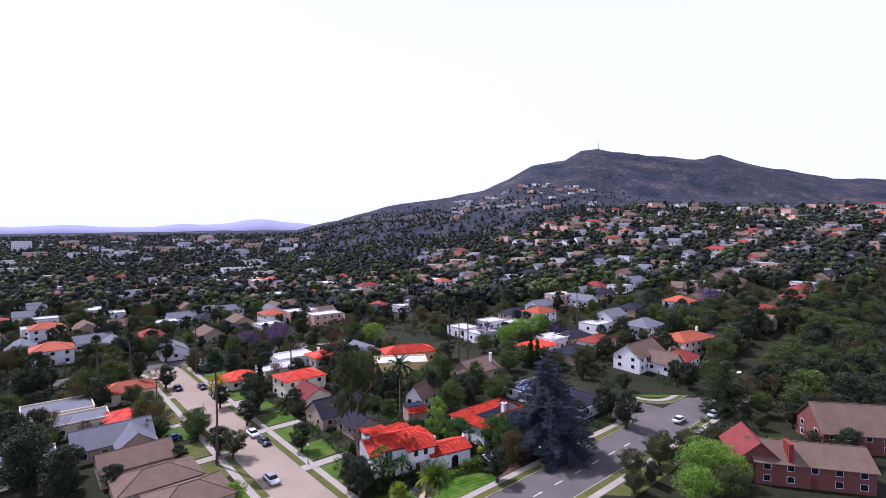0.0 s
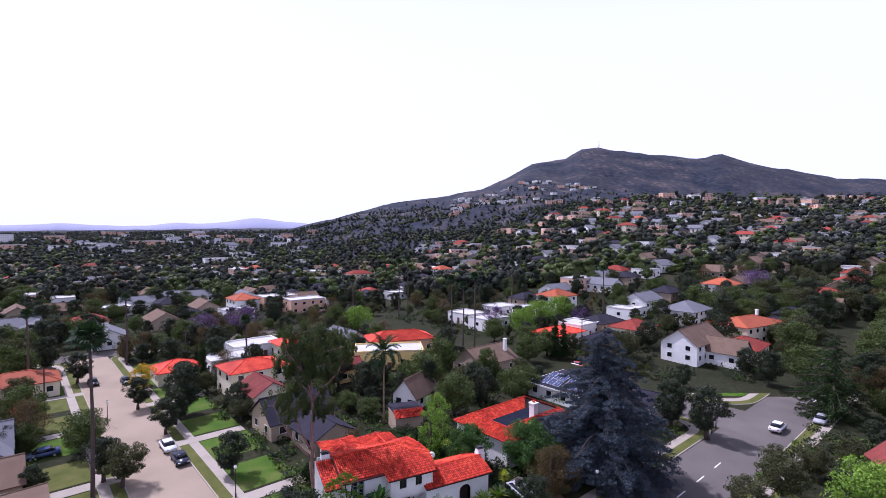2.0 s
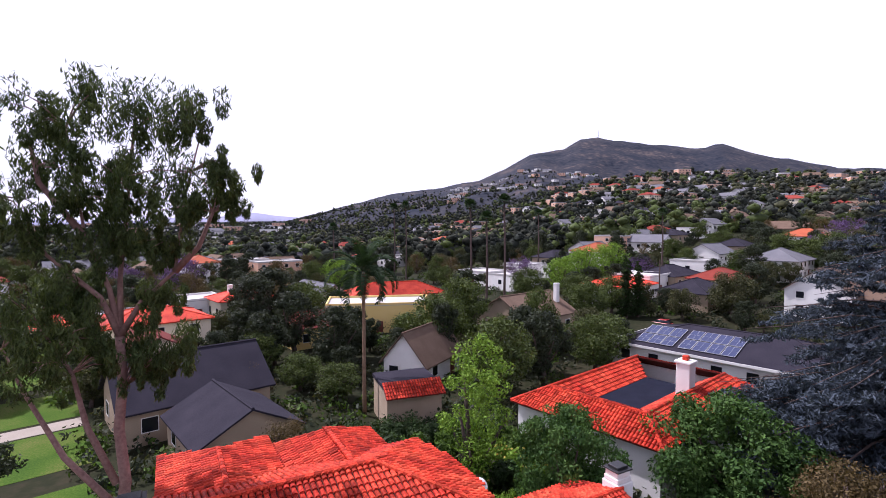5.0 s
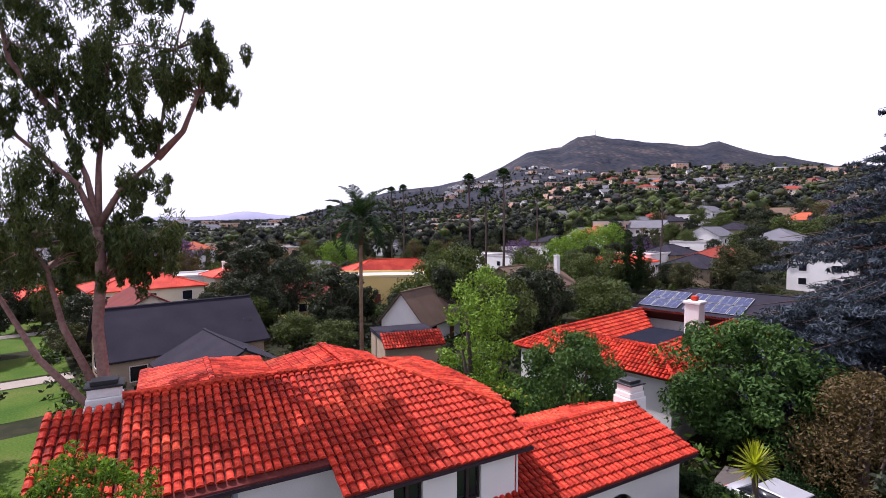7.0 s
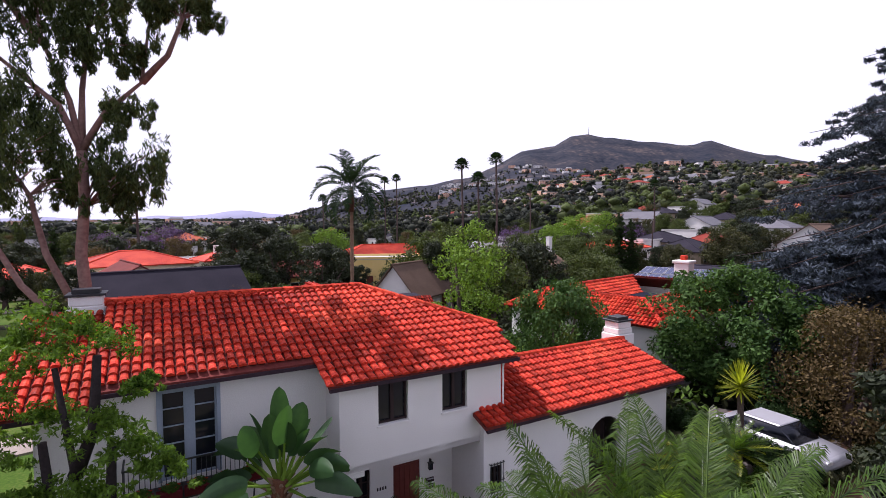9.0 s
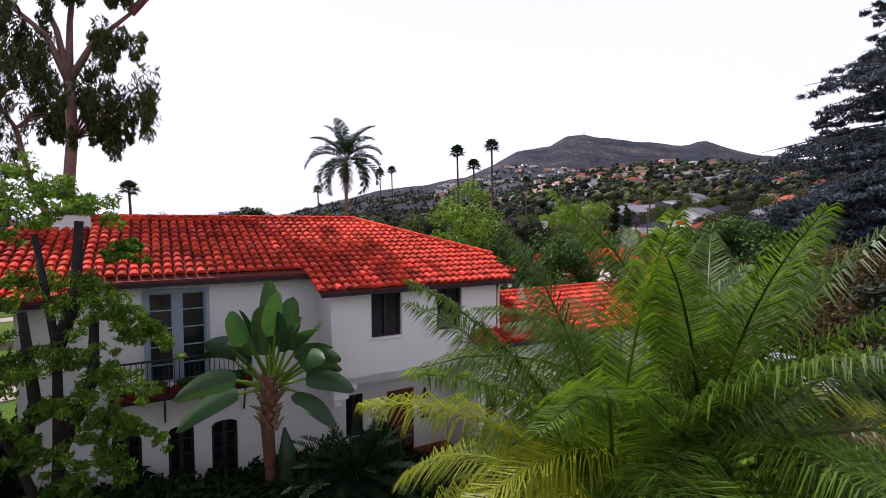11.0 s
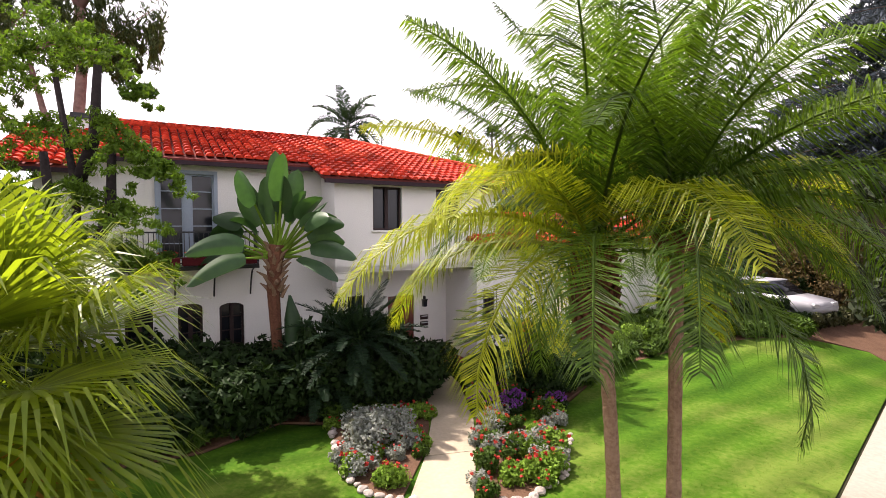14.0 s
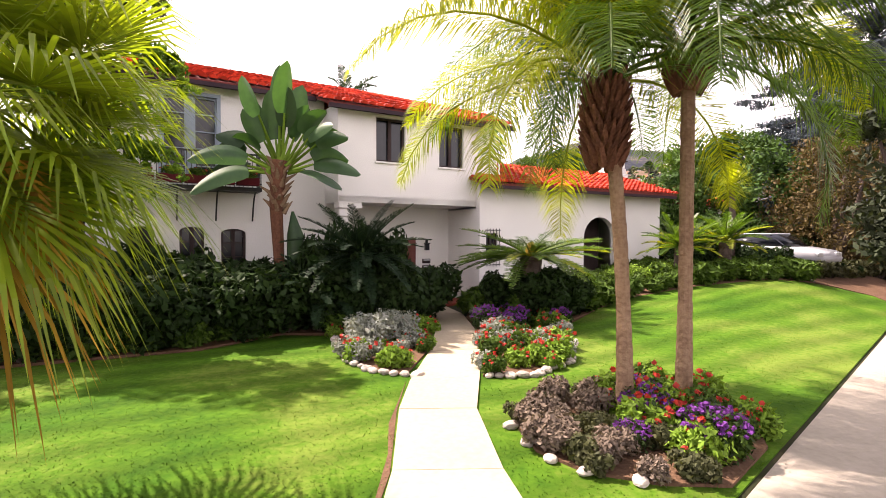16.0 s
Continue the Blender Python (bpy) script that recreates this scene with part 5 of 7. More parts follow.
nb(-68.0, 62, 41, 14, 9, 3.0, "gable", M_STUCCO_TAN, M_SHINGLE_PALE, "long house with pale blue-grey gabled roof", rh=2.7)
nb(-63.0, 61.5, 131, 10, 7, 3.0, "gable", M_STUCCO_TAN, M_SHINGLE_PALE, "tan front gable with pale grey roof", rh=2.5)
nb(-73.0, 74.5, 41, 9, 8, 3.0, "hip", M_STUCCO, M_TILE, "white house with red tile roof", rh=1.4)
nb(-82, 72, 41, 11, 8, 3.2, "flat", M_STUCCO_CREAM, M_SHINGLE_PALE, "white flat-roofed stucco house")
nb(-85, 94, 41, 13, 9, 3.3, "hip", M_STUCCO_CREAM, M_TILE_ORANGE, "house with orange tile roof", rh=1.8)
nb(-92, 78, 41, 14, 11, 3.4, "flat", M_STUCCO_CREAM, M_SHINGLE_PALE, "cream house with pale flat roof")
nb(-78, 50, 41, 12, 9, 3.2, "flat", M_STUCCO_CREAM, M_SHINGLE_PALE, "cream house with pale flat roof")


# ---- the rest of the town: a few kinds of house, set out along the streets ----
KINDS = []
for k, (w, d, h, rf, wall, rm, lab, kw) in enumerate((
        (12, 9, 3.2, "hip", M_STUCCO_CREAM, M_TILE_TOWN, "cream house with red tile roof", {}),
        (13, 9, 3.2, "gable", M_STUCCO, M_SHINGLE_PALE, "white house with pale grey roof", dict(rh=2.4)),
        (12, 10, 5.4, "hip", M_STUCCO, M_TILE_ORANGE, "white two-storey house with orange roof", dict(storeys=2)),
        (11, 9, 3.4, "flat", M_STUCCO, M_FLATROOF, "white flat-roofed stucco house", {}),
        (13, 9, 3.2, "gable", M_STUCCO_TAN, M_SHINGLE_BROWN, "tan house with brown roof", dict(rh=2.6)),
        (12, 9, 3.2, "hip", M_STUCCO_TAN, M_SHINGLE_GREY, "tan house with dark grey roof", {}),
        (15, 10, 5.6, "flat", M_STUCCO_PINK, M_FLATROOF, "pink-tan two-storey house with terrace roof", dict(storeys=2)),
        (16, 9, 5.6, "hip", M_STUCCO_CREAM, M_TILE_TOWN, "large cream house with red tile roof", dict(storeys=2)))):
    KINDS.append((town_house("house", -300 - 30 * k, -200, GZ, 0, w, d, h, rf, wall, rm, lab, group="houses of the town", plain=True, **kw), max(w, d)))


def free(x, y, r):
    return all((x - a) ** 2 + (y - b) ** 2 > (r + c) ** 2 for a, b, c in TAKEN)


def on_road(x, y, r=1.0):
    p = Vector((x, y)) - CORNER
    a, b = p.dot(S_DIR), p.dot(L_DIR)
    if b > 150:
        return False
    return (-RW - r < b < 3.2 + r and a < 192) or (-LW - 3 - r < a < 3.2 + r and b < 128) or (B2 - 3 - r < a < B2 + W2 + 3 + r and 0 < b < 128) or (128 - r < b < 136 + r and -102 < a < 192)


hr = random.Random(17)


def lawn_strip(x, y):
    p = Vector((x, y)) - CORNER
    a, b = p.dot(S_DIR), p.dot(L_DIR)
    return (-LW - 9 < a < 9 and b < 112) or (0 < b < 20 and 0 < a < 30) or (a > B2 + W2 and a < B2 + W2 + 18 and b < 14)



def seen(x, y):
    return y > 5 and -1.02 * (y + 42) - 8 < x < 1.02 * (y + 42) + 8


FAR_AT = []      # kind, pose: houses past counting


def put_house(k, m):
    if m.translation.y < 235:
        copy_thing(KINDS[k][0], m)
    else:
        FAR_AT.append((k, m))


made = 0
for row in range(60):
    b = 12 + row * 21 + (8 if row % 2 else 0)
    for col in range(-34, 46):
        a = col * 17.5 + hr.uniform(-2, 2) * (1 if row < 6 else 3)
        p = CORNER + S_DIR * a + L_DIR * (b + hr.uniform(-2, 2) * (1 if row < 6 else 3.5))
        x, y = p
        if y < 60 or y > 430 or (-46 < x < 40 and y < 128) or not seen(x, y) or on_road(x, y, 6) or not free(x, y, 5):
            continue
        if hr.random() < (0.06 if y < 220 else 0.16):
            continue
        q = x / y
        wts = ([3, 2, 0.8, 3, 2.4, 2.4, 0.6, 0.8] if q > 0 else [2, 2, 1, 3, 2.5, 2, 0.3, 0.6]) if y < 200 else [1.2, 2.6, 0.25, 3.4, 3.2, 2.8, 1.0, 0.5]
        k = hr.choices(range(8), wts)[0]
        put_house(k, pose(x, y, land(x, y) + (0.15 if y < 95 else 0.05), 0, 0, 41 + hr.choice((0, 90, 180, 270)) + hr.uniform(-4, 4)))
        TAKEN.append((x, y, 5.0))
        made += 1
# hillside houses, more of them pale and terraced
for k in range(230):
    y = hr.uniform(400, 640)
    x = y * hr.uniform(-0.05, 1.05)
    if not free(x, y, 6):
        continue
    kk = hr.choices(range(8), [0.6, 2, 0.25, 4, 2, 1.4, 4, 0.5])[0]
    put_house(kk, pose(x, y, land(x, y) + 0.6, 0, 0, hr.uniform(-30, 30)) @ Matrix.Scale(hr.uniform(0.8, 1.15), 4))
    TAKEN.append((x, y, 7))
for k in range(80):
    y = hr.uniform(1050, 1900)
    x = y * (0.02 + 0.30 * hr.random() ** 1.3)
    put_house(hr.choice((1, 3, 3, 6, 3)), pose(x, y, land(x, y) + 2, 0, 0, hr.uniform(-30, 30)) @ Matrix.Scale(1.3, 4))
# pale commercial blocks on the plain
for k in range(70):
    y = hr.uniform(430, 1500)
    x = -y * hr.uniform(0.25, 1.0)
    put_house(hr.choice((3, 3, 6, 1)), pose(x, y, land(x, y), 0, 0, hr.uniform(0, 90)) @ Matrix.Scale(hr.uniform(1.2, 2.2), 4))
tower = town_house("tower_block", -800, 900, GZ, 20, 26, 18, 26, "flat", M_STUCCO, M_FLATROOF, "pale tower block on the plain", storeys=8)
# all far houses in one body, a material slot for each surface
far_v, far_f, far_m, far_mats, base = [], [], [], [], 0
protos = []
for ob, _ in KINDS:
    bits = []
    for c in ob.children:
        me = c.data
        M0 = c.matrix_basis
        co = np.array([(M0 @ v.co)[:] for v in me.vertices])
        for m in me.materials:
            if m not in far_mats:
                far_mats.append(m)
        idx = [far_mats.index(m) for m in me.materials]
        bits.append((co, [tuple(p.vertices) for p in me.polygons], [idx[p.material_index] for p in me.polygons]))
    protos.append(bits)
for k, m in FAR_AT:
    R, T = np.array(m.to_3x3()), np.array(m.translation)
    for co, fs, ms in protos[k]:
        far_v.append(co @ R.T + T)
        far_f += [tuple(i + base for i in f) for f in fs]
        far_m += ms
        base += len(co)
me = bpy.data.meshes.new("far_houses")
me.from_pydata(np.concatenate(far_v).tolist(), [], far_f)
me.polygons.foreach_set("material_index", far_m)
for m in far_mats:
    me.materials.append(m)
tagged(new("far_houses", me), "many pale and red-roofed houses of the far town", "houses", kind="stuff")
for ob, _ in KINDS:
    for c in list(ob.children_recursive):
        bpy.data.objects.remove(c)
    bpy.data.objects.remove(ob)
# mast on the summit
b = bmesh.new()
ZS = land(0.318 * 2500, 2500)
tube(b, [(0, 0, -6), (0, 0, 34)], [1.6, 0.7], 6)
solo("radio_mast", b, M_FRAME, "thin radio mast on the mountain top", "mast", pose(0.318 * 2500, 2500, ZS))

# ---- town trees ----
KT = [OLIVE, MID, MID2, RUSSET, MID, MID2, OLIVE]
NAMES_T = ["olive_tree", "street_tree", "garden_tree", "russet_tree", "avenue_tree", "shade_tree", "pepper_tree"]
LAB_T = ["grey-green olive-like garden tree", "mid green street tree", "dark green garden tree", "brownish garden tree in new leaf", "mid green street tree", "dark green garden tree", "grey-green olive-like garden tree"]


def put_tree(k, x, y, s, sz=None, z=None):
    return tree_thing(NAMES_T[k], KT[k], x, y, (land(x, y) + (0.15 if y < 95 else 0)) if z is None else z, hr.uniform(0, 360), s, LAB_T[k], "trees of the town", sz=sz)


for k, x, y, s in ((2, -44.0, 59.4, 0.7), (1, -52.5, 67.5, 0.75), (0, -40.6, 58.0, 0.85), (2, -45.0, 79.5, 0.75), (2, -27.4, 61.5, 0.7), (2, -14.5, 45.8, 0.72), (2, -12.2, 43.8, 0.78), (2, 12.6, 48.6, 0.72), (3, 15.8, 55.4, 0.74), (2, -79.5, 103, 0.8), (3, -19, 81, 0.5), (3, -11.5, 66.0, 0.55), (1, -8.5, 66.5, 0.45), (2, -14.5, 64.5, 0.42), (1, 19.5, 60.8, 0.55), (2, 8.5, 92, 0.9), (1, 4.5, 84, 1.0), (2, 10, 88, 0.9), (1, 16.5, 91, 0.85), (1, -2, 97, 1.1), (2, -13.5, 92, 0.9), (2, -20.5, 100, 1.0), (2, -30, 110, 1.1), (1, -24, 118, 1.0), (0, 38.5, 50.5, 0.8), (0, 45.5, 55.0, 0.9), (1, 51.5, 42.0, 0.8), (0, 53.6, 60.9, 0.7), (1, 82.6, 81.1, 0.75), (3, 16.9, 56.2, 0.72), (2, 71, 71, 0.5), (0, 77, 73, 0.6), (2, 85, 73.5, 0.7), (2, 97, 74, 0.9), (2, 79, 59, 0.6), (0, 62, 64.5, 0.6), (2, 68.5, 65.5, 0.55), (2, 84, 56, 0.8), (0, 59, 58.5, 0.5), (2, 104, 60, 1.0), (2, 54, 55, 0.5), (1, 91, 80.5, 1.0), (1, 97, 85, 1.3), (2, 103, 79, 1.3), (2, -44.6, 75.6, 0.68), (1, -54.3, 70.4, 0.75), (2, -56.3, 87.1, 0.7), (2, 46.0, 74.0, 1.0), (2, 104, 92, 1.4), (1, 82, 100, 1.2), (2, 74, 101, 0.9), (0, 40, 118, 0.8), (1, 30, 124, 0.9), (2, 55, 100, 0.6)):
    put_tree(k, x, y, s)
    TAKEN.append((x, y, 2.0))
tree_thing("yellow_tree", YELL, -61.5, 97.5, YZ, 0, 1.0, "bright yellow flowering tree")
for x, y, s in ((-62, 152, 1.2), (-72, 146, 1.0), (20, 160, 0.9), (128, 190, 1.2), (105, 170, 1.0), (48, 155, 0.8)):
    tree_thing("jacaranda_tree", PURP, x, y, land(x, y), 30 * s, s, "purple blossoming jacaranda tree")
for k in range(1750):
    y = 62 + 190 * hr.random() ** 1.1
    x = hr.uniform(-1.02 * (y + 42), 1.02 * (y + 42))
    if on_road(x, y, -1.0) or not free(x, y, 1.2) or lawn_strip(x, y) or (-46 < x < 40 and y < 128) or (48 < x < 92 and y < 96):
        continue
    kk = hr.choices(range(7), [2, 2, 3, 1, 2, 3, 2])[0]
    s = hr.uniform(0.36, 0.98)
    put_tree(kk, x, y, s, s * hr.uniform(0.85, 1.25))
    TAKEN.append((x, y, 0.9))
fan_palm(-42.6, 55.3, YZ, 20.5, 1.5, 1)
for k, (x, y, h) in enumerate(((10.9, 127.7, 21.5), (4.6, 128.5, 20.8), (8.0, 132, 18.5), (-11, 181, 23), (-14.5, 182, 22.5), (-78, 118, 17), (-88, 100, 16), (-92, 92, 17), (-45, 111, 13), (30, 190, 18), (60, 170, 16), (-30, 170, 17))):
    fan_palm(x, y, land(x, y), h, 0.95, k)

HOMES = [q for q in TAKEN if q[2] > 4]
HXY = np.array([q[:2] for q in HOMES])
# far woods: scattered crowns beyond counting
N = 22000
yy = 235 + 1665 * rng.random(N) ** 1.6
xx = yy * rng.uniform(-1.05, 1.05, N)
keep = (yy < 640) | ((xx / yy < rng.uniform(0.06, 0.44, N)) & (yy < 1500 + 400 * rng.random(N))) | (xx / yy < -0.05)
xx, yy = xx[keep], yy[keep]
SORTS = ([], [], [])
for x, y in zip(xx, yy):
    r = 1.7 + 3.6 * rng.random() ** 1.8
    z = land(x, y)
    if y < 640 and np.any((HXY[:, 0] - x) ** 2 + ((HXY[:, 1] - y - 4) * 0.75) ** 2 < (r * 0.8 + 3.4) ** 2):
        continue
    sort = noise.noise((x / 38, y / 38, 3.3)) + rng.uniform(-0.35, 0.35)
    cl = SORTS[1 if sort > 0.33 else 2 if sort < -0.36 else 0]
    cl.append((x, y, z + r * 0.95, r))
    cl.append((x + rng.uniform(-0.6, 0.6) * r, y + rng.uniform(-0.5, 0.5) * r, z + r * rng.uniform(1.4, 2.0), r * rng.uniform(0.5, 0.72)))


def crown_cores(q):
    """Lumpy closed hearts of tree crowns."""
    q = np.asarray(q, float)
    oct_v = np.array([(1, 0, 0), (0, 1, 0), (-1, 0, 0), (0, -1, 0), (0, 0, 1), (0, 0, -1), (0.62, 0.62, 0.45), (-0.62, 0.62, 0.45), (-0.62, -0.62, 0.45), (0.62, -0.62, 0.45)], float)
    oct_f = [(0, 6, 9), (6, 1, 7), (7, 2, 8), (8, 3, 9), (4, 6, 7), (4, 7, 8), (4, 8, 9), (4, 9, 6), (0, 1, 6), (1, 2, 7), (2, 3, 8), (3, 0, 9), (5, 1, 0), (5, 2, 1), (5, 3, 2), (5, 0, 3)]
    n = len(q)
    co = oct_v[None] * (q[:, 3] * 0.80)[:, None, None] * rng.uniform(0.72, 1.15, (n, 10, 1)) * np.array([1, 1, 0.85]) + q[:, None, :3]
    me = bpy.data.meshes.new("hearts")
    fs = (np.array(oct_f)[None] + 10 * np.arange(n)[:, None, None]).reshape(-1, 3)
    me.from_pydata(co.reshape(-1, 3).tolist(), [], fs.tolist())
    return me


for q, mt, nm in ((SORTS[0], M_WOODS, "dark"), (SORTS[1], M_TOWN_MID, "mid green"), (SORTS[2], M_LEAF_OLIVE, "olive")):
    me = crown_cores(q)
    me.shade_smooth()
    me.materials.append(mt)
    woods = thing("far_woods", "dense %s trees of the far town and slope" % nm, "trees", kind="stuff")
    mesh_part("crown_hearts", me, woods)["kind"] = "stuff"
    mesh_part("leaves", leaf_cloud("leaves", q, 30, 0.55, mt, 0.2, 0.85, 0.6), woods)["kind"] = "stuff"

# shrubs under and between the town trees
cl, n_ = [], 0
while n_ < 8500:
    y = 58 + 160 * hr.random() ** 1.15
    x = hr.uniform(-1.02 * (y + 42), 1.02 * (y + 42))
    n_ += 1
    if on_road(x, y, 0.3) or lawn_strip(x, y) or not all((x - a) ** 2 + (y - b) ** 2 > (0.6 * c + 0.4) ** 2 for a, b, c in TAKEN if c > 3):
        continue
    r = hr.uniform(0.5, 1.5) if not (-46 < x < 40 and y < 128) else hr.uniform(0.6, 1.5)
    cl.append((x, y, land(x, y) + r * 0.6, r))
for q, mt, nm in ((cl[0::4] + cl[1::4], M_TOWN_DARK, "dark"), (cl[2::4], M_LEAF_OLIVE, "olive"), (cl[3::4], M_LEAF_MID, "mid green")):
    tagged(new("shrubs", leaf_cloud("shrubs", q, 46, 0.22, mt, 0.2, 0.8, 0.5)), "dense %s garden shrubs between the houses" % nm, "shrubs", kind="stuff")
# utility pole behind the garden
for x, y, h in ((-2.0, 98.0, 8.6), (-70.0, 82.0, 9.5), (40.5, 128, 9.0), (-63, 118, 9.0)):
    t = thing("utility_pole", "dark wooden utility pole with two crossarms", "utility pole", pose(x, y, land(x, y) + 0.1, 0, 0, 30))
    b = bmesh.new()
    tube(b, [(0, 0, -0.3), (0, 0, h)], [0.15, 0.11], 8)
    part("pole", b, M_BARK, t)
    for zz in (h - 0.3, h - 1.1):
        part("crossarm", boxes((-1.1, 1.1, -0.19, -0.11, zz - 0.06, zz + 0.06)), M_BARK, t)

for x, y, s in ((49.5, 47.0, 1.15), (45.0, 40.5, 0.9), (55, 47, 0.8), (56.2, 52.0, 0.75), (101, 90, 1.2), (-33, 41.5, 0.5)):
    tree_thing("light_green_tree", BRIGHT, x, y, YZ, 40 * s, s, "full light green garden tree")
for k, x, y, s in ((2, -71, 43, 1.3), (2, -63, 41.5, 1.1), (2, -76, 49, 1.2), (2, -56, 44.5, 0.6), (2, -84, 62, 1.0), (2, -69, 50.5, 0.7), (1, -80, 57, 0.9), (2, -65, 45, 0.7), (2, -50, 55, 0.5), (2, -62.5, 66.0, 0.6), (2, 41, 47.5, 0.5), (0, 36.5, 45, 0.6), (0, 49.7, 63.1, 0.55)):
    put_tree(k, x, y, s)

for k, x, y, s, sz in ((2, -46, 84, 1.0, 1.1), (2, -36, 84, 0.7, 0.7), (2, -22.5, 93, 0.75, 0.8), (2, -29, 116, 1.2, 1.2), (2, -12.5, 98, 0.75, 0.8), (1, 1.5, 106, 1.1, 1.25), (2, -1.0, 94, 0.6, 0.9), (1, 12, 101, 0.7, 1.1), (0, 7, 97, 0.9, 0.9), (1, 19.5, 96, 0.8, 0.8), (0, 48, 117, 1.2, 1.2), (2, -42, 108, 0.9, 0.9), (2, -35, 122, 1.0, 1.0), (1, 24, 118, 0.9, 0.9), (0, 20, 104, 0.8, 0.8), (2, 3, 120, 1.1, 1.1), (1, -6, 106, 0.6, 0.6), (2, -52, 96, 0.8, 0.8), (0, -9, 68.5, 0.4, 0.45)):
    put_tree(k, x, y, s, sz)
for x, y, s in ((33, 152, 1.3), (41, 158, 1.3), (27, 148, 1.1), (-26, 158, 1.2)):
    tree_thing("light_green_tree", BRIGHT, x, y, land(x, y), 40 * s, s, "full yellow-green spreading tree")
for k in range(400):
    x, y = hr.uniform(-44, 38), hr.uniform(78, 130)
    if on_road(x, y, 1) or lawn_strip(x, y) or not all((x - a) ** 2 + (y - b_) ** 2 > (c_ + 2.4) ** 2 for a, b_, c_ in TAKEN) or abs(x + 4) < 5 and y < 90:
        continue
    s = hr.uniform(0.35, 0.7)
    put_tree(hr.choice((0, 1, 2, 2, 5, 6)), x, y, s, s * hr.uniform(0.8, 1.05))
    TAKEN.append((x, y, 1.4))
for k in range(300):
    y = hr.uniform(70, 150)
    x = hr.uniform(90, 100 + 0.9 * (y - 40))
    if on_road(x, y, 0.5) or not all((x - a) ** 2 + (y - b_) ** 2 > (c_ + 2.6) ** 2 for a, b_, c_ in TAKEN):
        continue
    s = hr.uniform(0.7, 1.3)
    put_tree(hr.choice((0, 1, 2, 2, 5, 4)), x, y, s, s * hr.uniform(0.8, 1.05))
    TAKEN.append((x, y, 1.6))
for k in range(420):
    x, y = hr.uniform(94, 172), hr.uniform(92, 180)
    if on_road(x, y, 0.5) or not all((x - a) ** 2 + (y - b_) ** 2 > (min(c_, 4) + 1.6) ** 2 for a, b_, c_ in TAKEN):
        continue
    s = hr.uniform(0.6, 1.3)
    put_tree(hr.choice((0, 1, 1, 2, 4, 5)), x, y, s, s * hr.uniform(0.8, 1.1))
    TAKEN.append((x, y, 1.4))
CYP = conifer(15, 11, 1.3, M_LEAF_DARK, 16, 26, size=0.2, droop=-0.6)
for x, y, s in ((31.5, 121, 1.0), (33.8, 121.5, 0.9), (-52, 104, 0.9)):
    tree_thing("cypress_tree", CYP, x, y, land(x, y), 0, s, "narrow dark green cypress tree")

# ---- front garden: flat before the porch, rising along the low wing ----
def smooth01(v):
    v = min(max(v, 0.0), 1.0)
    return v * v * (3 - 2 * v)


def gz(x, y):
    """Height of the garden ground."""
    p = Vector((x, y)) - CORNER
    return YZ + 0.78 * smooth01((p.dot(S_DIR) - 13.0) / 12.5) * smooth01((p.dot(L_DIR) - 2.6) / 3.6)


def sheet(name, pts, lift, mat, label, category, step=0.7):
    """A ground plate with an outline in plan that follows the garden's slope, with an edge all round."""
    bm = bmesh.new()
    bm.faces.new([bm.verts.new((x, y, 0)) for x, y in pts])
    for ax in (0, 1):
        v = math.floor(min(p[ax] for p in pts))
        while v < max(p[ax] for p in pts):
            no = Vector((1, 0, 0)) if ax == 0 else Vector((0, 1, 0))
            bmesh.ops.bisect_plane(bm, geom=bm.verts[:] + bm.edges[:] + bm.faces[:], plane_co=no * v, plane_no=no)
            v += step
    bmesh.ops.recalc_face_normals(bm, faces=bm.faces)
    if sum(f.normal.z for f in bm.faces) < 0:
        bmesh.ops.reverse_faces(bm, faces=bm.faces)
    rim = [e for e in bm.edges if e.is_boundary]
    low = bmesh.ops.extrude_edge_only(bm, edges=rim)["geom"]
    low = {g for g in low if isinstance(g, bmesh.types.BMVert)}
    for v in bm.verts:
        v.co.z = YZ - 0.06 if v in low else gz(v.co.x, v.co.y) + lift
    return solo(name, bm, mat, label, category, kind="structure")


def gp(u, v):
    """House place to plan."""
    q = HOME @ Vector((u, v, 0))
    return q.x, q.y


LAWN = [st(3.05, 3.05), st(26, 3.05), (12.9, 50.9), (11.0, 51.0), (9.0, 50.8), (6.4, 50.2), (4.2, 49.3), (2.9, 48.2), (1.9, 47.0), (-1.5, 46.8), (-3.4, 46.2), (-4.7, 46.3), (-5.8, 44.9), (-9.5, 43.3), st(3.05, 14)]
sheet("lawn_front", LAWN, 0.02, M_GRASS, "bright mown front lawn", "lawn")
PATH_L = [(-2.5, 35.6), (-2.0, 38.4), (-1.88, 40.0), (-1.9, 41.6), (-1.80, 42.8), (-1.50, 44.6), (-1.35, 46.4), (-1.5, 48.8), (-2.4, 51.2)]
PATH_R = [(-0.3, 36.6), (-0.62, 38.4), (-0.85, 40.0), (-0.93, 41.6), (-0.74, 43.0), (-0.52, 44.8), (-0.42, 46.4), (-0.55, 48.9), (-1.35, 51.7)]
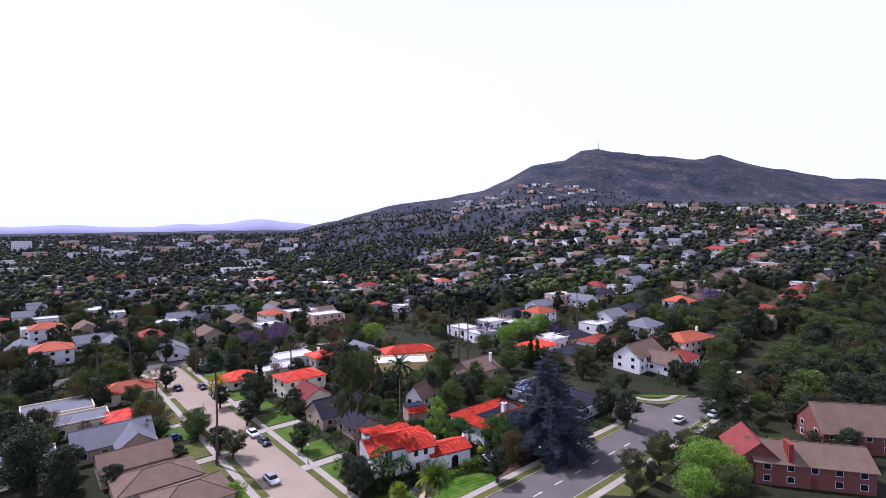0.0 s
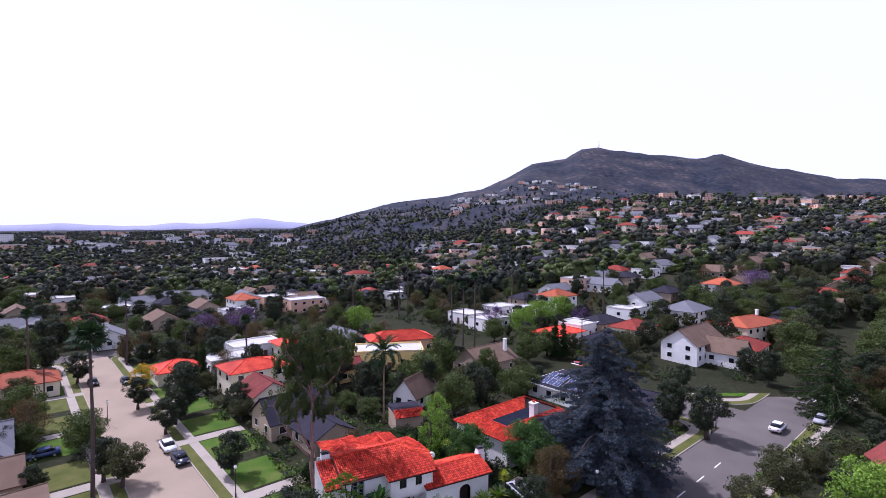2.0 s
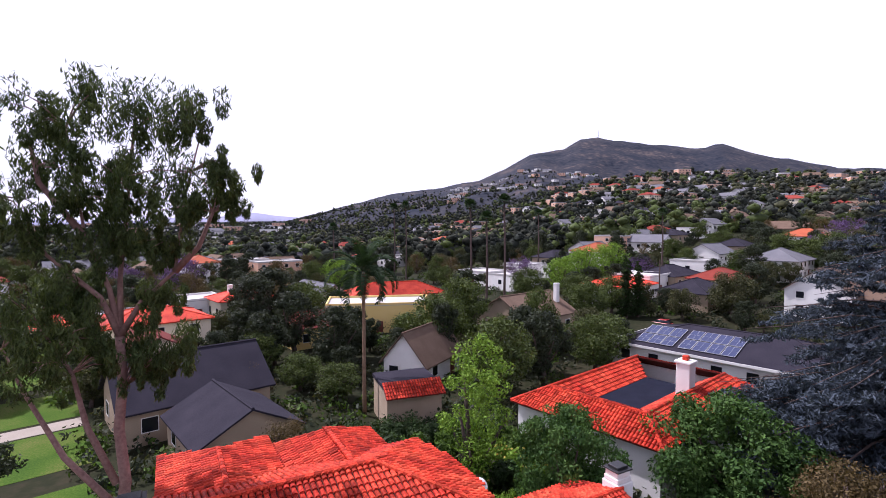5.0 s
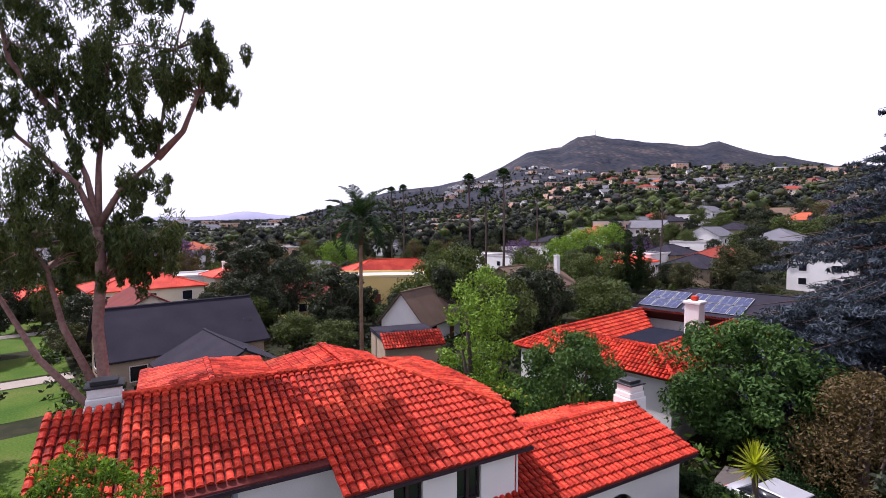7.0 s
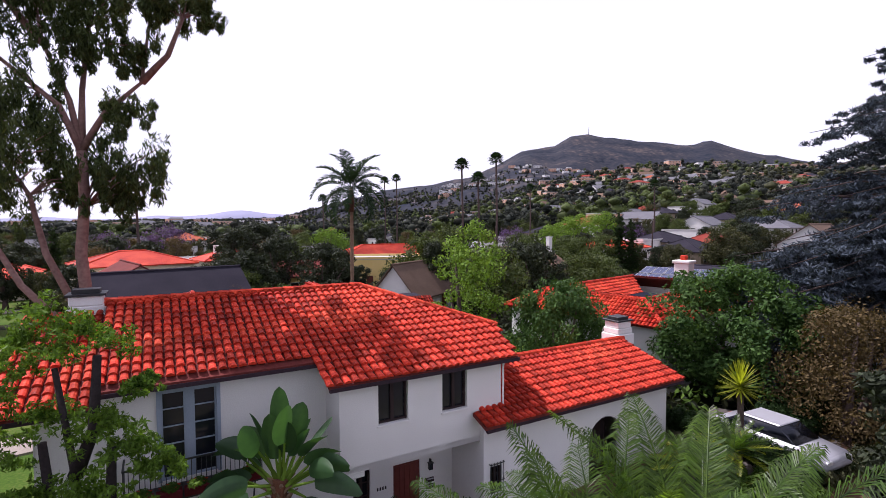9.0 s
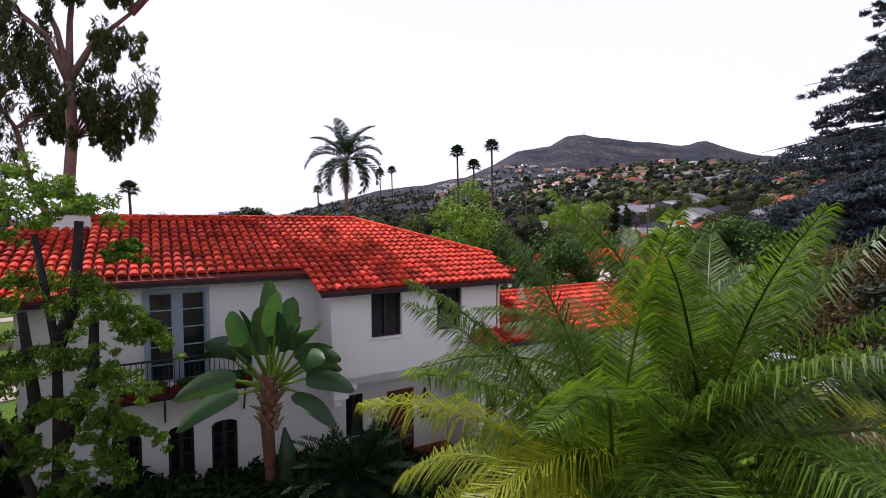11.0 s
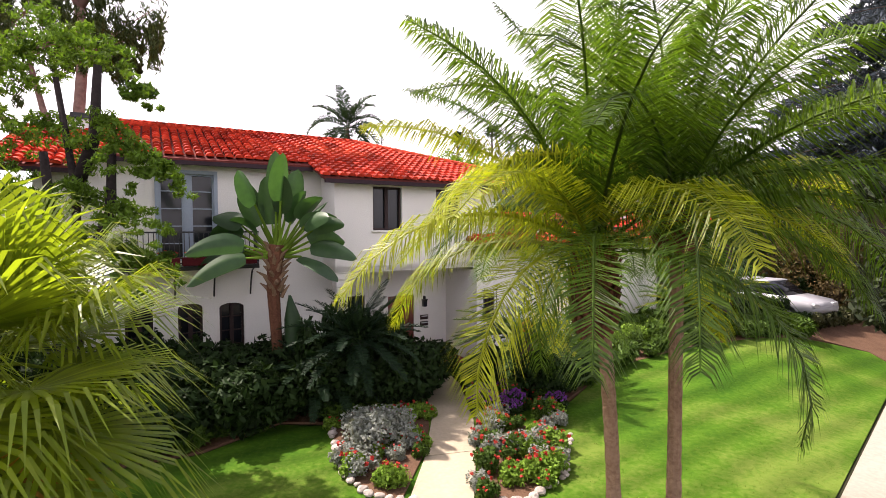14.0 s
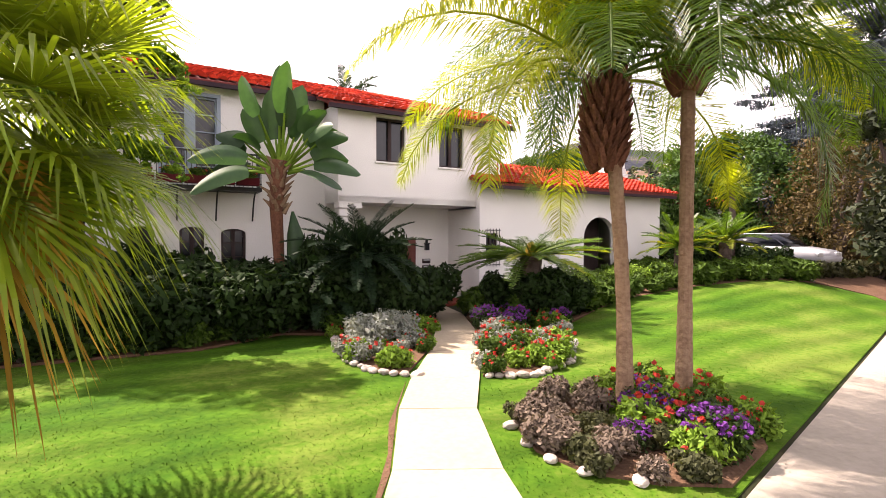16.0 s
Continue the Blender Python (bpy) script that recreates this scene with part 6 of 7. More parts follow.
# path slabs, each a piece with a joint between
path = thing("garden_path", "pale curved concrete garden path to the front door", "path", kind="structure")
for k in range(len(PATH_L) - 1):
    a0, a1, b0, b1 = Vector(PATH_L[k]), Vector(PATH_L[k + 1]), Vector(PATH_R[k]), Vector(PATH_R[k + 1])
    g0, g1 = a0.lerp(a1, 0.004), a0.lerp(a1, 0.996)
    h0, h1 = b0.lerp(b1, 0.004), b0.lerp(b1, 0.996)
    part("paving_slab", prism(bmesh.new(), [tuple(g0), tuple(h0), tuple(h1), tuple(g1)], YZ - 0.06, YZ + 0.055 + 0.002 * (k % 2)), M_CONCRETE, path)
# porch floor
plate("porch_floor", [gp(0.5, 0.3), gp(4.7, 0.3), gp(4.7, 2.0), gp(0.5, 2.0)], YZ - 0.05, YZ + 0.08, M_BRICK, "red brick porch floor", "floor")
# dark soil edge where the path bends
plate("path_edge", [(-2.04, 38.6), (-1.95, 40.4), (-2.0, 41.2), (-1.93, 42.0), (-1.86, 42.9), (-1.93, 41.6), (-1.9, 40.0)], YZ - 0.05, YZ + 0.028, M_SOIL, "bare soil edge along the path", "soil")
BED_L = [(-1.87, 43.15), (-2.4, 43.35), (-2.95, 44.1), (-3.5, 46.0), (-2.7, 47.6), (-1.45, 47.6), (-1.42, 46.0), (-1.55, 44.6)]
BED_R = [(-0.68, 43.05), (0.1, 43.05), (0.85, 43.8), (1.5, 45.6), (1.9, 47.2), (-0.5, 48.2), (-0.37, 46.4), (-0.46, 44.8)]
BED_F = [(-0.55, 41.2), (-0.45, 40.4), (-0.1, 39.95), (0.5, 39.7), (1.1, 39.65), (1.95, 40.4), (2.5, 41.6), (1.6, 42.3), (0.3, 42.1)]
BED_H = [gp(-7, 1.4), gp(0.4, 0.2), gp(1.9, 0.1), (-1.6, 48.6), (-1.6, 47.6), (-3.4, 46.3), (-4.7, 46.4), (-5.8, 45.0), (-9.5, 43.4), (-10.5, 45.0)]
BED_C = [gp(4.6, 0.05), gp(13.6, 0.05), (9.4, 52.5), (11.2, 51.2), (11.0, 51.0), (9.0, 50.8), (6.4, 50.2), (4.2, 49.3), (2.9, 48.2), (1.9, 47.2), (-0.5, 48.3)]
BED_E = [(11.2, 51.2), (12.9, 50.9), st(26.2, 3.05), st(33, 3.05), (16.5, 57.0), (14.4, 54.2), (12.3, 52.8)]
DRIVE = [gp(13.6, 0.05), (9.4, 52.5), (11.2, 51.2), (12.3, 52.8), (14.4, 54.2), (16.5, 57.0), (12.4, 59.6)]
for nm, bed in (("path_left", BED_L), ("path_right", BED_R), ("palms", BED_F), ("house", BED_H)):
    plate("bed_" + nm, bed, YZ - 0.05, YZ + 0.05, M_SOIL, "brown soil planting bed", "flower bed")
sheet("bed_wing", BED_C, 0.03, M_SOIL, "brown soil planting bed before the low wing", "flower bed")
sheet("bed_east", BED_E, 0.03, M_SOIL, "brown mulched bed beyond the lawn", "flower bed")
sheet("drive_home", DRIVE, 0.04, M_ASPHALT, "raised grey drive beside the house", "drive")

# grass blades over the nearer lawn
pts = []
gr = np.random.default_rng(3)
lx, ly = gr.uniform(-10.5, 12.0, 150000), 37.2 + 17 * gr.random(150000) ** 1.5
hole = [[(a, b) for a, b in PATH_L] + [(a, b) for a, b in PATH_R][::-1], BED_L, BED_R, BED_F]
for x, y in zip(lx, ly):
    if inside(x, y, LAWN) and not any(inside(x, y, h_) for h_ in hole):
        pts.append((x, y))
pts = np.array(pts)
n = len(pts)
hgt = gr.uniform(0.007, 0.016, n)
tilt = gr.normal(size=(n, 3)) * np.array([1, 1, 0.1]) + np.array([0, 0, 0.55])
tilt /= np.linalg.norm(tilt, axis=1)[:, None]
wv = np.cross(tilt, np.array([0, 0, 1.0]))
wv /= np.linalg.norm(wv, axis=1)[:, None]
c = np.column_stack([pts, [gz(x, y) + 0.02 for x, y in pts]]) + tilt * hgt[:, None]
tagged(new("lawn_grass", quads_mesh("lawn_grass", c, tilt * hgt[:, None], wv * gr.uniform(0.005, 0.009, n)[:, None], M_BLADE)), "short bright green mown grass", "grass", kind="stuff")

# edging stones
pr = random.Random(23)
STONES = []
for k in range(4):
    b = bmesh.new()
    bmesh.ops.create_icosphere(b, subdivisions=2, radius=0.1)
    for v in b.verts:
        v.co *= 1 + 0.35 * noise.noise(v.co * 9 + Vector((k * 7, 0, 0)))
        v.co.z *= 0.7
    me = bpy.data.meshes.new("stone")
    b.to_mesh(me)
    b.free()
    me.materials.append(M_STONE)
    STONES.append(me)


def stones(line, n):
    pts_ = [Vector(p) for p in line]
    tot = sum((b_ - a_).length for a_, b_ in zip(pts_, pts_[1:]))
    for k in range(n):
        d = tot * (k + 0.5) / n + pr.uniform(-0.03, 0.03)
        for a_, b_ in zip(pts_, pts_[1:]):
            L = (b_ - a_).length
            if d <= L:
                p = a_.lerp(b_, d / L)
                break
            d -= L
        ob = new("edging_stone", STONES[k % 4])
        s = pr.uniform(0.45, 1.0)
        ob.matrix_basis = pose(p.x + pr.uniform(-.03, .03), p.y + pr.uniform(-.03, .03), YZ + 0.06, 0, 0, pr.uniform(0, 360)) @ Matrix.Diagonal((s * 1.2, s, s, 1))
        tagged(ob, "rounded pale edging stone beside a flower bed", "stone", "edging stones of the beds")


stones([(-1.6, 43.1), (-2.4, 43.3), (-2.98, 44.1), (-3.5, 46.0)], 20)
stones([(-0.7, 43.0), (0.1, 43.0), (0.88, 43.75), (1.5, 45.5)], 20)
stones([(-0.6, 41.2), (-0.5, 40.4), (-0.1, 39.9), (0.5, 39.65)], 5)


# ---- small plants ----
def bush_meshes(seed, r, h, leaf_mat, leaf, n, bloom_mat=None, blooms=0, bsize=0.026, spiky=False):
    sr = random.Random(seed)
    cl = [(sr.uniform(-r, r) * 0.6, sr.uniform(-r, r) * 0.6, h * sr.uniform(0.3, 0.75), r * sr.uniform(0.35, 0.55)) for _ in range(12)]
    fol = leaf_cloud("foliage", cl, n // 12, leaf, leaf_mat, -0.4 if spiky else 0.1, min(1.2, h / r), 0.3 if spiky else 0.5)
    blo = None
    if bloom_mat:
        cb = []
        for _ in range(blooms):
            a, q = sr.uniform(0, math.tau), r * sr.random() ** 0.5 * 0.95
            cb.append((q * math.cos(a), q * math.sin(a), h * (0.75 + 0.35 * (1 - (q / r) ** 2)) * sr.uniform(0.8, 1.05), bsize * 1.2))
        blo = leaf_cloud("bloom", cb, 12, bsize, bloom_mat, 0, 0.7, 0.9)
    b = bmesh.new()
    for x, y, z, _ in cl[:7]:
        tube(b, [(x * 0.15, y * 0.15, -0.05), (x * 0.6, y * 0.6, z * 0.55), (x, y, z)], [0.02 * r + 0.004, 0.014 * r + 0.003, 0.003], 5, False)
    stems = bpy.data.meshes.new("stems")
    b.to_mesh(stems)
    b.free()
    stems.materials.append(M_BARK)
    return fol, blo, stems


B_SILVER = bush_meshes(1, 0.42, 0.5, M_SILVER, 0.035, 2600)
B_SILVER2 = bush_meshes(2, 0.25, 0.32, M_SILVER, 0.03, 1300, M_FLOWER_RED, 4)
B_RED = bush_meshes(3, 0.24, 0.34, M_LEAF_MID, 0.035, 1100, M_FLOWER_RED, 7, 0.018)
B_YEL = bush_meshes(4, 0.2, 0.26, M_LEAF_LIGHT, 0.03, 800, M_FLOWER_YELLOW, 26, 0.028)
B_PUR = bush_meshes(5, 0.3, 0.36, M_LEAF_DARK, 0.03, 800, M_FLOWER_PURPLE, 110, 0.016)
B_SUC = bush_meshes(6, 0.2, 0.26, M_SUCCULENT, 0.03, 1100, None)
B_SUC2 = bush_meshes(7, 0.17, 0.24, M_LEAF_OLIVE, 0.03, 900, None)
B_GRN = bush_meshes(8, 0.26, 0.34, M_LEAF_LIGHT, 0.04, 1000, M_FLOWER_RED, 4)
B_STRAP = bush_meshes(9, 0.35, 0.55, M_LEAF_MID, 0.13, 700, None, spiky=True)
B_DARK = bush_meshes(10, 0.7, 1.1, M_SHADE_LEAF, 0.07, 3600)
B_LIME = bush_meshes(11, 0.7, 0.8, M_LEAF_LIGHT, 0.07, 2600, None, spiky=True)
B_MAG = bush_meshes(12, 0.3, 0.45, M_LEAF_DARK, 0.035, 900, M_FLOWER_PURPLE, 70, 0.017)


def by_car(x, y):
    """Whether a place lies under the car in the drive."""
    d = Vector((x - 11.9, y - 54.6))
    return abs(d.dot(Vector((-0.4226, 0.9063)))) < 2.9 and abs(d.dot(Vector((0.9063, 0.4226)))) < 1.5


def plant(name, meshes, x, y, s, label, group="", rot=None, sz=None, cat="plant"):
    t = thing(name, label, cat, pose(x, y, (gz(x, y) if y < 60 else YZ) + 0.04, 0, 0, pr.uniform(0, 360) if rot is None else rot) @ Matrix.Diagonal((s, s, sz or s, 1)), group)
    mesh_part("foliage", meshes[0], t)
    mesh_part("stems", meshes[2], t)
    if meshes[1]:
        mesh_part("bloom", meshes[1], t)
    return t


def fill(bed, n, choices, group, grow=1.0, gap=0.16):
    """Plants scattered in a bed; choices: (name, meshes, label, test)."""
    xs, ys_ = [p[0] for p in bed], [p[1] for p in bed]
    put, tries = [], 0
    while len(put) < n and tries < 6000:
        tries += 1
        x, y = pr.uniform(min(xs), max(xs)), pr.uniform(min(ys_), max(ys_))
        if not inside(x, y, bed) or any((x - a) ** 2 + (y - b_) ** 2 < gap ** 2 for a, b_ in put):
            continue
        ok = [c_ for c_ in choices if c_[3](x, y)]
        if not ok:
            continue
        c_ = pr.choice(ok)
        plant(c_[0], c_[1], x, y, grow * pr.uniform(0.75, 1.25), c_[2], group)
        put.append((x, y))


for x, y, s in ((-2.55, 44.9, 1.15), (-2.25, 45.5, 1.2), (-2.75, 45.6, 1.0), (-2.0, 45.2, 0.9)):
    plant("silver_bush", B_SILVER, x, y, s, "rounded silver-grey leaved bush")
T_ = lambda x, y: True
fill(BED_L, 34, [("geranium", B_RED, "red-flowering geranium in the bed", lambda x, y: x > -2.4), ("marigold", B_YEL, "yellow-flowering bedding plant", lambda x, y: y < 44.6), ("silver_plant", B_SILVER2, "small silver-grey bedding plant", T_), ("garden_plant", B_GRN, "low green plant with red blooms", T_)], "plants of the path beds", 0.9)
fill(BED_R, 52, [("geranium", B_RED, "red-flowering geranium in the bed", lambda x, y: x > 0.1 or y < 45), ("silver_plant", B_SILVER2, "small silver-grey bedding plant", T_), ("garden_plant", B_GRN, "low green plant with red blooms", lambda x, y: x > -0.1), ("marigold", B_YEL, "yellow-flowering bedding plant", lambda x, y: x < 0 and y < 44.6), ("purple_plant", B_MAG, "purple-flowering plant in the bed", lambda x, y: y > 46)], "plants of the path beds", 0.9)
fill(BED_F, 70, [("succulent", B_SUC, "brownish succulent with upright rosettes", lambda x, y: x < 0.75), ("succulent", B_SUC2, "grey-green succulent cluster under the palms", lambda x, y: x < 0.9), ("geranium", B_RED, "red-flowering geranium under the palms", lambda x, y: x > 1.35), ("garden_plant", B_GRN, "low green plant with red blooms", lambda x, y: x > 0.6 or y > 41.6)], "plants under the palms", 0.95, 0.13)
for x, y, s in ((0.95, 41.0, 1.1), (1.3, 40.3, 1.2), (1.55, 41.0, 0.85), (0.55, 40.45, 0.7), (1.1, 41.55, 1.0)):
    plant("statice", B_PUR, x, y, s, "purple flowering cushion under the palms")
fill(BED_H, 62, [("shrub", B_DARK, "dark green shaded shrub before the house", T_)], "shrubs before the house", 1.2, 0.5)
fill(BED_H, 26, [("strap_leaf_plant", B_STRAP, "strap-leaved green plant at the lawn's edge", lambda x, y: y < 46.6 + 0.35 * (x + 4))], "strap-leaved plants", 1.0, 0.3)
fill(BED_C, 105, [("strap_leaf_plant", B_STRAP, "strap-leaved green plant at the lawn's edge", lambda x, y: (Vector((x, y)) - Vector((-4, 48.6))).dot(Vector((-0.4756, 0.8796))) < -0.9), ("shrub", B_DARK, "dark green shrub before the low wing", lambda x, y: x < 2.5 and y < 48.5)], "plants before the low wing", 1.0, 0.36)
for x, y, s in ((2.6, 49.2, 0.9), (3.4, 49.8, 0.8), (1.6, 48.7, 0.8), (4.3, 50.4, 0.8), (5.2, 51.0, 0.75), (6.0, 51.6, 0.7), (2.1, 48.2, 0.6)):
    plant("lime_shrub", B_LIME, x, y, s, "lime green grassy shrub before the low wing")
for x, y, s in ((8.2, 53.0, 1.0), (9.2, 53.6, 1.1), (10.3, 54.6, 1.0), (11.2, 55.2, 1.1), (12.4, 56.2, 0.9), (13.8, 56.8, 0.9), (7.3, 52.2, 0.8), (15.2, 58.2, 1.1), (16.8, 59.0, 1.2)):
    if not by_car(x, y):
        plant("shrub", B_DARK, x, y, s, "dark green shrub beside the drive")


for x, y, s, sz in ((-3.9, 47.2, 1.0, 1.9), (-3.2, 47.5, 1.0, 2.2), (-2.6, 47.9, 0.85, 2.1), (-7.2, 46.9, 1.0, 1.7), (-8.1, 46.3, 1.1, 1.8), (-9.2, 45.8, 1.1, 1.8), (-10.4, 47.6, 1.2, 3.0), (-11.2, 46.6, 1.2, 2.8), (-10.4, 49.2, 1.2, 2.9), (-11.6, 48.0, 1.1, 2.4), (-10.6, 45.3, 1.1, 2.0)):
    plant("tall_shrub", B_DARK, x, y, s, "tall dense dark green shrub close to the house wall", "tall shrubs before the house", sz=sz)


# ---- cycads, yucca, bird of paradise ----
def cycad(x, y, h, L, n, mats, label, seed, elev=(0.0, 1.1), tr=0.2, name="cycad", width=0.2, curl=0.8):
    return feather_palm(name, x, y, gz(x, y), h, label, seed, n, L, mats, width=width, leaflets=36, tr=tr, bark=M_BARK, elev=elev, curl=curl, rings=True, vee=0.35, droop=0.1)


sago = cycad(1.1, 47.9, 1.55, 1.75, 54, (M_FROND, M_FROND_YELLOW), "round sago cycad with stiff green fronds", 3, elev=(-0.1, 0.42), width=0.24, curl=0.5, tr=0.26)
b = bmesh.new()
tube(b, [(0, 0, 1.5), (0, 0, 1.62), (0, 0, 1.8), (0, 0, 1.92)], [0.10, 0.16, 0.12, 0.03], 10)
part("cone", b, M_DEAD_FAN, sago, "orange-brown cone")
cycad(6.9, 51.6, 1.1, 1.2, 34, (M_FROND, M_FROND_YELLOW), "sago cycad with stiff yellow-green fronds", 6)
cycad(8.9, 52.4, 1.2, 1.3, 34, (M_FROND, M_FROND_YELLOW), "sago cycad beside the drive", 8)
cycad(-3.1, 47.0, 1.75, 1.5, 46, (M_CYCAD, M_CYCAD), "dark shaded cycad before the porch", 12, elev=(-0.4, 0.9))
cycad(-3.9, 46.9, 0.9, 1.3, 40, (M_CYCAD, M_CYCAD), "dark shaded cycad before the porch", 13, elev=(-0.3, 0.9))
yu = thing("yucca", "tall yucca with a spiky yellow-green head", "plant", pose(9.6, 53.2, gz(9.6, 53.2)))
b = bmesh.new()
tube(b, [(0, 0, -0.1), (0.08, 0, 1.6), (0, 0, 3.1)], [0.13, 0.1, 0.11], 8)
part("trunk", b, M_BARK, yu)
b = bmesh.new()
for k in range(120):
    a, el = k * 2.399, -0.5 + 2.0 * k / 120
    d = Vector((math.cos(a) * math.cos(el), math.sin(a) * math.cos(el), math.sin(el)))
    s_ = d.cross(Vector((0, 0, 1))).normalized() * 0.03
    p0 = Vector((0, 0, 3.1 + 0.3 * k / 120))
    va = [b.verts.new(q) for q in (p0 - s_, p0 + s_, p0 + d * 0.5 + s_, p0 + d * 0.85, p0 + d * 0.5 - s_)]
    b.faces.new(va)
part("leaves", b, M_FROND_YELLOW, yu)

bop = thing("bird_of_paradise", "giant bird of paradise with paddle leaves and brown trunk", "plant", pose(-5.0, 47.35, YZ))
b = bmesh.new()
tube(b, [(0.02, 0, -0.1), (-0.03, 0, 1.5), (-0.1, 0, 2.9), (0.0, 0, 3.95)], [0.13, 0.12, 0.15, 0.20], 10)
part("trunk", b, M_FIBRE, bop)
br = random.Random(2)
b = bmesh.new()
for k in range(34):
    a, zz = k * 2.4, 2.7 + 1.2 * k / 34
    p0 = Vector((0.13 * math.cos(a) - 0.05, 0.13 * math.sin(a), zz))
    o = Vector((math.cos(a), math.sin(a), br.uniform(0.4, 1.8))).normalized()
    tube(b, [p0, p0 + o * 0.14, p0 + o * br.uniform(0.22, 0.42) + Vector((0, 0, -0.06))], [0.06, 0.045, 0.012], 5)
part("leaf_bases", b, M_BARK_PALM, bop, "ragged dry brown leaf bases")
for k in range(26):
    q_ = 2 * ((k * 7) % 26) / 25 - 1
    ang = math.copysign(abs(q_) ** 1.25, q_) * 92 + br.uniform(-9, 9)
    a = math.radians(ang)
    ll, stalk = br.uniform(0.85, 1.25), br.uniform(0.7, 1.7) * (1.1 - abs(ang) / 260)
    out = Vector((math.sin(a) * 0.95, br.uniform(-0.8, 0.7), math.cos(a) * 1.15)).normalized()
    p0 = Vector((0.2 * math.sin(a), 0.1 * br.uniform(-1, 1), 3.65 + 0.25 * math.cos(a)))
    p1 = p0 + out * stalk * 0.7
    b = bmesh.new()
    tube(b, [p0, p0.lerp(p1, 0.5), p1], [0.05, 0.035, 0.025], 6)
    part("stalk", b, M_LEAF_LIGHT, bop)
    b = bmesh.new()
    side = out.cross(Vector((br.uniform(-1.6, 1.6), 1, br.uniform(-1.2, 1.2)))).normalized()
    nm = side.cross(out).normalized()
    rows_ = []
    for i in range(11):
        t = i / 10
        w = 0.27 * math.sin(math.pi * (0.06 + 0.94 * t) ** 0.8) ** 0.52 * (1.0 if k % 3 else 0.85)
        c0 = p1 + out * ll * t + Vector((0.10 * ll * t * t * math.sin(a), 0, -0.8 * ll * t * t * max(0.0, abs(math.sin(a)) - 0.35)))
        rows_.append([b.verts.new(c0 + side * w * s_ + nm * (abs(s_) * 0.35 * w)) for s_ in (-1, -0.5, 0, 0.5, 1)])
    for r0, r1 in zip(rows_, rows_[1:]):
        for j in range(4):
            b.faces.new((r0[j], r0[j + 1], r1[j + 1], r1[j]))
    part("leaf", b, M_BANANA, bop, smooth=True)
b = bmesh.new()
tube(b, [(0.32, -0.05, 0.2), (0.36, -0.05, 1.2), (0.36, -0.05, 2.2), (0.30, -0.05, 2.75)], [0.05, 0.2, 0.19, 0.03], 10)
part("folded_leaf", b, M_BANANA, bop, smooth=True)

# ---- feathery tree before the left wing ----
ft = thing("feathery_tree", "slender tree with dark forked trunk and feathery light green tufts", "tree", pose(-8.2, 45.2, YZ) @ Matrix.Diagonal((1.12, 1.12, 1.16, 1)))
b = bmesh.new()
arms = [[(0, 0, -0.1), (-0.05, 0, 1.3), (-0.6, 0, 2.6), (-1.3, 0, 3.8), (-1.7, 0.1, 5.6)], [(-0.05, 0, 1.3), (0.05, 0, 2.8), (0.0, 0.1, 4.4), (-0.2, 0, 6.2)], [(0.05, 0, 2.8), (0.7, -0.1, 4.0), (0.75, -0.1, 5.0)], [(0.0, 0.1, 4.4), (0.4, 0, 5.2), (0.5, 0, 6.4)], [(-0.6, 0, 2.6), (-0.3, 0, 3.6), (-0.45, 0, 5.0)]]
for L in arms:
    tube(b, L, [0.12, 0.09, 0.065, 0.045, 0.03][:len(L)], 7)
part("trunk", b, M_BARK_DARK, ft, smooth=True)
tufts = [(-1.8, 0, 5.8, .5), (-1.3, 0, 6.3, .5), (-0.2, 0, 6.9, .55), (0.3, 0, 6.7, .5), (-0.7, 0, 6.5, .45), (0.7, -.1, 5.2, .5), (1.15, -.2, 4.9, .45), (-0.4, .1, 5.3, .5), (-1.2, -.2, 4.7, .5), (0.35, -.3, 4.2, .5), (1.0, -.2, 3.9, .45), (-0.6, -.3, 4.2, .4), (1.5, -.1, 4.6, .35), (-1.9, .2, 4.9, .5), (0.1, -.2, 3.5, .35), (1.25, 0, 5.9, .3), (0.9, -.3, 3.3, .35), (-1.4, -.1, 3.7, .3), (0.9, -.3, 2.7, .4), (1.3, -.2, 3.2, .35), (-0.9, -.3, 3.2, .35), (-1.9, 0, 4.2, .4), (0.4, -.3, 2.3, .3), (-0.2, -.3, 2.9, .35)]
fine, fr_ = [], random.Random(77)
for x, y, z, r in tufts:
    for k in range(36):
        q = fr_.uniform(0, 1.5) * r
        a = fr_.uniform(0, math.tau)
        fine.append((x + q * math.cos(a), y + q * math.sin(a), z + r * 0.35 - 0.45 * q * q / r + fr_.gauss(0, r) * 0.22, r * 0.26))
mesh_part("crown", leaf_cloud("crown", fine, 40, 0.05, leafy("feather_leaf", (0.09, 0.19, 0.028), (0.22, 0.36, 0.05), 0.4, dim=0.56), 0.5, 0.6, 0.32, 0.6), ft)

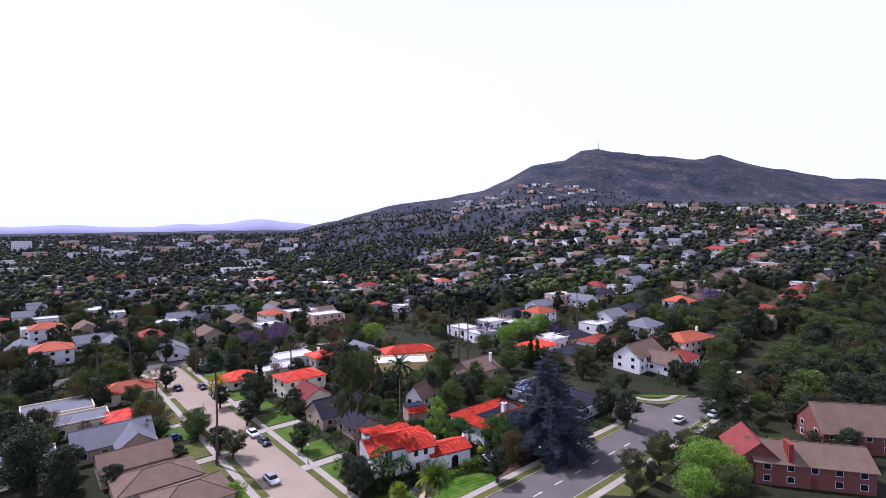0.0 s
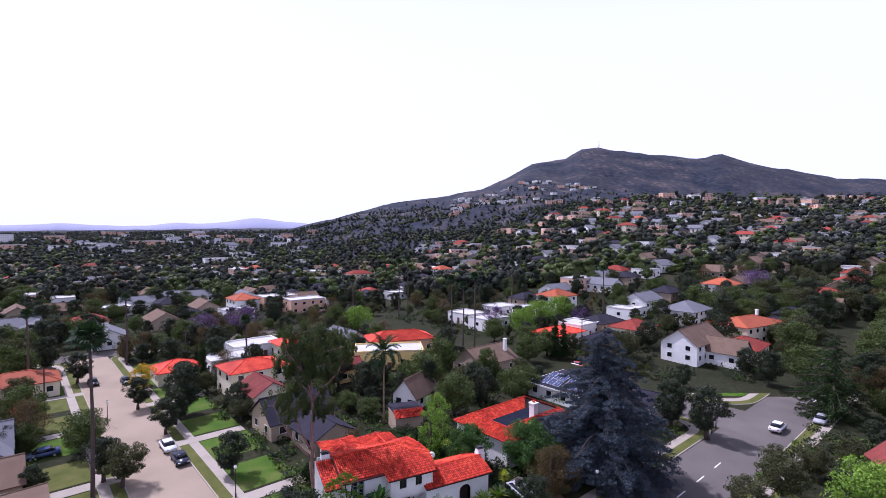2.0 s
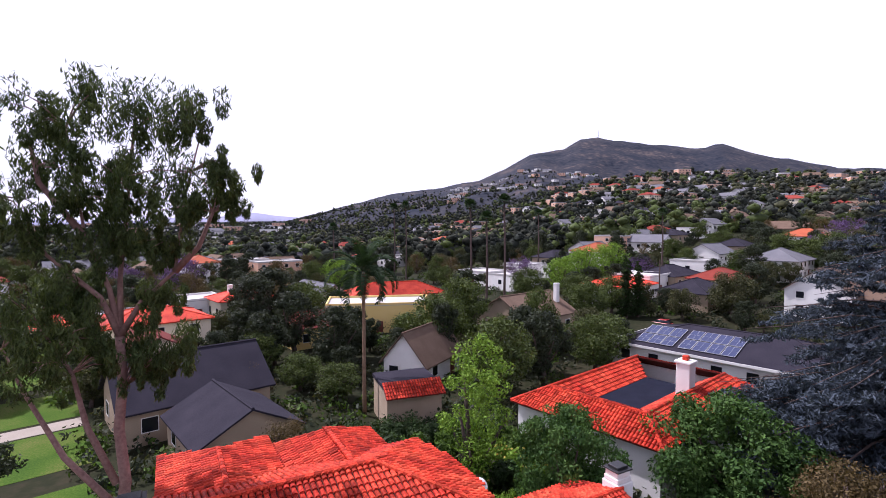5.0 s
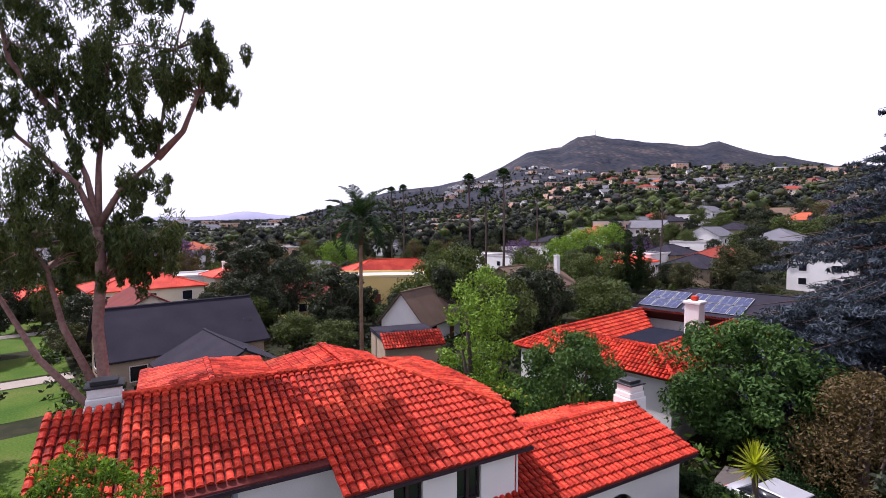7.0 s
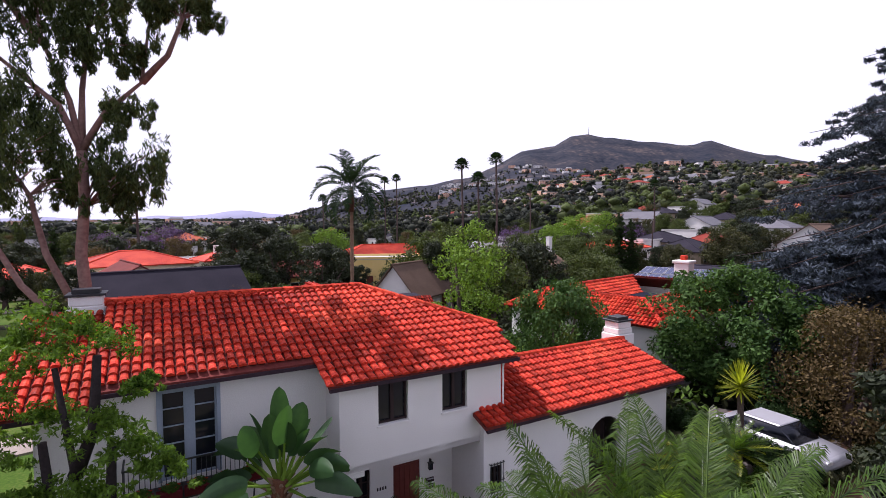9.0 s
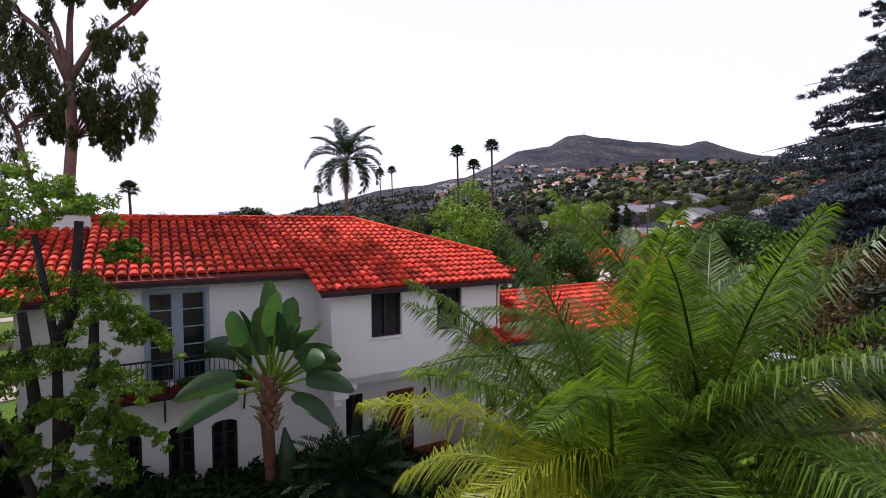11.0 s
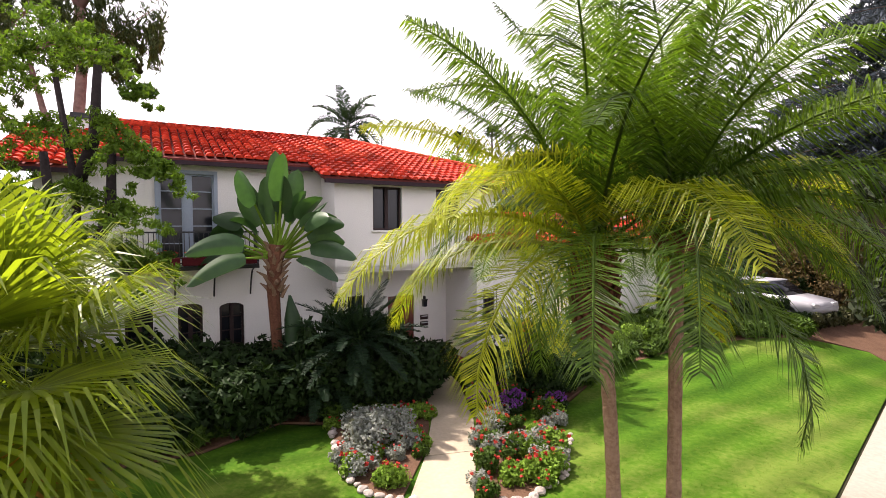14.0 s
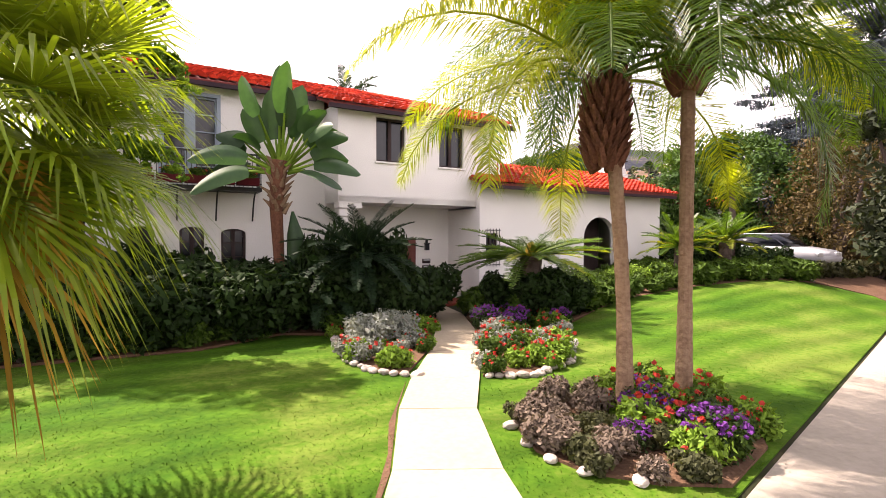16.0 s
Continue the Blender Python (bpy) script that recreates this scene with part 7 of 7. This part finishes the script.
# ---- fan palm close to the camera's last place ----
fp = thing("fan_palm", "low fan palm with drooping yellow-green pleated leaves", "palm tree", pose(-5.0, 39.3, YZ))
b = bmesh.new()
tube(b, [(0, 0, -0.15), (0.03, 0, 1.7), (0, 0, 3.3)], [0.15, 0.12, 0.12], 10)
part("trunk", b, M_BARK_PALM, fp)
fr_ = random.Random(41)
for k in range(40):
    f = k / 39
    az, el = k * 2.399 + 0.4, 1.3 - 2.75 * f + fr_.uniform(-0.1, 0.1)
    b = bmesh.new()
    d = Vector((math.cos(az) * math.cos(el), math.sin(az) * math.cos(el), math.sin(el)))
    L0, R0 = fr_.uniform(0.6, 0.95), fr_.uniform(1.1, 1.4)
    hub = Vector((0, 0, 3.3))
    tip = hub + d * L0 + Vector((0, 0, -0.08))
    tube(b, [hub, hub + d * L0 * 0.55, tip], [0.02, 0.015, 0.012], 5, False)
    side = d.cross(Vector((0, 0, 1))).normalized()
    up = side.cross(d)
    for j in range(60):
        a = -2.1 + 4.2 * j / 59
        w = (d * math.cos(a) + side * math.sin(a) + up * (0.12 + 0.09 * (j % 2))).normalized()
        ll = R0 * (0.72 + 0.28 * math.cos(a)) * fr_.uniform(0.92, 1.06)
        nn = w.cross(up).normalized() * 0.021
        q0, q1 = tip + w * ll * 0.38, tip + w * ll * 0.68 + Vector((0, 0, -0.03))
        q2 = tip + w * ll * 0.97 + Vector((0, 0, -0.34 * ll * fr_.uniform(0.5, 1.4)))
        va = [b.verts.new(c_) for c_ in (tip, q0 + nn, q1 + nn * 0.75, q2, q1 - nn * 0.75, q0 - nn)]
        b.faces.new((va[0], va[1], va[5]))
        b.faces.new((va[1], va[2], va[4], va[5]))
        b.faces.new((va[2], va[3], va[4]))
    part("fan", b, M_DEAD_FAN if (f > 0.75 and k % 3 == 0) else M_FAN, fp)

# balcony flowers
M_MAROON = material("dark_red_planter", [(0.10, 0.012, 0.018), (0.17, 0.022, 0.03)], 0.6, 3, 20, 0.1)
for k, u in enumerate((-4.3, -3.72, -3.14, -2.56, -1.98)):
    q = HOME @ Vector((u, 0.70, BZ + 0.06))
    t = thing("flower_box", "balcony planter with red geraniums", "planter", pose(q.x, q.y, q.z, 0, 0, 28.4))
    part("box", boxes((-0.27, 0.27, -0.10, 0.10, 0.0, 0.20), bev=0.012), M_MAROON, t)
    part("hook", boxes((-0.02, 0.02, 0.095, 0.15, 0.14, 0.19), bev=0.004), M_IRON, t)
    mesh_part("foliage", B_RED[0], t, pose(0, 0, 0.16) @ Matrix.Diagonal((1.0, 0.5, 0.6, 1)))
    mesh_part("bloom", B_RED[1], t, pose(0, 0, 0.16) @ Matrix.Diagonal((1.0, 0.5, 0.6, 1)))

# small sign on a stake, hose reel plaque
sg = thing("garden_sign", "small blue shield sign on a stake", "sign", pose(2.15, 47.9, gz(2.15, 47.9)))
b = bmesh.new()
tube(b, [(0, 0, 0), (0, 0, 0.5)], [0.012, 0.012], 6)
part("stake", b, M_IRON, sg)
part("plate", boxes((-0.11, 0.11, -0.012, 0.012, 0.45, 0.72), bev=0.01), material("blue_sign", [(0.10, 0.16, 0.34), (0.14, 0.2, 0.4)], 0.5, 3, 20, 0), sg)
part("mark", boxes((-0.07, 0.07, -0.018, -0.013, 0.54, 0.64)), M_PAINT, sg)
dsh = thing("satellite_dish", "white satellite dish in the hedge", "dish", pose(*gp(9.5, 8.0), YZ))
b = bmesh.new()
tube(b, [(0, 0, 0), (0, 0, 3.4)], [0.03, 0.03], 6)
part("mast", b, M_IRON, dsh)
b = bmesh.new()
bmesh.ops.create_cone(b, cap_ends=True, segments=20, radius1=0.45, radius2=0.3, depth=0.12, matrix=pose(0, -0.08, 3.5, 70))
part("dish", b, M_STUCCO, dsh)
# garden hedge behind the low wing
for k in range(7):
    x, y = gp(7.4 + k * 1.0, 8.2 + 0.4 * math.sin(k * 2.1))
    plant("hedge_bush", B_LIME, x, y, 1.25, "yellow-green flowering hedge bush", "hedge behind the house", sz=2.6)
for k in range(9):
    x, y = gp(-5.5 + k * 0.85, 15.0 + 0.5 * math.sin(k * 1.7))
    plant("hedge_bush", B_DARK, x, y, 1.3, "dark green hedge bush", "hedge behind the house", sz=2.3)


# ---- cars ----
def car_thing(x, y, rot, paint, label, kind="car"):
    t = thing("car", label, "car", pose(x, y, gz(x, y) + 0.05 if (11 < x < 13 and 53 < y < 57) else RZ if on_road(x, y, -3) else YZ + 0.02, 0, 0, rot))
    top = 1.42 if kind == "car" else 1.85
    prof = [(-2.2, 0.35), (-2.25, 0.62), (-2.1, 0.82), (-1.2, 0.95), (1.45, 0.98), (2.1, 0.9), (2.2, 0.6), (2.15, 0.35)]
    cab = [(-1.25, 0.93), (-0.55, top), (0.9, top), (1.65, 0.95)] if kind == "car" else [(-1.5, 0.93), (-1.0, top), (2.0, top), (2.1, 0.95)]
    def side_solid(pf, hw, tw):
        b = bmesh.new()
        l = [b.verts.new((px, -(hw if pz < 1 else tw), pz)) for px, pz in pf]
        r = [b.verts.new((px, (hw if pz < 1 else tw), pz)) for px, pz in pf]
        b.faces.new(l[::-1])
        b.faces.new(r)
        for i in range(len(pf)):
            j = (i + 1) % len(pf)
            b.faces.new((l[i], l[j], r[j], r[i]))
        bmesh.ops.recalc_face_normals(b, faces=b.faces)
        bmesh.ops.bevel(b, geom=list(b.edges), offset=0.05, segments=2, affect="EDGES")
        return b
    body = part("body", side_solid(prof, 0.88, 0.88), paint, t, smooth=True)
    part("cabin", side_solid(cab, 0.8, 0.66), M_DARKGLASS, t, smooth=True)
    (x0, _), (xa, _), (xb, _), (x1, _) = cab
    part("roof", boxes((xa - 0.02, xb + 0.02, -0.66, 0.66, top - 0.04, top + 0.03), bev=0.03), paint, t)
    for px in (-1.4, 1.4):
        for py in (-0.82, 0.82):
            b = bmesh.new()
            bmesh.ops.create_cone(b, cap_ends=True, segments=18, radius1=0.32, radius2=0.32, depth=0.2, matrix=pose(px, py, 0.32, 90))
            wh = part("wheel", b, M_IRON, t)
            b = bmesh.new()
            bmesh.ops.create_cone(b, cap_ends=True, segments=12, radius1=0.19, radius2=0.19, depth=0.22, matrix=pose(px, py, 0.32, 90))
            part("rim", b, M_ALU, wh)
    for py in (-0.62, 0.62):
        part("headlight", boxes((-2.24, -2.12, py - 0.16, py + 0.16, 0.62, 0.76), bev=0.02), M_ALU, t)
        part("tail_light", boxes((2.1, 2.2, py - 0.16, py + 0.16, 0.68, 0.84), bev=0.02), M_FLOWER_RED, t)
    return t


def paint_mat(name, c):
    return material(name, [c, tuple(min(1, v * 1.15) for v in c)], 0.3, 1, 6, 0)


P_WHITE, P_DARK, P_SILVER, P_RED, P_BLUE = paint_mat("white_car_paint", (0.75, 0.75, 0.76)), paint_mat("dark_car_paint", (0.02, 0.022, 0.035)), paint_mat("silver_car_paint", (0.40, 0.40, 0.43)), paint_mat("red_car_paint", (0.45, 0.03, 0.03)), paint_mat("blue_car_paint", (0.05, 0.08, 0.2))
for x, y, r, pm, lab, kd in ((-41.0, 69.8, 131, P_WHITE, "white parked sedan at the kerb", "car"), (-36.9, 65.6, 131, P_DARK, "dark blue parked sedan at the kerb", "car"), (-29.5, 49.0, 131, P_WHITE, "white parked sedan at the kerb", "car"), (-75.5, 102.2, 131, P_DARK, "dark parked car at the kerb", "car"), (-69.0, 103.5, 131, P_DARK, "dark parked car at the kerb", "car"), (60.2, 77.5, 221, P_WHITE, "white sedan on the street", "car"), (77.9, 90.6, 41, P_WHITE, "white van parked at the kerb", "van"), (70.5, 81.0, 41, P_SILVER, "silver parked pickup by the corner", "car"), (11.9, 54.6, 115, P_SILVER, "silver car parked in the drive", "car"), (-58.0, 66.5, 41, P_BLUE, "blue car parked in a drive", "car"), (96, 113.5, 41, P_WHITE, "white car parked at the kerb", "van"), (36.5, 117, 131, P_RED, "red car parked at the kerb", "car")):
    car_thing(x, y, r, pm, lab, kd)


# ---- street lamps ----
for x, y in ((21.6, 54.6), (-24.5, 55.6), (-57.0, 79.5), (50.0, 78.5), (-62.5, 95.5)):
    t = thing("street_lamp", "dark post street lamp with pale globe", "street lamp", pose(x, y, YZ))
    b = bmesh.new()
    tube(b, [(0, 0, -0.1), (0, 0, 0.5), (0, 0, 0.55), (0, 0, 3.7)], [0.13, 0.11, 0.07, 0.05], 10)
    part("post", b, M_IRON, t)
    b = bmesh.new()
    bmesh.ops.create_uvsphere(b, u_segments=14, v_segments=10, radius=0.2, matrix=pose(0, 0, 3.95) @ Matrix.Diagonal((1, 1, 1.25, 1)))
    part("globe", b, M_STUCCO, t, smooth=True)
    part("cap", boxes((-0.09, 0.09, -0.09, 0.09, 4.18, 4.26), bev=0.03), M_IRON, t)

for k in range(12):
    f = k / 11
    if by_car(10.0 + 6.5 * f, 54.1 + 3.2 * f) or by_car(10.7 + 6.0 * f, 54.3 + 3.6 * f):
        continue
    plant("shrub", B_DARK, 10.0 + 6.5 * f, 54.1 + 3.2 * f, 0.8, "low dark shrub along the lawn's far edge", "shrubs along the drive")
    if k % 2:
        plant("rose", B_RED, 10.7 + 6.0 * f, 54.3 + 3.6 * f, 1.2, "red-flowering rose at the lawn's edge", "shrubs along the drive")

for k in range(9):
    f = k / 8
    if by_car(9.8 + 6.4 * f, 55.0 + 2.6 * f):
        continue
    plant("shrub", B_DARK, 9.8 + 6.4 * f, 55.0 + 2.6 * f, 0.95, "dark green shrub on the bank before the drive", "shrubs along the drive", sz=1.15)
for k in range(8):
    f = k / 7
    plant("shrub", B_DARK, 11.0 - 1.9 * f, 53.1 + 4.0 * f, 0.9, "dark green shrub hiding the bank beside the drive", "shrubs along the drive")
for k in range(6):
    plant("shrub", B_DARK, 11.7 + 0.62 * k, 52.5 + 0.28 * k, 0.5, "low dark shrub at the foot of the drive", "shrubs along the drive")
for k in range(9):
    plant("agave", B_SUC2, 12.4 + 0.75 * k, 52.4 + 0.5 * k, 2.6, "grey-green spiky clump at the lawn's far edge", "clumps along the lawn's far edge")
# back garden shrubs
bg = [(-12.5, 62.5), (-2.0, 67.0), (1.5, 64.5), (9.0, 67.5), (8.0, 72.0), (0.0, 73.0), (-10.0, 71.0), (-14.5, 66.0)]
BIG_D = bush_meshes(31, 1.0, 1.7, M_LEAF_MID, 0.10, 3200)
BIG_R = bush_meshes(32, 1.0, 1.6, M_LEAF_RUSSET, 0.10, 2800)
BIG_L = bush_meshes(33, 1.0, 1.5, M_LEAF_LIGHT, 0.10, 2800, M_FLOWER_YELLOW, 12, 0.05)
BIG_K = bush_meshes(34, 1.0, 1.8, M_LEAF_DARK, 0.10, 3200)
fill(bg, 46, [("back_shrub", BIG_D, "mid green shrub in the back garden", T_), ("back_shrub", BIG_K, "dark green shrub in the back garden", T_), ("back_shrub", BIG_R, "brownish shrub in the back garden", lambda x, y: x < -6), ("back_shrub", BIG_L, "yellow-green shrub in the back garden", lambda x, y: x > -2)], "back garden shrubs", 1.15, 1.0)
